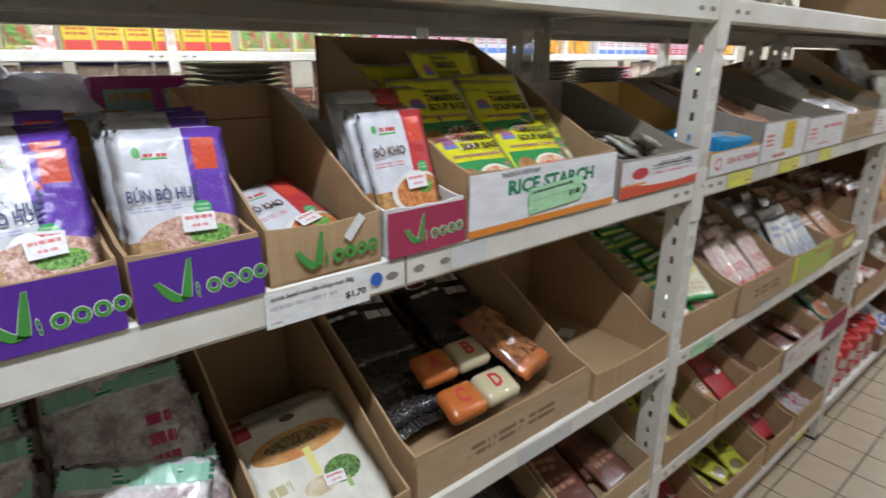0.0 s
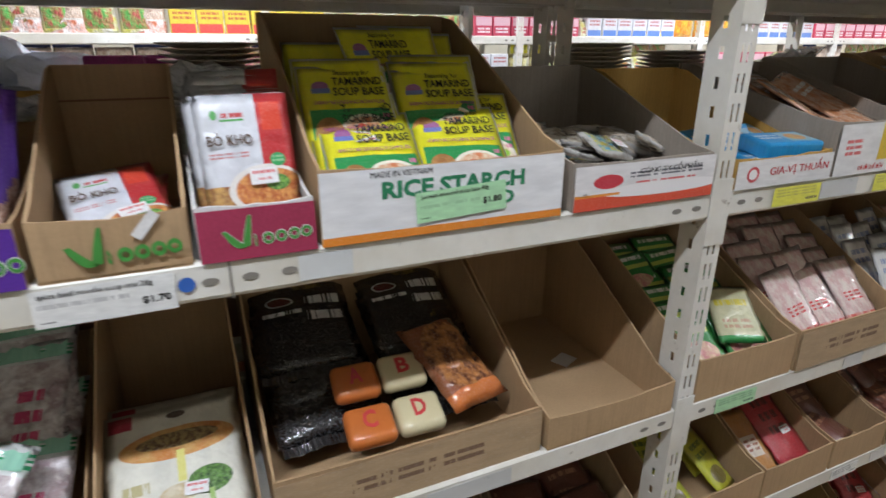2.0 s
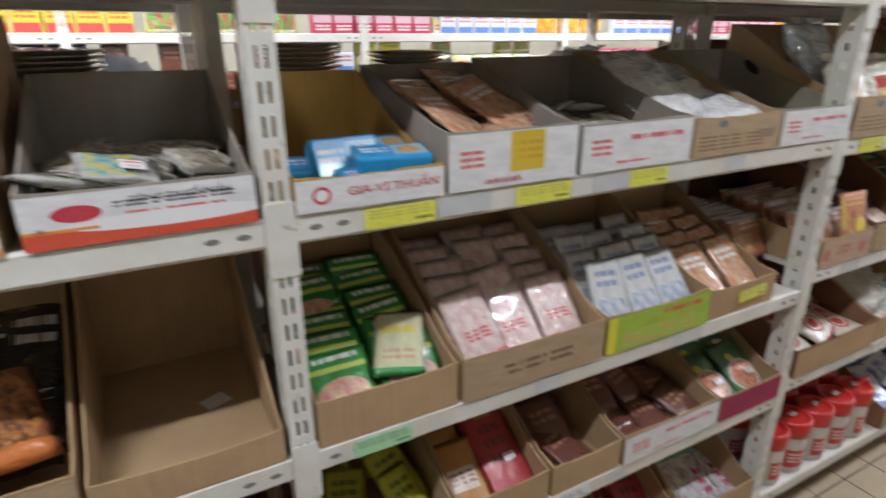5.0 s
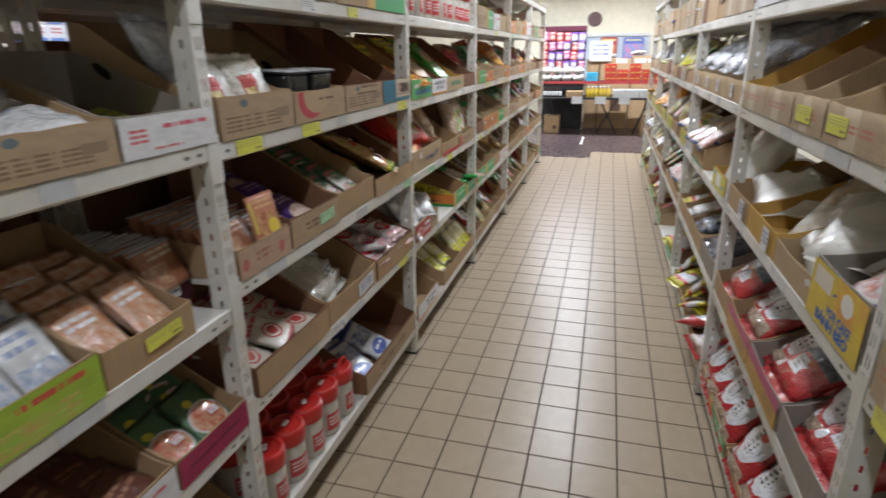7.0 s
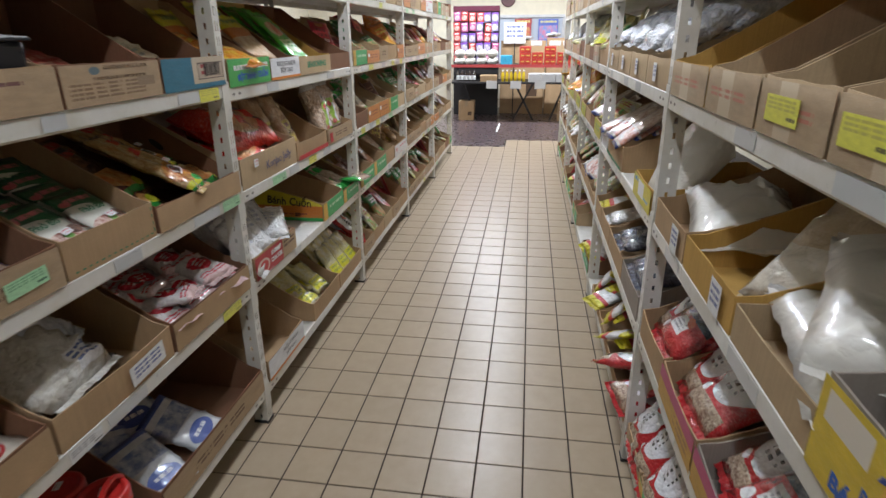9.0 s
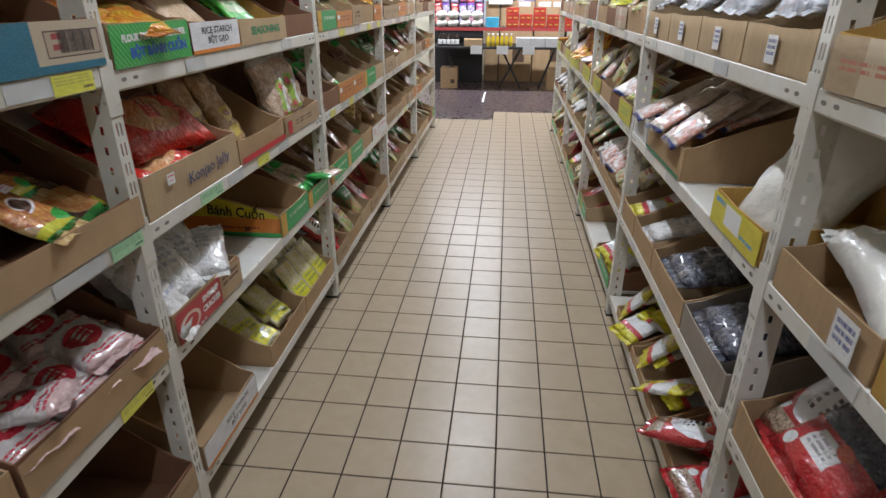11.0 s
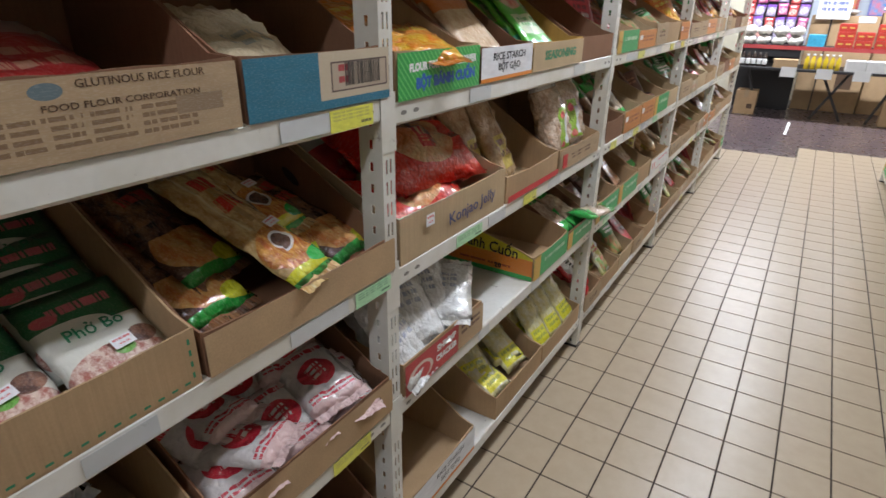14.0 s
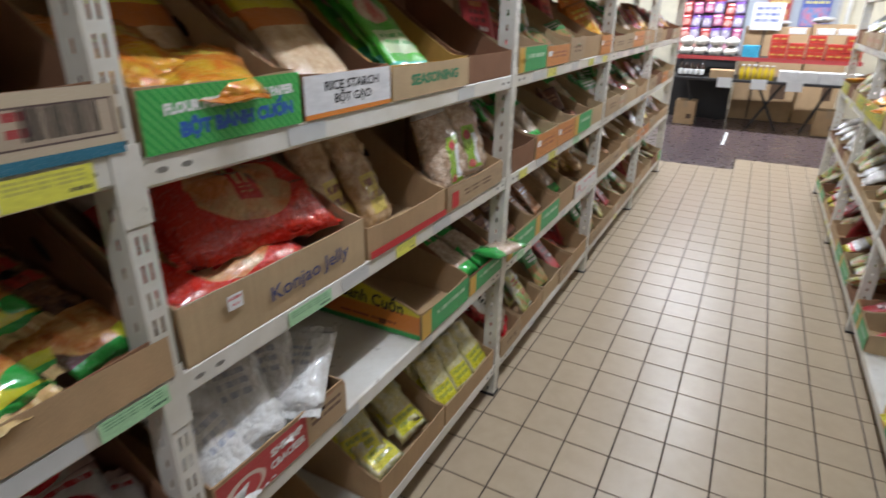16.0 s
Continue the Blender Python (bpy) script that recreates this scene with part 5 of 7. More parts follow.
for i, (ch, mat) in enumerate((("A", ORG), ("B", CRM), ("C", ORG), ("D", CRM))):
    blk = thing("soup_block", "wrapped hotpot base block marked with a letter", "block", "soup blocks", me=mesh_of(box_bm(-0.042, 0.042, -0.036, 0.036, -0.016, 0.016, 0.012), "block", mat, smooth=True))
    blk.matrix_basis = c.matrix_basis @ pose(-0.06 + 0.088 * (i % 2), 0.075 + 0.086 * (1 - i // 2), 0.085 + 0.034 * (1 - i // 2), 22, 0, -2)
    lettering(ch, RED_INK, 0.045, blk, pose(0, 0.004, 0.0165), 0.024, 0.0015)
TRAY = printed("sauce_tray", (0.3, 0.1, 0.04), [("oval_food", 0.5, 0.5, 0.42, 0.42, (0.12, 0.04, 0.02), (0.5, 0.2, 0.06), 7), ("rect", 0, 0, 1, 0.16, (0.6, 0.17, 0.04))], 0.15, 1.0, 0.6)
trays = thing("sauce_tray", "clear wrapped orange and brown sauce tray", "tray", me=pillow_mesh(0.13, 0.2, 0.05, TRAY, 1))
trays.matrix_basis = c.matrix_basis @ pose(0.125, 0.15, 0.125, 24, 4, 16)
c = carton("L", L2, -0.36, -0.06, 0.07, 0.3, CARD, "nothing but a paper scrap", d=0.46, power=1.0, colour="empty brown")
sc = thing("paper_scrap", "small white paper scrap in an empty carton", "paper", me=sheet_mesh(0.05, 0.04, CARD_WHITE))
sc.matrix_basis = c.matrix_basis @ pose(0.06, 0.24, 0.0055, 0, 0, 25)

# first bay, lower levels
c = carton("L", L1, -1.45, -0.85, 0.09, 0.3, CARD, "amber spice packets")
fill(c, "amber", "heap", 4, 3, 20, 0.04, 0.07, 0.01)
c = carton("L", L1, -0.8, -0.4, 0.09, 0.3, CARD, "dark foil packets", d=0.44)
fill(c, "black", "heap", 2, 3, 18, 0.03, 0.07, 0.015)
c = carton("L", L1, -0.39, -0.06, 0.08, 0.3, CARD_PALE, "dark sauce packets", d=0.44)
fill(c, "brownp", "heap", 2, 4, 18, 0.03, 0.06, 0.012)
for x0, x1, key in ((-1.45, -0.95, "amber"), (-0.93, -0.5, "yelg"), (-0.48, -0.07, "redp")):
    fill(carton("L", L0, x0, x1, 0.1, 0.36, CARD, "dry goods packets"), key, "heap", 3, 3, 20, 0.04, 0.07, 0.012)

# second bay, upper level
GIA = printed("white_spice_front", (0.73, 0.72, 0.71), [("disc", 0.16, 0.5, 0.06, 0.28, (0.55, 0.06, 0.07)), ("disc", 0.16, 0.5, 0.04, 0.18, (0.73, 0.72, 0.71))], 0.55, 0.1, 0)
c = carton("L", L3, -0.008, 0.255, 0.056, 0.19, CARD_GOLD, "small blue seasoning boxes", d=0.42, power=1.4, colour="white fronted ochre")
front_print(c, GIA, "white front with red words")
words_on(c, "GIA-VỊ THUẦN", RED_INK, 0.02, 0.14, 0.5, 0.16)
for i, (x, y, z, a, b) in enumerate(((0.0, 0.13, 0.05, 55, 5), (0.03, 0.06, 0.024, 8, 4), (-0.06, 0.16, 0.03, 10, -12), (0.07, 0.14, 0.055, 20, 20), (0.06, 0.06, 0.058, 6, -10), (0.02, 0.2, 0.04, 30, 14))):
    packet("bluebox", c.matrix_basis @ pose(x, y, z, a, 0, b))
sheet("yellow_leaf", 0.09, 0.06, YELLOW_TAG, c, pose(-0.07, 0.14, 0.012, 20, 0, 5), "yellow paper leaf inside")
c = carton("L", L3, 0.257, 0.547, 0.105, 0.2, CARD_GREY, "clear wrapped brown snacks", d=0.42, colour="white printed")
front_print(c, WHITE_RED_Y, "white front with red marks and yellow tape")
words_on(c, "CƠ SỞ CHẾ BIẾN", RED_INK, 0.012, -0.1, 0.12, 0.08)
fill(c, "orange", "heap", 2, 4, 12, 0.06, 0.06, 0.014, 1.5, z0=0.05)
c = carton("L", L3, 0.552, 0.868, 0.098, 0.21, CARD_GREY, "clear bags of pale sweets", d=0.42, colour="white printed")
front_print(c, WHITE_RED, "white front with red marks")
fill(c, "silver", "heap", 3, 4, 12, 0.08, 0.06, 0.014, 2, z0=0.02)
c = carton("L", L3, 0.87, 1.182, 0.09, 0.22, CARD, "white wrapped rolls", d=0.42)
front_print(c, BROWN_TEXT, "brown front with dark print")
fill(c, "whitebag", "heap", 2, 2, 20, 0.06, 0.09, 0.02, 1.5, z0=0.02)
c = carton("L", L3, 1.184, 1.485, 0.09, 0.22, CARD_GREY, "yellow topped packets", d=0.42, colour="white printed")
front_print(c, WHITE_RED, "white front with red marks")
fill(c, "yelg", "heap", 2, 2, 16, 0.05, 0.07, 0.012, 1.5)
for x in (0.17, 0.47, 0.75):
    shelf_tag("L", x, L3, YELLOW_TAG, 0.13 if x < 0.5 else 0.11, 0.036)

# second bay, second level
c = carton("L", L2, -0.005, 0.288, 0.098, 0.29, CARD, "green flour sachets", d=0.44, power=0.95)
fill(c, "greenf", "lean", 2, 6, 34, 0.02, 0.05, 0.02, 1.8, z0=0.02)
packet("yelf", c.matrix_basis @ pose(0.06, 0.1, 0.115, 30, 0, -24))
c = carton("L", L2, 0.292, 0.672, 0.1, 0.3, CARD, "clear sachets of white powder", d=0.44, power=0.95)
front_print(c, BARS_BROWN, "small dark print")
fill(c, "pinkn", "lean", 3, 5, 46, 0.006, 0.05, 0.018, 2.0, z0=0.01)
c = carton("L", L2, 0.676, 1.032, 0.1, 0.27, CARD, "pale blue printed sachets", d=0.44, colour="green and yellow fronted")
front_print(c, GREENYEL, "green and yellow printed front")
fill(c, "bluew", "lean", 3, 4, 54, 0.01, 0.06, 0.012, 2.2, z0=0.01)
c = carton("L", L2, 1.035, 1.31, 0.088, 0.26, CARD, "orange dried spice sachets", d=0.42)
sheet("price_note", 0.11, 0.034, YELLOW_TAG, c, on_front(0.03, -0.0075, 0.05, 3), "yellow price note")
fill(c, "orange", "lean", 2, 4, 36, 0.02, 0.05, 0.02, 2.5, z0=0.01)
c = carton("L", L2, 1.32, 1.5, 0.1, 0.13, CARD_MAROON, "brown noodle sachets on edge", d=0.3, y=0.16)
sheet("label", 0.07, 0.055, WHITE_NOTE, c, on_front(0.0, -0.0078, 0.055), "white label with dark print")
fill(c, "sachetb", "lean", 1, 12, 66, -0.02, 0.025, 0.0, 1.2, z0=0.05)
shelf_tag("L", 0.12, L2, GREEN_TAG, 0.12, 0.036)

# second bay, lower levels
c = carton("L", L1, 0.0, 0.29, 0.09, 0.3, CARD, "yellow green packets", d=0.44)
fill(c, "yelg", "heap", 2, 4, 22, 0.04, 0.06, 0.014)
c = carton("L", L1, 0.29, 0.545, 0.09, 0.3, CARD, "amber and red foil packets", d=0.44)
fill(c, "redp", "lean", 1, 3, 34, 0.02, 0.06, 0.014, 1.2, x_off=0.055)
fill(c, "amber", "lean", 1, 4, 34, 0.03, 0.05, 0.01, 1.2, x_off=-0.06)
c = carton("L", L1, 0.55, 0.78, 0.09, 0.28, CARD, "dark sauce packets", d=0.44)
fill(c, "brownp", "heap", 1, 3, 20, 0.05, 0.06, 0.012)
c = carton("L", L1, 0.784, 1.16, 0.09, 0.26, CARD, "dark red spice packets", d=0.44, colour="white fronted")
front_print(c, WHITE_RED, "white front with small print")
fill(c, "brownp", "heap", 3, 4, 20, 0.03, 0.06, 0.012)
c = carton("L", L1, 1.164, 1.45, 0.085, 0.28, CARD, "soup packets with pictures", d=0.42, colour="magenta fronted")
front_print(c, CARD_PINK, "magenta printed front")
words_on(c, "======  =====", DARK, 0.016, 0, 0.5, 0.2)
fill(c, "crab", "lean", 2, 3, 32, 0.02, 0.06, 0.02, 1.5)
for x0, x1, key in ((0.02, 0.4, "redp"), (0.42, 0.82, "yelg"), (0.84, 1.1, "redp"), (1.12, 1.44, "zip")):
    fill(carton("L", L0, x0, x1, 0.11, 0.36, CARD, "dry goods packets"), key, "heap", 3 if x1 - x0 > 0.3 else 2, 3, 22, 0.04, 0.07, 0.014)

# third bay, upper level
L0, L1, L2, L3, L4 = MID_BAY[:5]
c = carton("L", L3, 1.502, 1.868, 0.11, 0.3, CARD, "clear bags of pale wafers", d=0.42, power=1.3)
front_print(c, BROWN_TEXT, "brown front with dark print")
for x, a in ((-0.08, 62), (0.09, 60)):
    packet("bread", c.matrix_basis @ pose(x, 0.085, 0.125, a, 0, random.uniform(-6, 6)))
packet("foilclear", c.matrix_basis @ pose(-0.05, 0.2, 0.17, 60, 0, 10))
c = carton("L", L3, 1.872, 2.24, 0.1, 0.3, CARD, "two black plastic trays", d=0.42, power=1.3)
front_print(c, SWOOSH, "brown front with red curved mark")
TRAY_BLACK = plain("black_plastic", (0.012, 0.012, 0.014), 0.3)
for x in (-0.085, 0.085):
    tr = thing("food_tray", "stack of black plastic trays in clear wrap", "tray", "black trays")
    part("tray_body", box_bm(-0.075, 0.075, -0.05, 0.05, 0.0, 0.15, 0.012), TRAY_BLACK, tr)
    part("rim", box_bm(-0.083, 0.083, -0.058, 0.058, 0.15, 0.156, 0.002), TRAY_BLACK, tr)
    part("cover", box_bm(-0.08, 0.08, -0.055, 0.055, 0.1565, 0.159, 0.001), FILM_THICK, tr, "milky plastic cover")
    tr.matrix_basis = c.matrix_basis @ pose(x, 0.09, 0.005, 4, 0, 0)
# body darker than the printed front: inside shade put into the board colour
c = carton("L", L3, 2.243, 2.615, 0.1, 0.33, CARD_RED_SHADED, "a red bag of flour", d=0.44, power=1.0, lip=0.1, colour="brown printed")
front_print(c, BROWN_TEXT, "brown front with dark print")
words_on(c, "GLUTINOUS RICE FLOUR", BROWN_INK, 0.014, 0.12, 0.86, 0.17)
words_on(c, "FOOD FLOUR CORPORATION", BROWN_INK, 0.011, 0.05, 0.62, 0.2)
packet("redbag", c.matrix_basis @ pose(-0.02, 0.2, 0.085, 22, 0, 14))
c = carton("L", L3, 2.62, 2.975, 0.1, 0.33, CARD_RED_SHADED, "a kraft paper bag", d=0.44, power=1.1, lip=0.1, colour="teal and brown")
front_print(c, TEAL, "teal front with brown barcode panel")
bm = bmesh.new()
for i in range(34):
    x = -0.028 + i * 0.0029
    add_box(bm, x, x + random.choice((0.0008, 0.0014, 0.002)), -0.0001, 0.0, -0.02, 0.02)
o = part("barcode", bm, DARK, c, "dark printed barcode")
o.matrix_local = pose(0.075, -0.0066, 0.056)
o["kind"] = "stuff"
packet("paperbag", c.matrix_basis @ pose(-0.02, 0.17, 0.09, 30, 4, 6))
for x in (1.62, 1.97, 2.86):
    shelf_tag("L", x, L3, YELLOW_TAG, 0.12, 0.04)

# third bay, second level
c = carton("L", L2, 1.5, 1.775, 0.09, 0.12, CARD, "brown noodle sachets and upright card", d=0.4)
front_print(c, printed("peach_front", (0.5, 0.33, 0.22), [("disc", 0.1, 0.45, 0.06, 0.22, (0.45, 0.12, 0.1)), ("disc", 0.8, 0.45, 0.06, 0.22, (0.45, 0.12, 0.1)), ("bars", 0.3, 0.3, 0.6, 0.7, 2, (0.35, 0.12, 0.08))], 0.7, 0, 0), "peach print with round marks")
fill(c, "sachetb", "lean", 2, 7, 60, 0.02, 0.045, 0.002, 1.5, z0=0.02)
packet("card", c.matrix_basis @ pose(0.055, 0.025, 0.125, 76, 0, -4))
c = carton("L", L2, 1.78, 2.128, 0.1, 0.31, CARD_RED_SHADED, "purple noodle packets", d=0.44, power=1.0, colour="brown")
front_print(c, BARS_BROWN, "small dark print")
sheet("price_note", 0.11, 0.038, GREEN_TAG, c, on_front(0.07, -0.0085, 0.05, 3), "green price note")
fill(c, "purple", "lean", 2, 5, 26, 0.05, 0.06, 0.02, 1.5)
c = carton("L", L2, 2.133, 2.478, 0.1, 0.31, CARD, "green noodle soup packets", d=0.44, power=1.0)
dash = mesh_of(box_bm(-0.005, 0.005, -0.0003, 0.0, -0.002, 0.002), "dash", GREEN_INK)
for i in range(14):
    part("dash", dash, GREEN_INK, c, "green printed dash").matrix_local = pose(-0.145 + i * 0.022, -0.0066, 0.016)
for i in range(4):
    part("dash", dash, GREEN_INK, c, "green printed dash").matrix_local = pose(0.154, -0.0066, 0.025 + i * 0.02, 0, 90, 0)
fill(c, "pho", "lean", 2, 4, 30, 0.012, 0.07, 0.026, 1.5, True, 0.02)
# brown carton; shade of its inner walls is painted as darker board
c = carton("L", L2, 2.483, 2.98, 0.082, 0.3, CARD_RED_SHADED, "long bags of tofu sticks", d=0.44, power=1.0, colour="brown")
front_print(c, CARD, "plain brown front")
for x, y, z, a, b in ((-0.15, 0.24, 0.1, 20, 4), (-0.02, 0.16, 0.16, 28, 14), (0.1, 0.26, 0.13, 24, 10), (0.18, 0.22, 0.1, 20, 8), (-0.12, 0.3, 0.16, 26, 10), (0.05, 0.3, 0.19, 24, 16)):
    packet("tofud" if x < -0.1 or x > 0.15 else "tofu", c.matrix_basis @ pose(x, y, z, a, 0, b))
shelf_tag("L", 2.9, L2, GREEN_TAG, 0.12, 0.036)

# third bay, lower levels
# dark walls behind a brown front: the inside shade is in their colour
c = carton("L", L1, 1.51, 1.98, 0.1, 0.32, CARD_RED_SHADED, "red and cream flour packets", d=0.44, power=1.0, colour="brown")
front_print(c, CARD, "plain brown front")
fill(c, "vif", "heap", 3, 4, 14, 0.03, 0.075, 0.012, 1.2, z0=0.03)
c = carton("L", L1, 1.99, 2.45, 0.1, 0.32, CARD, "a clear bag of dried noodles", d=0.44, power=1.0)
sheet("hand_note", 0.15, 0.06, WHITE_NOTE, c, on_front(0.1, -0.0085, 0.05, 4), "white note with marker writing")
packet("clearnood", c.matrix_basis @ pose(-0.06, 0.21, 0.12, 20, 6, 14))
packet("foilclear", c.matrix_basis @ pose(-0.02, 0.28, 0.2, 34, -6, 30))
c = carton("L", L1, 2.455, 2.955, 0.1, 0.33, CARD_RED_SHADED, "clear bags of white crystals", d=0.44, power=1.0, colour="brown")
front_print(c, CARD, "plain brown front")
fill(c, "msg", "heap", 3, 4, 10, 0.02, 0.085, 0.01, 1.4, z0=0.03)
fill(c, "msg", "heap", 2, 2, 12, 0.03, 0.12, 0.02, 1.6, z0=0.075)
shelf_tag("L", 2.8, L1, YELLOW_TAG, 0.13, 0.036)
RED_LID = plain("red_plastic_lid", (0.55, 0.025, 0.02), 0.35, coat=0.3)
JAR_BODY = printed("jar_body", (0.62, 0.58, 0.5), [], 0.25, 0.5, 0)
JAR_LABEL = printed("jar_label", (0.55, 0.04, 0.04), [("bars", 0.1, 0.2, 0.9, 0.8, 3, (0.66, 0.6, 0.58))], 0.4, 0.2, 0)


def lathe(profile, seg=20):
    bm = bmesh.new()
    rings = []
    for r, z in profile:
        rings.append([bm.verts.new((r * math.cos(2 * math.pi * i / seg), r * math.sin(2 * math.pi * i / seg), z)) for i in range(seg)])
    for a, b in zip(rings, rings[1:]):
        for i in range(seg):
            bm.faces.new((a[i], a[(i + 1) % seg], b[(i + 1) % seg], b[i])).smooth = True
    bm.faces.new(rings[0])
    bm.faces.new(rings[-1])
    return bm


jar_me = mesh_of(lathe([(0.058, 0), (0.063, 0.006), (0.063, 0.13), (0.055, 0.155), (0.055, 0.165)]), "jar", JAR_BODY)
lid_me = mesh_of(lathe([(0.066, 0.155), (0.068, 0.16), (0.068, 0.205), (0.064, 0.215), (0.052, 0.218), (0.048, 0.207)]), "lid", RED_LID)
ring = bmesh.new()
bm = ring
for s0 in range(12):
    a0, a1 = math.pi * s0 / 12, math.pi * (s0 + 1) / 12
    p = [(0.062 * math.cos(a), -0.03 + 0.0 * a, 0.205 + 0.05 * math.sin(a)) for a in (a0, a1)]
    q = [(x * 0.82, y, 0.205 + (z - 0.205) * 0.78) for x, y, z in p]
    vs = [bm.verts.new(v) for v in (p[0], p[1], q[1], q[0])] + [bm.verts.new((v[0], v[1] + 0.012, v[2])) for v in (p[0], p[1], q[1], q[0])]
    for f in ((0, 1, 2, 3), (7, 6, 5, 4), (0, 4, 5, 1), (2, 6, 7, 3)):
        bm.faces.new([vs[i] for i in f])
bmesh.ops.remove_doubles(ring, verts=ring.verts[:], dist=0.0003)
ring_me = mesh_of(ring, "lid_handle", RED_LID)


def jar(x, y, z, spin, handle=False, body=JAR_BODY):
    j = thing("storage_jar", "round plastic jar with red screw lid on the shelf", "jar", "red lidded jars")
    b = part("jar_body", jar_me, body, j)
    part("lid", lid_me, RED_LID, j, "red ribbed plastic lid")
    if handle:
        part("lid_handle", ring_me, RED_LID, j, "red carry handle")
    bm = bmesh.new()
    uv = bm.loops.layers.uv.new("uv")
    prev = None
    for i in range(9):
        a = -math.pi / 2 + (i / 8 - 0.5) * 1.5
        cur = [bm.verts.new((0.0645 * math.cos(a), 0.0645 * math.sin(a), zz)) for zz in (0.03, 0.105)]
        if prev:
            f = bm.faces.new((prev[0], cur[0], cur[1], prev[1]))
            for l, w in zip(f.loops, ((i - 1, 0), (i, 0), (i, 1), (i - 1, 1))):
                l[uv].uv = (w[0] / 8, w[1])
        prev = cur
    part("label", bm, JAR_LABEL, j, "red paper label")
    sheet("price_sticker", 0.034, 0.018, STICKER, j, pose(0.0, 0.0, 0.2182, 0, 0, 20), "white price sticker")
    j.matrix_basis = pose(x, y, z, 0, 0, spin)


for i in range(5):
    jar(1.6 + i * 0.135, 0.075, L0 - 0.004, random.uniform(-20, 20), i == 4)
for i in range(5):
    jar(1.6 + i * 0.135, 0.215, L0 - 0.004, random.uniform(-20, 20))
c = carton("L", L0, 2.26, 2.95, 0.1, 0.36, CARD_RED_SHADED, "blue and white flour packets", d=0.44, power=1.0, colour="brown")
front_print(c, BARS_BROWN, "small red print")
fill(c, "blue", "heap", 2, 4, 16, 0.02, 0.07, 0.015, 1.6, width=0.42, x_off=-0.12)

# fourth bay
L0, L1, L2, L3, L4 = LEVELS[:5]
c = carton("L", L3, 2.997, 3.342, 0.1, 0.31, CARD, "orange cracker bags", d=0.44, power=1.2, lip=0.1, colour="green striped")
front_print(c, GREEN_STRIPE, "bright green diagonally striped front")
words_on(c, "FLOUR FOR WET RICE PAPER", WHITE_INK, 0.022, 0.03, 0.66, 0.28, 1, 0.0012)
words_on(c, "BỘT BÁNH CUỐN", BLUE_INK, 0.03, 0.06, 0.32, 0.25, 1, 0.0018)
packet("orangebag", c.matrix_basis @ pose(-0.06, 0.16, 0.13, 26, 0, 10))
packet("orangebag", c.matrix_basis @ pose(0.02, 0.1, 0.1, 14, 0, -30))
packet("noodleyel", c.matrix_basis @ pose(0.06, 0.26, 0.14, 50, 0, 5))
c = carton("L", L3, 3.346, 3.657, 0.09, 0.33, CARD_RED_SHADED, "flat brown noodle packets", d=0.44, power=1.1, lip=0.1, colour="white fronted")
front_print(c, RICE_FRONT, "white front with orange band")
words_on(c, "RICE STARCH", BLACK_INK, 0.026, 0.02, 0.68, 0.19, 0, 0.0005)
words_on(c, "BỘT GẠO", BLACK_INK, 0.026, 0.02, 0.38, 0.13, 0, 0.0005)
fill(c, "noodleyel", "lean", 1, 3, 42, 0.04, 0.06, 0.02, 1.2, z0=0.02)
c = carton("L", L3, 3.66, 4.085, 0.085, 0.33, CARD_GOLD, "green noodle packets", d=0.44, power=1.1, lip=0.1, colour="pale brown")
front_print(c, CARD_PALE, "plain front with teal word")
words_on(c, "SEASONING", GREEN_INK, 0.036, 0.02, 0.5, 0.26, 0, 0.0015)
fill(c, "greennood", "lean", 1, 3, 42, 0.03, 0.06, 0.016, 1.2, z0=0.02)
c = carton("L", L3, 4.09, 4.44, 0.085, 0.33, CARD_RED_SHADED, "a few orange packets", d=0.44, power=1.1, colour="brown")
packet("orangebag", c.matrix_basis @ pose(0.08, 0.3, 0.1, 40, 0, 10))

c = carton("L", L2, 3.002, 3.535, 0.118, 0.3, CARD_PALE, "large glossy red jelly bags", d=0.44, power=1.1)
words_on(c, "Konjao Jelly", PEN_INK, 0.046, 0.12, 0.5, 0.25, 2, 0.0004, "handwriting")
sheet("price_sticker", 0.035, 0.03, STICKER, c, on_front(-0.15, -0.0078, 0.085), "small white price sticker")
packet("redkon", c.matrix_basis @ pose(0.05, 0.2, 0.175, 4, -24, 84), seed=1)
packet("redkon", c.matrix_basis @ pose(-0.06, 0.17, 0.08, 4, -16, 88), seed=2)
packet("redbag", c.matrix_basis @ pose(-0.05, 0.34, 0.16, 40, 0, 10))
c = carton("L", L2, 3.54, 3.957, 0.085, 0.31, CARD, "two clear bags of dried shrimp", d=0.44, power=1.1)
sheet("red_band", 0.4, 0.02, RED_INK, c, on_front(0, -0.0072, 0.012), "dark red printed band")
packet("maca", c.matrix_basis @ pose(-0.02, 0.16, 0.15, 62, 0, 4))
packet("maca", c.matrix_basis @ pose(-0.13, 0.2, 0.15, 62, 0, 8))
c = carton("L", L2, 3.962, 4.4, 0.08, 0.3, CARD, "tall clear bags of pale flakes", d=0.42, power=1.1)
front_print(c, BARS_BROWN, "small brown print")
sheet("red_square", 0.045, 0.05, RED_INK, c, on_front(-0.17, -0.0085, 0.035), "small red printed square")
packet("chips", c.matrix_basis @ pose(-0.09, 0.1, 0.17, 72, 0, 6))
packet("chips", c.matrix_basis @ pose(0.12, 0.13, 0.17, 70, 0, -8))
shelf_tag("L", 3.32, L2, GREEN_TAG, 0.14, 0.034)
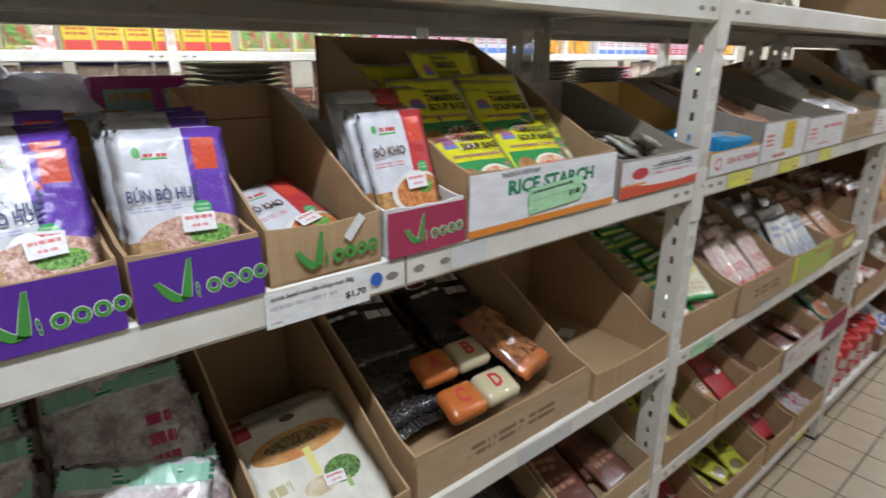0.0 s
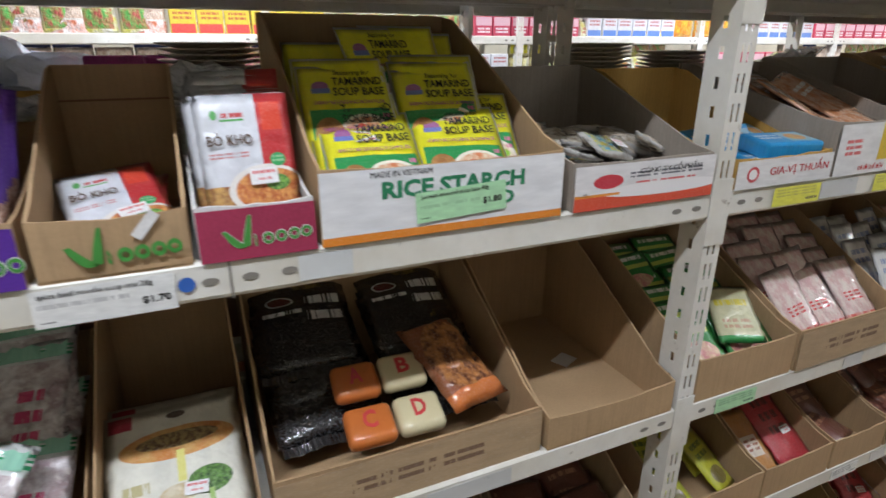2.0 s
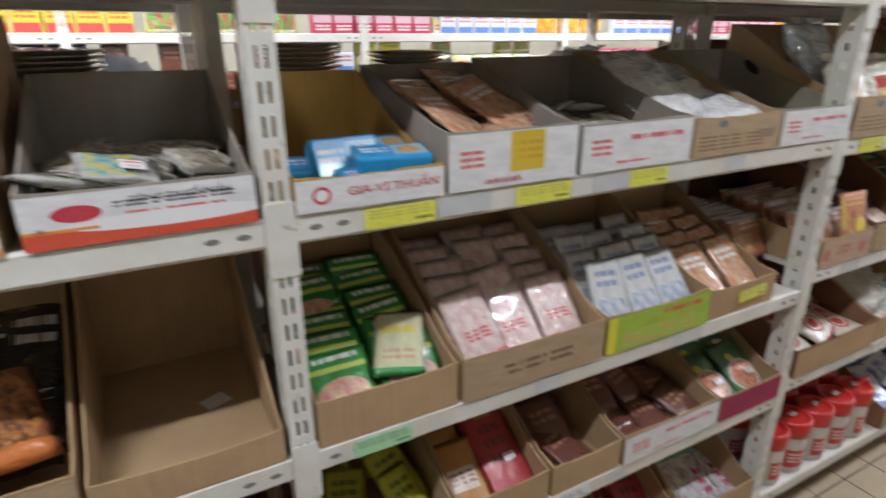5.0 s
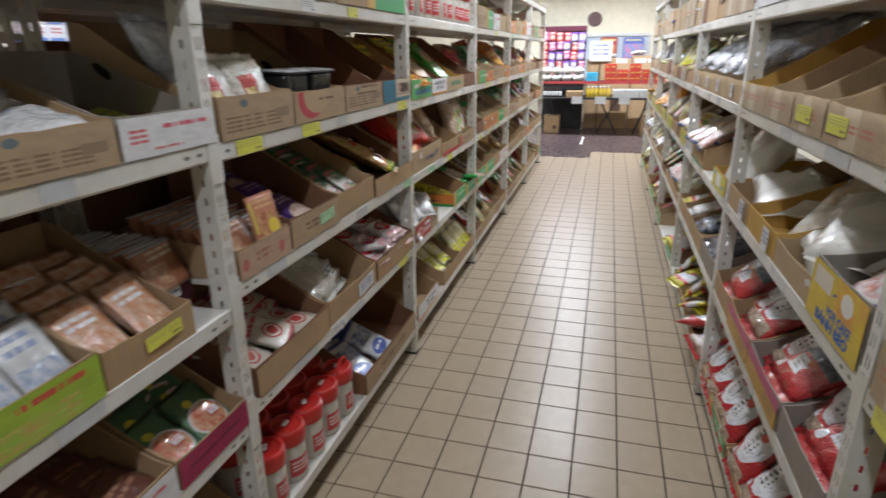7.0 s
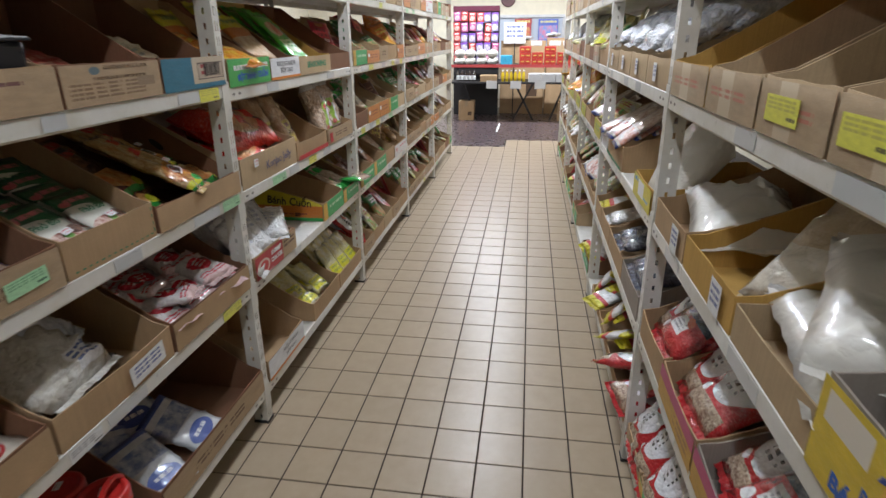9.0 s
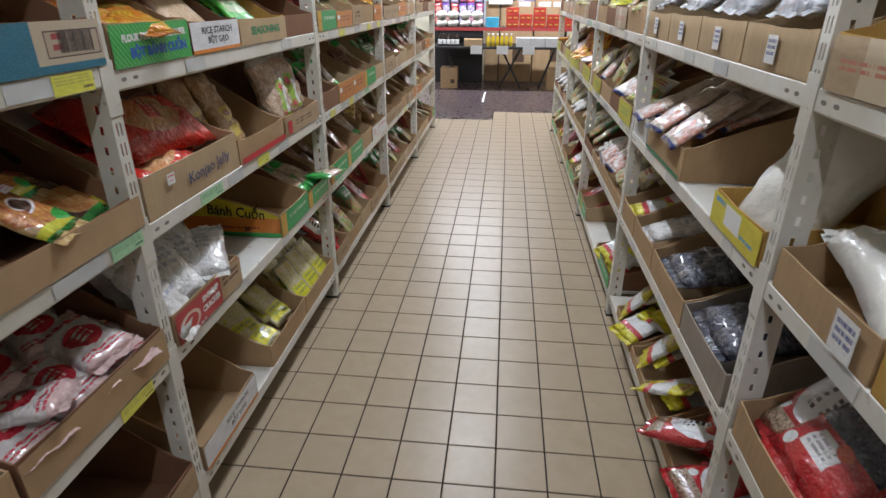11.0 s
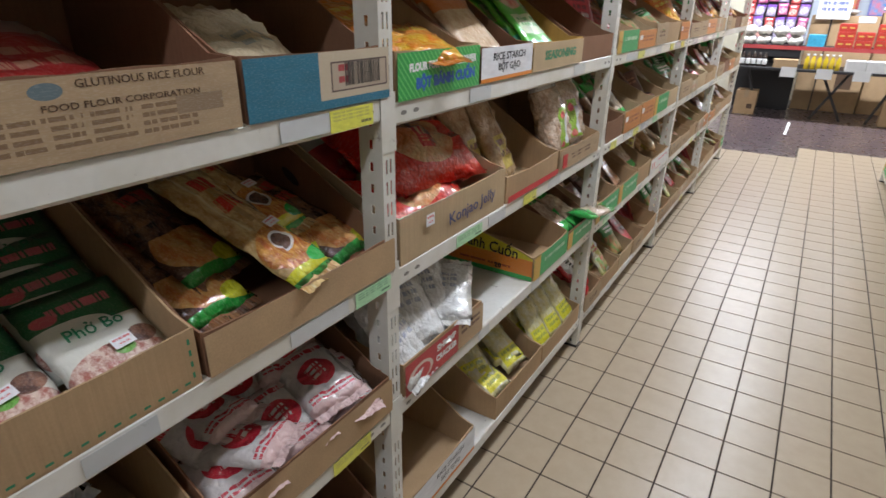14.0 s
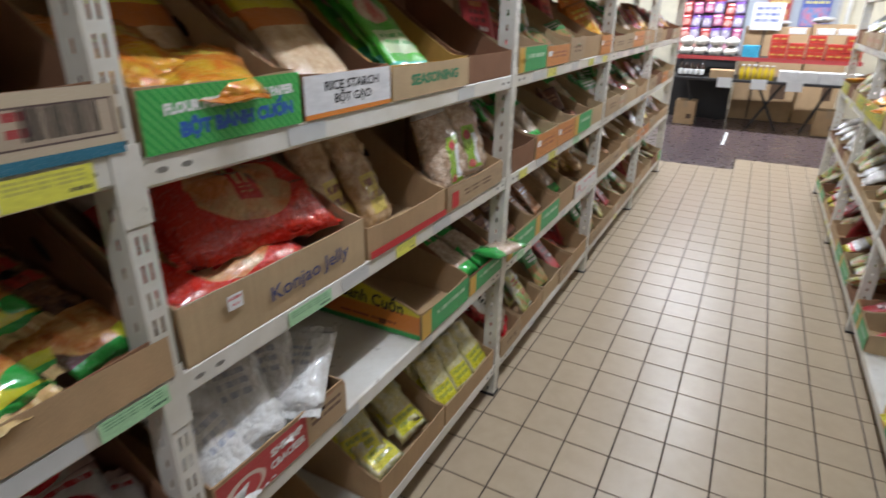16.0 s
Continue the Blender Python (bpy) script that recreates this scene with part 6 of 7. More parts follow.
shelf_tag("L", 3.72, L2, YELLOW_TAG, 0.1, 0.034)

c = carton("L", L1, 3.005, 3.42, 0.1, 0.14, CARD, "clear bags of white crackers", d=0.36, colour="red fronted")
front_print(c, SHRIMP_F, "red front with pale round emblem")
words_on(c, "SHRIMP", WHITE_INK, 0.026, -0.02, 0.7, 0.1, 0, 0.001)
words_on(c, "CRACKER", WHITE_INK, 0.026, -0.02, 0.38, 0.11, 0, 0.001)
for x, y, z, a, b in ((-0.13, 0.08, 0.12, 50, 10), (-0.03, 0.12, 0.16, 40, -20), (0.08, 0.14, 0.15, 36, -34), (0.04, 0.24, 0.18, 44, -10), (-0.1, 0.24, 0.17, 50, 6), (0.15, 0.1, 0.13, 14, -60)):
    packet("whitebag", c.matrix_basis @ pose(x, y, z, a, 0, b))
c = carton("L", L1, 3.8, 4.14, 0.095, 0.2, CARD, "nothing, standing open", d=0.44, power=0.8, lip=0.0, colour="green and yellow")
front_print(c, GREEN_F, "green printed front")
bm = bmesh.new()
uv = bm.loops.layers.uv.new("uv")
line = side_line(0.44, 0.095, 0.2, 0.8, 0.0)
for (y0, z0), (y1, z1) in zip(line, line[1:]):
    f = bm.faces.new([bm.verts.new(v) for v in ((0, y0, 0.002), (0, y1, 0.002), (0, y1, z1 - 0.004), (0, y0, z0 - 0.004))])
    for l in f.loops:
        l[uv].uv = (1 - l.vert.co.y / 0.44, l.vert.co.z / 0.2)
o = part("side_print", bm, BANH_SIDE, c, "yellow and orange printed side")
o.location = (-c["w"] / 2 - 0.003, 0, 0)
side = pose(-c["w"] / 2 - 0.0042, 0.2, 0.105) @ pose(0, 0, 0, 90, 0, -90)
lettering("Bánh Cuốn", BLACK_INK, 0.06, c, side @ pose(0.02, 0.0, 0, 0, 0, -4), 0.24, 0.001)
lettering("20", BLACK_INK, 0.026, c, side @ pose(0.06, -0.07, 0), 0.03, 0.001)
c = carton("L", L1, 4.143, 4.45, 0.08, 0.3, CARD_RED_SHADED, "brown noodles in green wrappers", d=0.44, power=1.0, colour="green fronted")
front_print(c, GREEN_F, "green printed front")
fill(c, "glass", "lean", 2, 3, 22, 0.02, 0.07, 0.02, 1.4, z0=0.03)
packet("glass", c.matrix_basis @ pose(0.14, 0.0, 0.09, 6, 0, 84))

c = carton("L", L0, 3.005, 3.4, 0.1, 0.3, CARD, "nothing, pushed open", d=0.4, power=1.0, colour="empty white edged")
front_print(c, RICE_FRONT, "white front with orange band")
words_on(c, "RICE STARCH", BLACK_INK, 0.024, 0.1, 0.68, 0.16)
words_on(c, "BỘT GẠO", BLACK_INK, 0.024, 0.1, 0.38, 0.11)
c = carton("L", L0, 3.56, 3.98, 0.1, 0.33, CARD, "pale yellow bags with bright labels", d=0.44)
fill(c, "yelpack", "heap", 2, 3, 26, 0.03, 0.07, 0.03, 1.5, z0=0.02)
c = carton("L", L0, 3.985, 4.43, 0.09, 0.33, CARD, "plump pale yellow bags", d=0.44)
fill(c, "yelpack", "lean", 3, 3, 56, 0.02, 0.08, 0.02, 1.5, z0=0.02)

# the further bays on both sides: seeded runs of cartons, each with its own goods
FRONTS = [None, None, None, BARS_BROWN, BROWN_TEXT, TAPE_F, ORANGE_F, GREEN_F, WHITE_RED]


def run(side, level, xa, xb, keys, hf=(0.08, 0.11), hb=0.31, fronts=FRONTS, wmin=0.24, wmax=0.36, tags=True, z0=0.02):
    x = xa
    while x < xb - 0.12:
        w = min(random.uniform(wmin, wmax), xb - x)
        if xb - x - w < 0.14:
            w = xb - x
        key = random.choice(keys)
        k = KINDS[key]
        mat = random.choice((CARD, CARD, CARD, CARD_PALE, CARD_RED_SHADED))
        c = carton(side, level, x, x + w, random.uniform(*hf), hb * random.uniform(0.8, 1.0), mat, k["name"].replace("_", " ") + "s", d=0.43, power=random.uniform(0.95, 1.3))
        f = random.choice(fronts)
        if f:
            front_print(c, f, "printed carton front")
        cols = min(2, max(1, int(w / (k["w"] * 1.05))))
        if side == "L":
            fill(c, key, random.choice(("lean", "heap")), cols, random.choice((2, 3)), random.uniform(28, 52), random.uniform(0.02, 0.08), 0.07, 0.025, 2.2, False, z0)
        else:
            fill(c, key, random.choice(("lean", "heap")), cols, random.choice((1, 2, 3)), random.uniform(24, 50), random.uniform(0.0, 0.05), 0.08, 0.03, 2.6, False, z0)
        if tags and random.random() < 0.35:
            shelf_tag(side, x + w * 0.5, level, random.choice((YELLOW_TAG, GREEN_TAG, WHITE_TAG, WHITE_TAG)), 0.09, 0.034)
        x += w + 0.004


for i in range(5, 8):
    xa, xb = LEFT_X[i], LEFT_X[i + 1] - 0.06
    run("L", L3, xa, xb, ["redp", "orangebag", "tealbag", "glass", "snackmix"])
    run("L", L2, xa, xb, ["tealbag", "glass", "redp", "brownp"])
    run("L", L1, xa, xb, ["orange", "brownp", "glass", "maca"])
    run("L", L0, xa, xb, ["redp", "tealbag", "snackmix", "redwht"])
for i in range(9):
    jar(3.12 + i * 0.15, 0.08, L4 - 0.004, random.uniform(-30, 30))
for i in range(5, 8):
    run("L", L4, LEFT_X[i], LEFT_X[i + 1] - 0.06, ["redp", "tealbag", "snackmix", "whitered"], (0.1, 0.16), 0.24)
for xa, xb in ((1.5, 2.2), (2.22, 2.94)):
    run("L", L4, xa, xb, ["foilclear", "whitered"], (0.12, 0.2), 0.26)

# right rack: bays beside the walk
R0, R1, R2, R3, R4 = R_LEVELS[:5]


def note(c, x=0.0, w=0.05, h=0.06, mat=WHITE_NOTE):
    sheet("paper_note", w, h, mat, c, on_front(x, -0.0085, c["hf"] * 0.5), "white paper note with dark writing" if mat is WHITE_NOTE else "yellow price note")


for x0, x1, mat, key, yel in ((2.57, 2.93, CARD_GOLD, "snackmix", 0), (2.24, 2.565, CARD_PALE, "redp", 0), (1.96, 2.235, CARD_PALE, "tealbag", -0.03), (1.58, 1.955, CARD_PALE, "orangebag", -0.1)):
    c = carton("R", R3, x0, x1, 0.1, 0.33, mat, KINDS[key]["name"].replace("_", " ") + "s", d=0.44, power=1.1)
    front_print(c, TAPE_F, "taped front with red print")
    if yel:
        note(c, yel, 0.13, 0.045, YELLOW_TAG)
    fill(c, key, "lean", 1, 2, 30, 0.12, 0.08, 0.02, 1.5, z0=0.03)
c = carton("R", R2, 2.57, 2.93, 0.09, 0.23, CARD, "a clear bag of white flour", d=0.44, power=1.2)
note(c, 0.1, 0.07, 0.075)
packet("flour", c.matrix_basis @ pose(0.01, 0.19, 0.09, 8, -4, 78), seed=0)
c = carton("R", R2, 2.18, 2.565, 0.09, 0.24, CARD_GOLD, "bags of pale sugar", d=0.44, power=1.2, colour="ochre")
note(c, 0.1, 0.07, 0.075)
packet("sugar", c.matrix_basis @ pose(0.1, 0.24, 0.15, 40, 0, 24))
c = carton("R", R2, 1.83, 2.175, 0.08, 0.17, CARD_PALE, "two glossy bags of flour", d=0.44, power=1.4)
packet("flour", c.matrix_basis @ pose(0.02, 0.2, 0.16, 12, 4, 62), seed=1)
packet("flour", c.matrix_basis @ pose(0.0, 0.17, 0.07, 4, 0, 78), seed=2)
c = carton("R", R2, 1.5, 1.826, 0.15, 0.24, CARD_GREY, "paper packets and a white note", d=0.44, colour="yellow printed")
front_print(c, YEL_BEO, "yellow front with orange pictures")
words_on(c, "POR CAKE", BLUE_INK, 0.03, 0.12, 0.36, 0.14, 0, 0.001)
words_on(c, "BÁNH BÈO", BLUE_INK, 0.034, 0.02, 0.16, 0.2, 0, 0.0015)
packet("whitered", c.matrix_basis @ pose(0.0, 0.14, 0.15, 20, 0, 30))
packet("paperbag", c.matrix_basis @ pose(-0.04, 0.26, 0.17, 20, 0, 10))
for x0, x1, key, n in ((2.6, 2.93, "redblk", 2), (2.24, 2.595, "redwht", 2), (1.86, 2.235, "redblk", 2), (1.5, 1.855, "redblk", 2)):
    c = carton("R", R1, x0, x1, 0.1, 0.27, CARD if x0 > 1.9 else CARD_GREY, "glossy red rice bags", d=0.44, power=1.0)
    if 1.85 < x0 < 2.3:
        front_print(c, printed("gold_magenta_front", (0.55, 0.3, 0.03), [("rect", 0, 0.6, 1, 1, (0.45, 0.05, 0.14)), ("bars", 0.5, 0.1, 0.9, 0.5, 2, (0.3, 0.14, 0.03))], 0.5, 0.1, 0), "gold and magenta printed front")
    fill(c, key, "lean", 1, 3, 32, 0.02, 0.07, 0.03, 1.5, z0=0.05, x_off=0.06)
    fill(c, key if key != "redblk" else "redwht", "lean", 1, 2, 48, 0.05, 0.09, 0.02, 2.2, z0=0.02, x_off=-0.08)
for x0, x1, key in ((2.66, 2.93, "redwht"), (2.3, 2.655, "redwht"), (1.9, 2.29, "redwht"), (1.5, 1.89, "redblk")):
    c = carton("R", R0, x0, x1, 0.07, 0.3, CARD, "red and white rice bags", d=0.44, colour="green fronted" if 2.2 < x0 < 2.5 else "brown")
    if 2.2 < x0 < 2.5:
        front_print(c, GREEN_F, "bright green front")
    fill(c, key, "lean", 2, 3, 56, 0.0, 0.09, 0.0, 2.4, z0=0.0)

# the right bay behind
for lv, keys in ((R3, ["tealbag", "snackmix"]), (R2, ["flour", "sugar"]), (R1, ["redblk", "yelpack"]), (R0, ["redwht", "redblk"])):
    run("R", lv, 0.02, 1.43, keys, (0.1, 0.13), 0.28, [None, TAPE_F])
shelf_tag("R", 1.28, R2, YELLOW_TAG, 0.17, 0.045)
shelf_tag("R", 0.9, R2, YELLOW_TAG, 0.17, 0.045)

# fourth right bay
x = 2.995
for w, n in ((0.36, "foilclear"), (0.36, "foilclear"), (0.36, "foilclear"), (0.35, "foilclear")):
    c = carton("R", R3, x, x + w, 0.1, 0.24, CARD_PALE, "crinkled clear plastic bags", d=0.44)
    note(c, 0.0)
    fill(c, n, "lean", 1, 3, 30, 0.02, 0.08, 0.03, 1.5, z0=0.08)
    x += w + 0.004
c = carton("R", R2, 3.005, 3.33, 0.09, 0.13, CARD_GOLD, "a plump bag of cream flour", d=0.4, colour="yellow printed")
front_print(c, printed("yellow_blue_front", (0.7, 0.6, 0.04), [("rect", 0.3, 0.25, 0.62, 0.9, W), ("bars", 0.05, 0.6, 0.28, 0.9, 1, (0.1, 0.3, 0.5)), ("bars", 0.64, 0.2, 0.9, 0.4, 1, (0.1, 0.3, 0.5))], 0.5, 0.2, 0), "yellow front with white note")
packet("flour", c.matrix_basis @ pose(0.0, 0.16, 0.17, 60, 0, 8))
c = carton("R", R2, 3.66, 4.16, 0.11, 0.25, CARD, "white and brown noodle packs", d=0.44, power=0.8, colour="green lined brown")
sheet("green_band", 0.48, 0.012, GREEN_INK, c, on_front(0, -0.0072, 0.012), "green printed band")
sheet("green_band", 0.43, 0.012, GREEN_INK, c, pose(-c["w"] / 2 - 0.0022, 0.215, 0.05) @ pose(0, 0, 0, 90, 0, -90), "green printed band")
fill(c, "whitered", "lean", 2, 3, 30, -0.03, 0.08, 0.03, 3.0, z0=0.07)
c = carton("R", R2, 4.18, 4.43, 0.1, 0.22, CARD_WHITE, "noodle packs", d=0.44)
fill(c, "whitered", "lean", 1, 3, 30, -0.03, 0.07, 0.02, 1.3, z0=0.06)
for x0, x1, key in ((3.02, 3.4, "navy"), (3.405, 3.82, "navy"), (3.825, 4.16, "whitebag"), (4.165, 4.43, "yelred")):
    c = carton("R", R1, x0, x1, 0.1, 0.27, CARD if x0 > 3.3 else CARD_GREY, KINDS[key]["name"].replace("_", " ") + "s", d=0.44, power=0.95)
    fill(c, key, "lean", 1, 2, 14, 0.02, 0.1, 0.03, 1.3, z0=0.05)
for x0, x1, key in ((3.0, 3.42, "redwht"), (3.44, 3.9, "yelred"), (3.92, 4.25, "yelred")):
    c = carton("R", R0, x0, x1, 0.05, 0.26, CARD, KINDS[key]["name"].replace("_", " ") + "s", d=0.44)
    fill(c, key, "heap", 2, 3, 26, -0.02, 0.09, 0.035, 2.4, z0=0.02)
for i in range(5, 8):
    xa, xb = LEFT_X[i], LEFT_X[i + 1] - 0.06
    run("R", R3, xa, xb, ["snackmix", "yelpack", "foilclear", "tealbag"], (0.09, 0.12), 0.28, [None, None, TAPE_F], 0.28, 0.4, z0=0.05)
    run("R", R2, xa, xb, ["whitered", "snackmix", "orangebag"], (0.08, 0.11), 0.26, [None, YELLOW_F := printed("yellow_front", (0.6, 0.55, 0.05), [("bars", 0.2, 0.3, 0.8, 0.7, 2, (0.2, 0.35, 0.1))], 0.5, 0.2, 0)], 0.28, 0.4, z0=0.05)
    run("R", R1, xa, xb, ["snackmix", "whitered", "tealbag", "whitebag"], (0.05, 0.08), 0.22, [None], 0.28, 0.4, z0=0.04)
    if i > 5:
        run("R", R0, xa, xb, ["snackmix", "redp", "yelred"], (0.06, 0.09), 0.24, [None, GREEN_F], 0.28, 0.4)
run("R", R0, 4.5, 4.95, ["yelred"], (0.08, 0.1), 0.24, [None, GREEN_F], 0.25, 0.4)
run("R", R0, 5.5, 5.93, ["redp"], (0.08, 0.1), 0.24, [GREEN_F], 0.25, 0.4)
for i in range(4, 8):
    run("R", R4, LEFT_X[i], LEFT_X[i + 1] - 0.06, ["foilclear", "whitered", "yelpack"], (0.14, 0.2), 0.26, [None, TAPE_F], 0.25, 0.38, z0=0.06)
run("R", R4, 1.5, 2.93, ["foilclear"], (0.14, 0.2), 0.22)

# ---- goods on the racks behind ----
PLATE = plain("ceramic_plate", (0.6, 0.54, 0.46), 0.3, coat=0.3)


def plates(x, y, z, n, r=0.108):
    s = thing("plate_stack", "stack of pale ceramic plates with brown rims", "plates", "plate stacks")
    me = mesh_of(lathe([(r * 0.5, 0), (r * 0.6, 0.003), (r * 0.95, 0.012), (r, 0.016), (r * 0.93, 0.014), (r * 0.55, 0.006)]), "plate", PLATE)
    for i in range(n):
        p = part("plate", me, PLATE, s)
        p.location = (random.uniform(-0.003, 0.003), random.uniform(-0.003, 0.003), i * 0.011)
    s.matrix_basis = pose(x, y, z)


BZ = LEVELS[3]
for x, n in ((-0.34, 23), (0.2, 24), (-0.8, 24), (0.5, 22)):
    plates(x, 0.68, BZ - 0.004, n)
for x0, x1, hb in ((-1.48, -1.0, 0.17), (-0.98, -0.6, 0.16), (-0.55, -0.1, 0.14), (0.0, 0.4, 0.15), (0.42, 0.9, 0.16), (0.92, 1.4, 0.17)):
    c = carton("B", BZ, x0, x1, 0.1, hb, CARD_GOLD if x0 < 0 else CARD, "small wrapped goods", d=0.22)
    fill(c, "foilclear", "heap", 1, 1, 10, 0.02, 0.05, 0.02, 1.5, z0=0.06)
packet("milkbag", pose(-1.28, 0.9, BZ + 0.215, 24, 6, 8), seed=1)
packet("milkbag", pose(-1.12, 0.9, BZ + 0.19, 14, 10, -20), seed=2)
packet("foilclear", pose(-0.75, 0.58, BZ + 0.16, 20, 0, 80), seed=3)
packet("milkbag", pose(-0.22, 0.9, BZ + 0.18, 16, 0, 60), seed=3)
for i, x in enumerate((-0.98, -0.86, -0.74)):
    packet("pinkbox", pose(x, 0.86, BZ + 0.165, 84, 0, 4))
for lv in (0, 1, 2):
    for x0 in (-1.5, 0.0, 1.5, 3.0):
        for j in range(3):
            c = carton("B", LEVELS[lv], x0 + 0.02 + j * 0.47, x0 + 0.47 + j * 0.47, 0.2, 0.28, CARD_RED_SHADED, "stacked packets", d=0.44)
for x0 in (1.5, 3.0):
    for j in range(3):
        c = carton("B", BZ, x0 + 0.02 + j * 0.47, x0 + 0.47 + j * 0.47, 0.18, 0.27, CARD_RED_SHADED, "stacked packets", d=0.44)
T_LV = [0.6, 1.0, 1.36, 1.7, 2.05]
for lv in T_LV:
    x = -1.8
    while x < 5.6:
        key = random.choice(("yelbox", "redbox", "snackmix", "orangebag", "whitered", "whitebox", "yelpack", "brownp"))
        n = random.randint(3, 6)
        for i in range(n):
            k = KINDS[key]
            if x > 5.5:
                break
            packet(key, pose(x, 2.55, lv - 0.003 + k["h"] / 2, 90, 0, random.uniform(-3, 3)))
            if random.random() < 0.7:
                packet(key, pose(x, 2.55, lv - 0.003 + k["h"] * 1.5, 90, 0, random.uniform(-3, 3)))
            x += k["w"] + 0.006
        x += random.uniform(0.01, 0.06)

# ---- far end: trestle table with goods, display stand, window wall ----
BLACKWOOD = plain("black_table", (0.02, 0.018, 0.018), 0.5)
tbl = thing("display_table", "long black trestle table piled with goods", "table")
part("tabletop", box_bm(12.1, 13.0, -2.0, 0.45, 0.70, 0.735, 0.004), BLACKWOOD, tbl)
part("upper_shelf", box_bm(12.35, 13.0, -2.0, 0.45, 1.0, 1.03, 0.004), BLACKWOOD, tbl, "black upper shelf")
for y in (-1.9, 0.35):
    part("upright", box_bm(12.6, 12.64, y - 0.02, y + 0.02, 0.735, 1.0), BLACKWOOD, tbl)
for y, a in ((-0.95, 28), (-0.95, -28), (-1.6, 20), (0.1, -20)):
    o = part("leg", box_bm(-0.018, 0.018, -0.018, 0.018, -0.42, 0.37, 0.003), BLACKWOOD, tbl)
    o.matrix_local = pose(12.4, y, 0.37, a, 0, 0)
for y in (-0.35, -0.8, -1.25):
    part("notice", box_bm(12.085, 12.09, y - 0.1, y + 0.1, 0.62, 0.76), WHITE_NOTE, tbl, "white price notice")
part("edge_strip", box_bm(12.335, 12.345, -2.0, 0.45, 0.985, 1.04), printed("red_white_strip", (0.45, 0.06, 0.06), [], 0.4, 0.1, 0), tbl, "red and white edge strip")


def goods_box(name, label, x, y, z, sx, sy, sz, mat, group):
    g = thing(name, label, "box", group, me=mesh_of(box_bm(-sx / 2, sx / 2, -sy / 2, sy / 2, 0, sz, 0.006), name, mat))
    g.matrix_basis = pose(x, y, z, 0, 0, random.uniform(-3, 3))
    if name == "storage_carton":
        part("packing_tape", box_bm(-sx / 2 - 0.0015, sx / 2, -0.03, 0.03, sz * 0.72, sz + 0.0015), TAPE_F, g, "shiny brown packing tape")
        part("printed_panel", box_bm(-sx / 2 - 0.002, -sx / 2, -sy * 0.35, -sy * 0.1, sz * 0.25, sz * 0.45), BROWN_INK, g, "dark printed panel")
    return g


REDBOX = plain("red_gift_box", (0.55, 0.045, 0.03), 0.4, coat=0.2, var=0.25)
GOLD = plain("gold_print", (0.6, 0.4, 0.08), 0.4)
for j, y in enumerate((-0.95, -1.18, -1.42, -1.66, -1.88)):
    for i in range(2 + (j % 2 == 0)):
        g = goods_box("gift_box", "red gift box with small gold print", 12.6, y, 1.03 + i * 0.11, 0.2, 0.215, 0.108, REDBOX, "red gift boxes")
        for k in (-0.05, 0.05):
            part("gold_mark", box_bm(-0.103, -0.1005, k - 0.03, k + 0.03, 0.045, 0.065), GOLD, g)
for y in (-1.15, -1.5, -1.75):
    goods_box("cracker_tin", "pale pack with red print on the boxes", 12.62, y, 1.37, 0.2, 0.2, 0.08, WHITE_RED, "packs on gift boxes")
TISSUE = printed("tissue_pack", (0.74, 0.7, 0.62), [], 0.2, 0.8, 0.8)
for y in (0.3, 0.1, -0.12, -0.33):
    for i in range(2):
        g = thing("bread_pack", "plump clear pack of pale buns", "pack", "bun packs", me=pillow_mesh(0.22, 0.26, 0.14, TISSUE, i))
        g.matrix_basis = pose(12.6, y, 1.1 + i * 0.13, 0, 10, 90)
goods_box("tin_box", "bright blue printed carton on the shelf", 12.55, -0.6, 1.03, 0.16, 0.22, 0.17, plain("cyan_box", (0.05, 0.4, 0.6), 0.4, var=0.3), "blue cartons")
BOT_Y = plain("yellow_oil", (0.6, 0.42, 0.02), 0.15, coat=0.8)
BOT_D = plain("dark_sauce", (0.025, 0.012, 0.01), 0.15, coat=0.8)
bottle_y = mesh_of(lathe([(0.03, 0), (0.032, 0.005), (0.032, 0.13), (0.014, 0.17), (0.013, 0.19)], 14), "bottle", BOT_Y)
cap_w = mesh_of(lathe([(0.016, 0.188), (0.016, 0.212), (0.012, 0.214)], 12), "cap", WHITE_INK)
for i in range(6):
    b = thing("oil_bottle", "small bottle of yellow oil with white cap", "bottle", "oil bottles")
    part("bottle", bottle_y, BOT_Y, b)
    part("cap", cap_w, WHITE_INK, b, "white cap")
    b.matrix_basis = pose(12.25, -0.55 - i * 0.078, 0.735)
bottle_d = mesh_of(lathe([(0.03, 0), (0.032, 0.005), (0.032, 0.14), (0.014, 0.18), (0.013, 0.2)], 14), "bottle", BOT_D)
for i in range(5):
    b = thing("sauce_bottle", "dark brown sauce bottle with pale label", "bottle", "sauce bottles")
    part("bottle", bottle_d, BOT_D, b)
    part("label", mesh_of(lathe([(0.033, 0.03), (0.0335, 0.04), (0.0335, 0.1), (0.033, 0.11)], 14), "label", WHITE_NOTE), WHITE_NOTE, b, "pale paper label")
    b.matrix_basis = pose(12.25, 0.3 - i * 0.075, 0.735)
for y in (-1.15, -1.4, -1.65, -1.9):
    goods_box("white_carton", "low white printed carton on the table", 12.3, y, 0.735, 0.25, 0.24, 0.15, CARD_WHITE, "white cartons")
for y, s in ((0.15, 0.3), (-1.78, 0.34)):
    goods_box("storage_carton", "brown cardboard carton under the table", 12.45, y, 0.002, 0.32, s, 0.36, CARD, "cartons under the table")
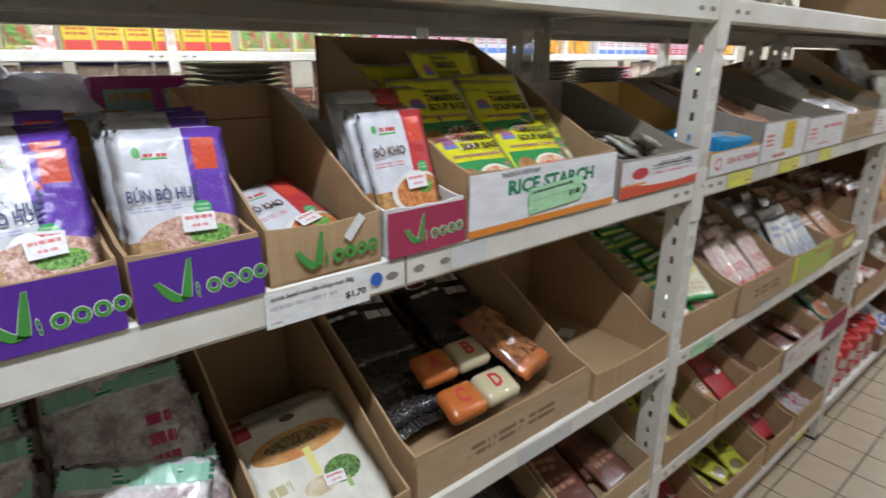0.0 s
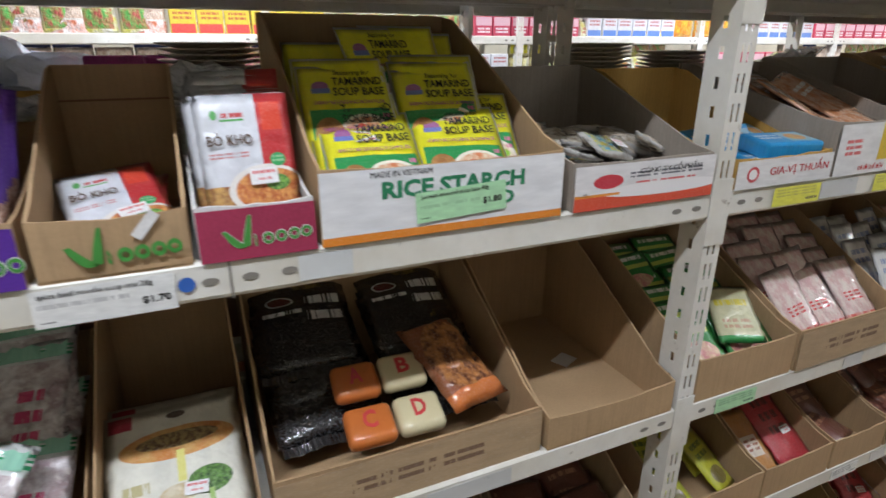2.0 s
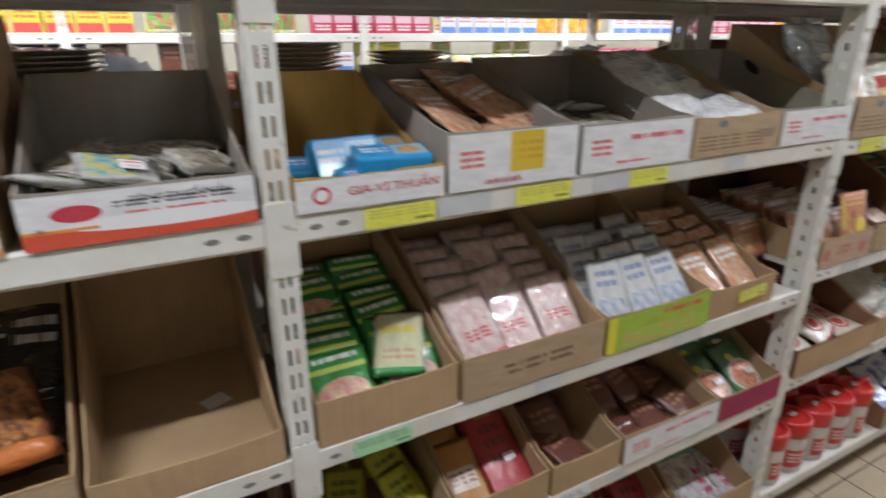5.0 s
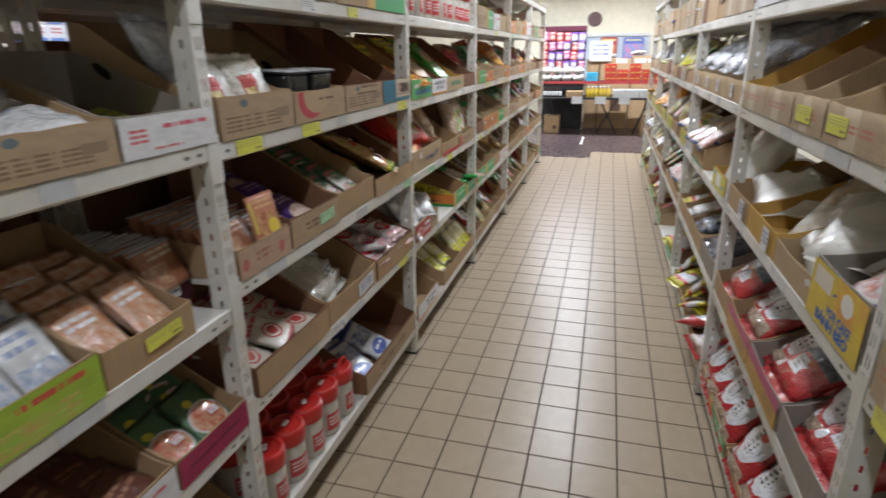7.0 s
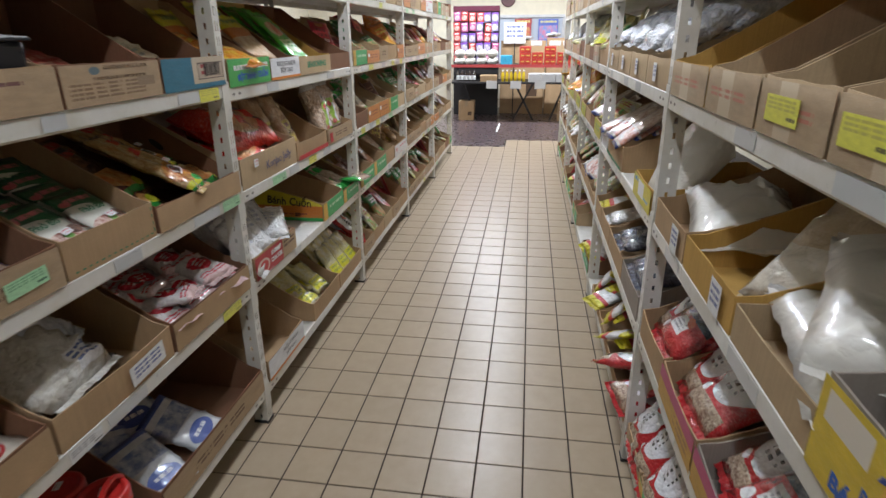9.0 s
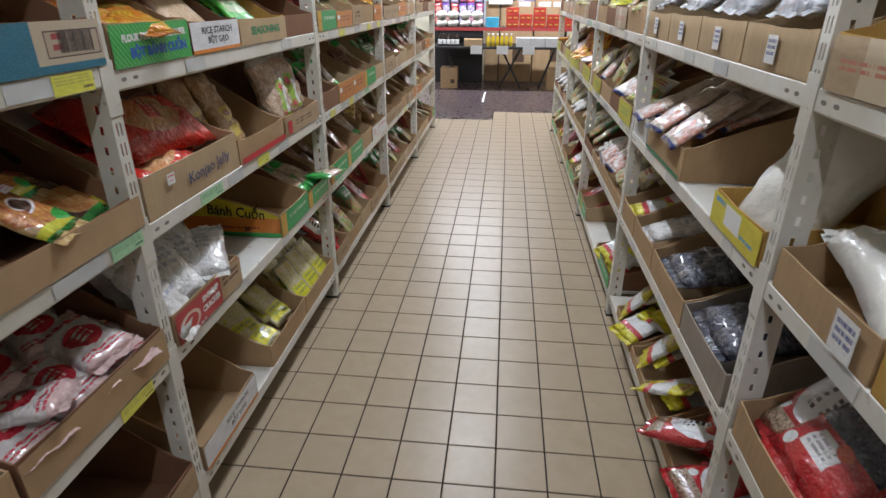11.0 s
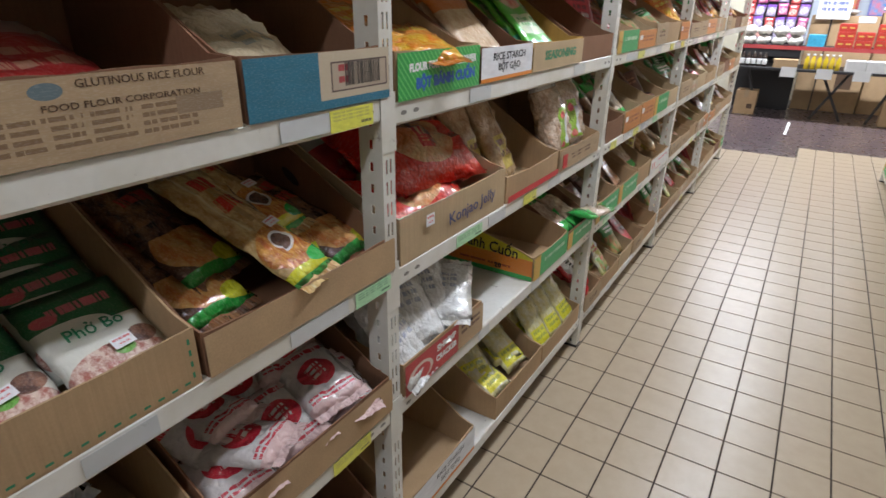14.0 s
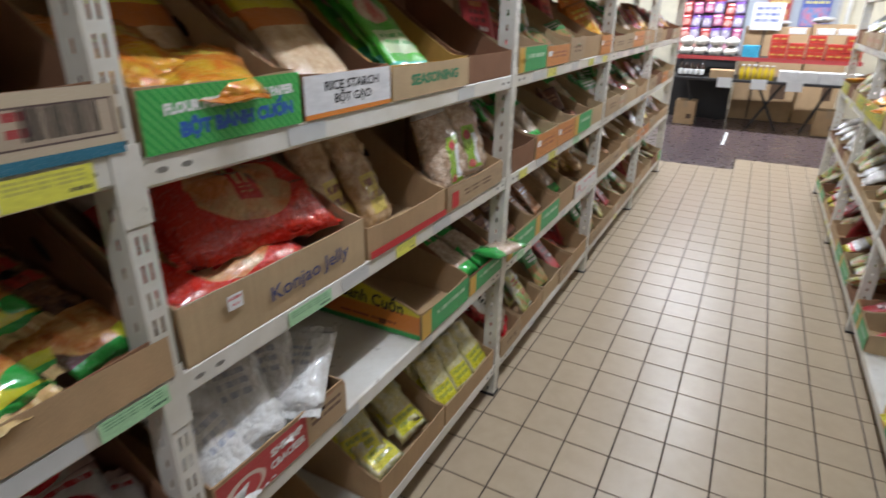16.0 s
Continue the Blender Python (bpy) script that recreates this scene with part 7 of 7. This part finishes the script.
goods_box("brown_bin", "brown cardboard carton on the table", 12.3, -0.28, 0.735, 0.25, 0.32, 0.12, CARD, "table cartons")
# counter with cartons behind
goods_box("storage_carton", "large brown carton behind the table", 13.6, -0.9, 0.002, 0.5, 0.9, 1.45, CARD, "cartons behind the table")
goods_box("storage_carton", "long brown carton behind the table", 13.65, -1.65, 0.002, 0.5, 0.55, 1.5, CARD, "cartons behind the table")
packet("foilclear", pose(13.5, -1.5, 1.56, 0, 10, 60))
packet("foilclear", pose(13.5, -0.9, 1.5, 0, 10, 20))
# hanging snack stand
st = thing("snack_stand", "dark wire stand hung with bright snack packs", "stand")
part("backboard", box_bm(13.1, 13.13, -0.42, 0.5, 0.0, 2.1), BLACKWOOD, st)
part("header", box_bm(13.06, 13.1, -0.42, 0.5, 2.0, 2.1), CARD_MAROON, st, "dark red header")
PINKPK = printed("pink_snack", (0.45, 0.1, 0.24), [("oval_food", 0.5, 0.4, 0.35, 0.25, (0.65, 0.5, 0.5), (0.5, 0.1, 0.2), 5), ("bars", 0.2, 0.7, 0.8, 0.9, 1, W)], 0.2, 0.9, 1.0)
VIOPK = printed("violet_snack", (0.3, 0.25, 0.4), [("oval_food", 0.5, 0.45, 0.4, 0.3, (0.6, 0.6, 0.6), (0.3, 0.2, 0.4), 5), ("rect", 0, 0.8, 1, 1, (0.15, 0.05, 0.3))], 0.2, 0.9, 1.0)
REDPK = printed("red_snack", (0.5, 0.06, 0.06), [("oval_food", 0.5, 0.4, 0.35, 0.25, (0.65, 0.5, 0.4), (0.5, 0.1, 0.1), 5), ("bars", 0.2, 0.7, 0.8, 0.9, 1, W)], 0.2, 0.9, 1.0)
for r in range(5):
    for q in range(6):
        mt = random.choice((PINKPK, VIOPK, REDPK, VIOPK))
        g = thing("snack_pack", "bright hanging snack pack on the stand", "snack", "hanging snacks", me=pillow_mesh(0.14, 0.18, 0.04, mt, (r + q) % 3))
        g.matrix_basis = pose(13.05 - random.uniform(0, 0.03), -0.34 + q * 0.152 + random.uniform(-0.012, 0.012), 1.9 - r * 0.19 + random.uniform(-0.015, 0.015), 90, random.uniform(-7, 7), -90 + random.uniform(-12, 12))
# window, posters, notice, clock, pipe
GLASS = bpy.data.materials.new("window_glass")
GLASS.use_nodes = True
gp = GLASS.node_tree.nodes["Principled BSDF"]
gp.inputs["Base Color"].default_value = (0.5, 0.55, 0.62, 1)
gp.inputs["Roughness"].default_value = 0.08
ALU = plain("aluminium", (0.6, 0.6, 0.6), 0.4, 0.6)
win = thing("window_1", "wide aluminium framed window with posters", "window", kind="structure")
for a in ((14.38, 14.46, -1.75, 0.3, 1.91, 1.97), (14.38, 14.46, -1.75, 0.3, 0.88, 0.94), (14.38, 14.46, -1.76, -1.7, 0.94, 1.91), (14.38, 14.46, 0.24, 0.31, 0.94, 1.91), (14.38, 14.46, -0.75, -0.7, 0.94, 1.91)):
    part("window_frame", box_bm(*a, 0.004), ALU, win)
for a in ((14.42, 14.43, -1.7, -0.75, 0.94, 1.91), (14.42, 14.43, -0.7, 0.24, 0.94, 1.91)):
    part("pane", box_bm(*a), GLASS, win)
back = thing("backdrop", "pale corridor wall seen past the glass", "backdrop", kind="structure", me=mesh_of(box_bm(15.2, 15.3, -3, 2, 0, 3), "backdrop", WALL))
POST_R = printed("red_poster", (0.45, 0.06, 0.06), [("food", 0.1, 0.1, 0.9, 0.6, (0.5, 0.3, 0.1), (0.6, 0.1, 0.08), 5), ("bars", 0.1, 0.7, 0.9, 0.92, 1, (0.7, 0.6, 0.2))], 0.4, 0.2, 0)
POST_B = printed("blue_poster", (0.1, 0.15, 0.5), [("food", 0.05, 0.05, 0.95, 0.7, (0.6, 0.2, 0.3), (0.1, 0.3, 0.6), 4), ("bars", 0.1, 0.76, 0.9, 0.92, 1, (0.7, 0.65, 0.2))], 0.4, 0.2, 0)
for y, mt, w, h, z, x in ((-0.86, POST_R, 0.36, 0.42, 1.68, 14.36), (-1.4, POST_B, 0.42, 0.44, 1.66, 14.36), (-0.72, WHITE_NOTE, 0.44, 0.4, 1.6, 13.3)):
    g = thing("poster" if mt is not WHITE_NOTE else "notice_board", "printed paper sheet in front of the window", "poster", "window posters", me=sheet_mesh(w, h, mt, 0.002))
    g.matrix_basis = pose(x, y, z, 90, 0, -90)
ns = thing("notice_stand", "thin dark pole that carries the notice", "stand", me=mesh_of(box_bm(13.31, 13.33, -0.73, -0.71, 0, 1.8), "notice_stand", BLACKWOOD))
clock = thing("wall_clock", "round white wall clock with dark red rim", "clock")
part("rim", lathe([(0.15, 0), (0.155, 0.02), (0.13, 0.035), (0.125, 0.03)], 28), plain("clock_rim", (0.12, 0.05, 0.05), 0.4), clock)
part("dial", lathe([(0.127, 0.0), (0.127, 0.029)], 28), WHITE_INK, clock)
for a, l in ((30, 0.08), (150, 0.06)):
    part("clock_hand", box_bm(-0.004, 0.004, 0, l, 0.03, 0.032), BLACK_INK, clock).matrix_local = pose(0, 0, 0, 0, 0, a)
clock.matrix_basis = pose(14.395, -0.52, 2.28, 90, 0, -90)
pipe = thing("wall_pipe", "white vertical pipe by the window", "pipe", me=mesh_of(lathe([(0.03, 0.0), (0.03, 3.0)], 12), "wall_pipe", CEIL))
pipe.matrix_basis = pose(14.33, -1.86, 0.01)

# worn blank label holders along the shelf edges
BLANK = plain("blank_label_tape", (0.62, 0.63, 0.62), 0.3, scale=14, coat=0.4, spread=0.3)
for side, lo in (("L", -1.45), ("R", 0.1)):
    for lv in (1, 2, 3):
        x = lo
        while x < 7.0:
            x += random.uniform(0.3, 0.75)
            if min(abs(x - p) for p in LEFT_X) < 0.14:
                continue
            z = R_LEVELS[lv] if side == "R" else LEFT_BAYS[int((x + 3.0) / 1.5)][lv]
            w = random.choice((0.07, 0.11, 0.16))
            tg = thing("label_holder", "worn blank plastic label strip on the shelf edge", "label", "blank shelf labels", me=sheet_mesh(w, 0.034, BLANK))
            tg.matrix_basis = on_front(x, -0.0014, z - 0.025) if side == "L" else pose(x, RIGHT_Y + 0.0014, z - 0.025, 0, 0, 180) @ FRONT

# loose price cards seen along the walk
for x, z, mat in ((0.62, LOW_BAY[1], WHITE_TAG), (1.2, LOW_BAY[0], YELLOW_TAG), (2.06, MID_BAY[1], WHITE_TAG), (4.9, L3, YELLOW_TAG), (5.4, L2, GREEN_TAG), (5.0, L2, YELLOW_TAG)):
    shelf_tag("L", x, z, mat, 0.11, 0.034)

# hand holes in the tall carton sides
HOLE_DARK = plain("hand_hole", (0.03, 0.02, 0.015), 0.9)
for ob in [o for o in scene.objects if o.name.startswith("display_carton") and o["d"] > 0.41][6:150:5]:
    bm = bmesh.new()
    vs = [bm.verts.new((0, 0.032 * math.cos(a) * (1 if abs(math.cos(a)) > 0.4 else 1.3), 0.012 * math.sin(a))) for a in [i * math.pi / 8 for i in range(16)]]
    bm.faces.new(vs)
    o = part("hand_hole", bm, HOLE_DARK, ob, "dark oval hand hole")
    o.matrix_local = pose(ob["w"] / 2 - 0.0085, 0.3, 0.17, 35, 0, 0)

# end wall with an opening for the window
for a in ((14.4, 14.6, -4.2, -1.75, 0, 3.1), (14.4, 14.6, 0.3, 4.2, 0, 3.1), (14.4, 14.6, -1.75, 0.3, 0, 0.9), (14.4, 14.6, -1.75, 0.3, 1.95, 3.1)):
    thing("wall_east", "cream painted plaster wall", "wall", kind="structure", me=mesh_of(box_bm(*a), "wall_east", WALL))

# floor tiles
m_tile = mesh_of(box_bm(-PITCH / 2 + 0.0031, PITCH / 2 - 0.0031, -PITCH_Y / 2 + 0.0031, PITCH_Y / 2 - 0.0031, -0.006, 0.0, 0.0015), "tile", TILE)
far = []
for i in range(-28, 42):
    for j in range(-8, 12):
        x, y = 2.453 + PITCH * (i + 0.5), -0.731 + PITCH_Y * (j - 3.5)
        edge = 9.52 if y > -0.713 else 10.11
        if x + PITCH / 2 > edge + 0.05 or y > 0.75 or y < -2.05:
            continue
        if -1.62 < y < 0.1 and 1.9 < x < 7.6:
            o = part("tile", m_tile, TILE, bed)
            o.location = (x, y, 0)
        else:
            far.append((x, y))
bm = bmesh.new()
for x, y in far:
    add_box(bm, x - PITCH / 2 + 0.0031, x + PITCH / 2 - 0.0031, y - PITCH_Y / 2 + 0.0031, y + PITCH_Y / 2 - 0.0031, -0.006, 0.0)
o = part("outlying_tiles", bm, TILE, bed, "beige square tiles further off")
o["kind"] = "stuff"
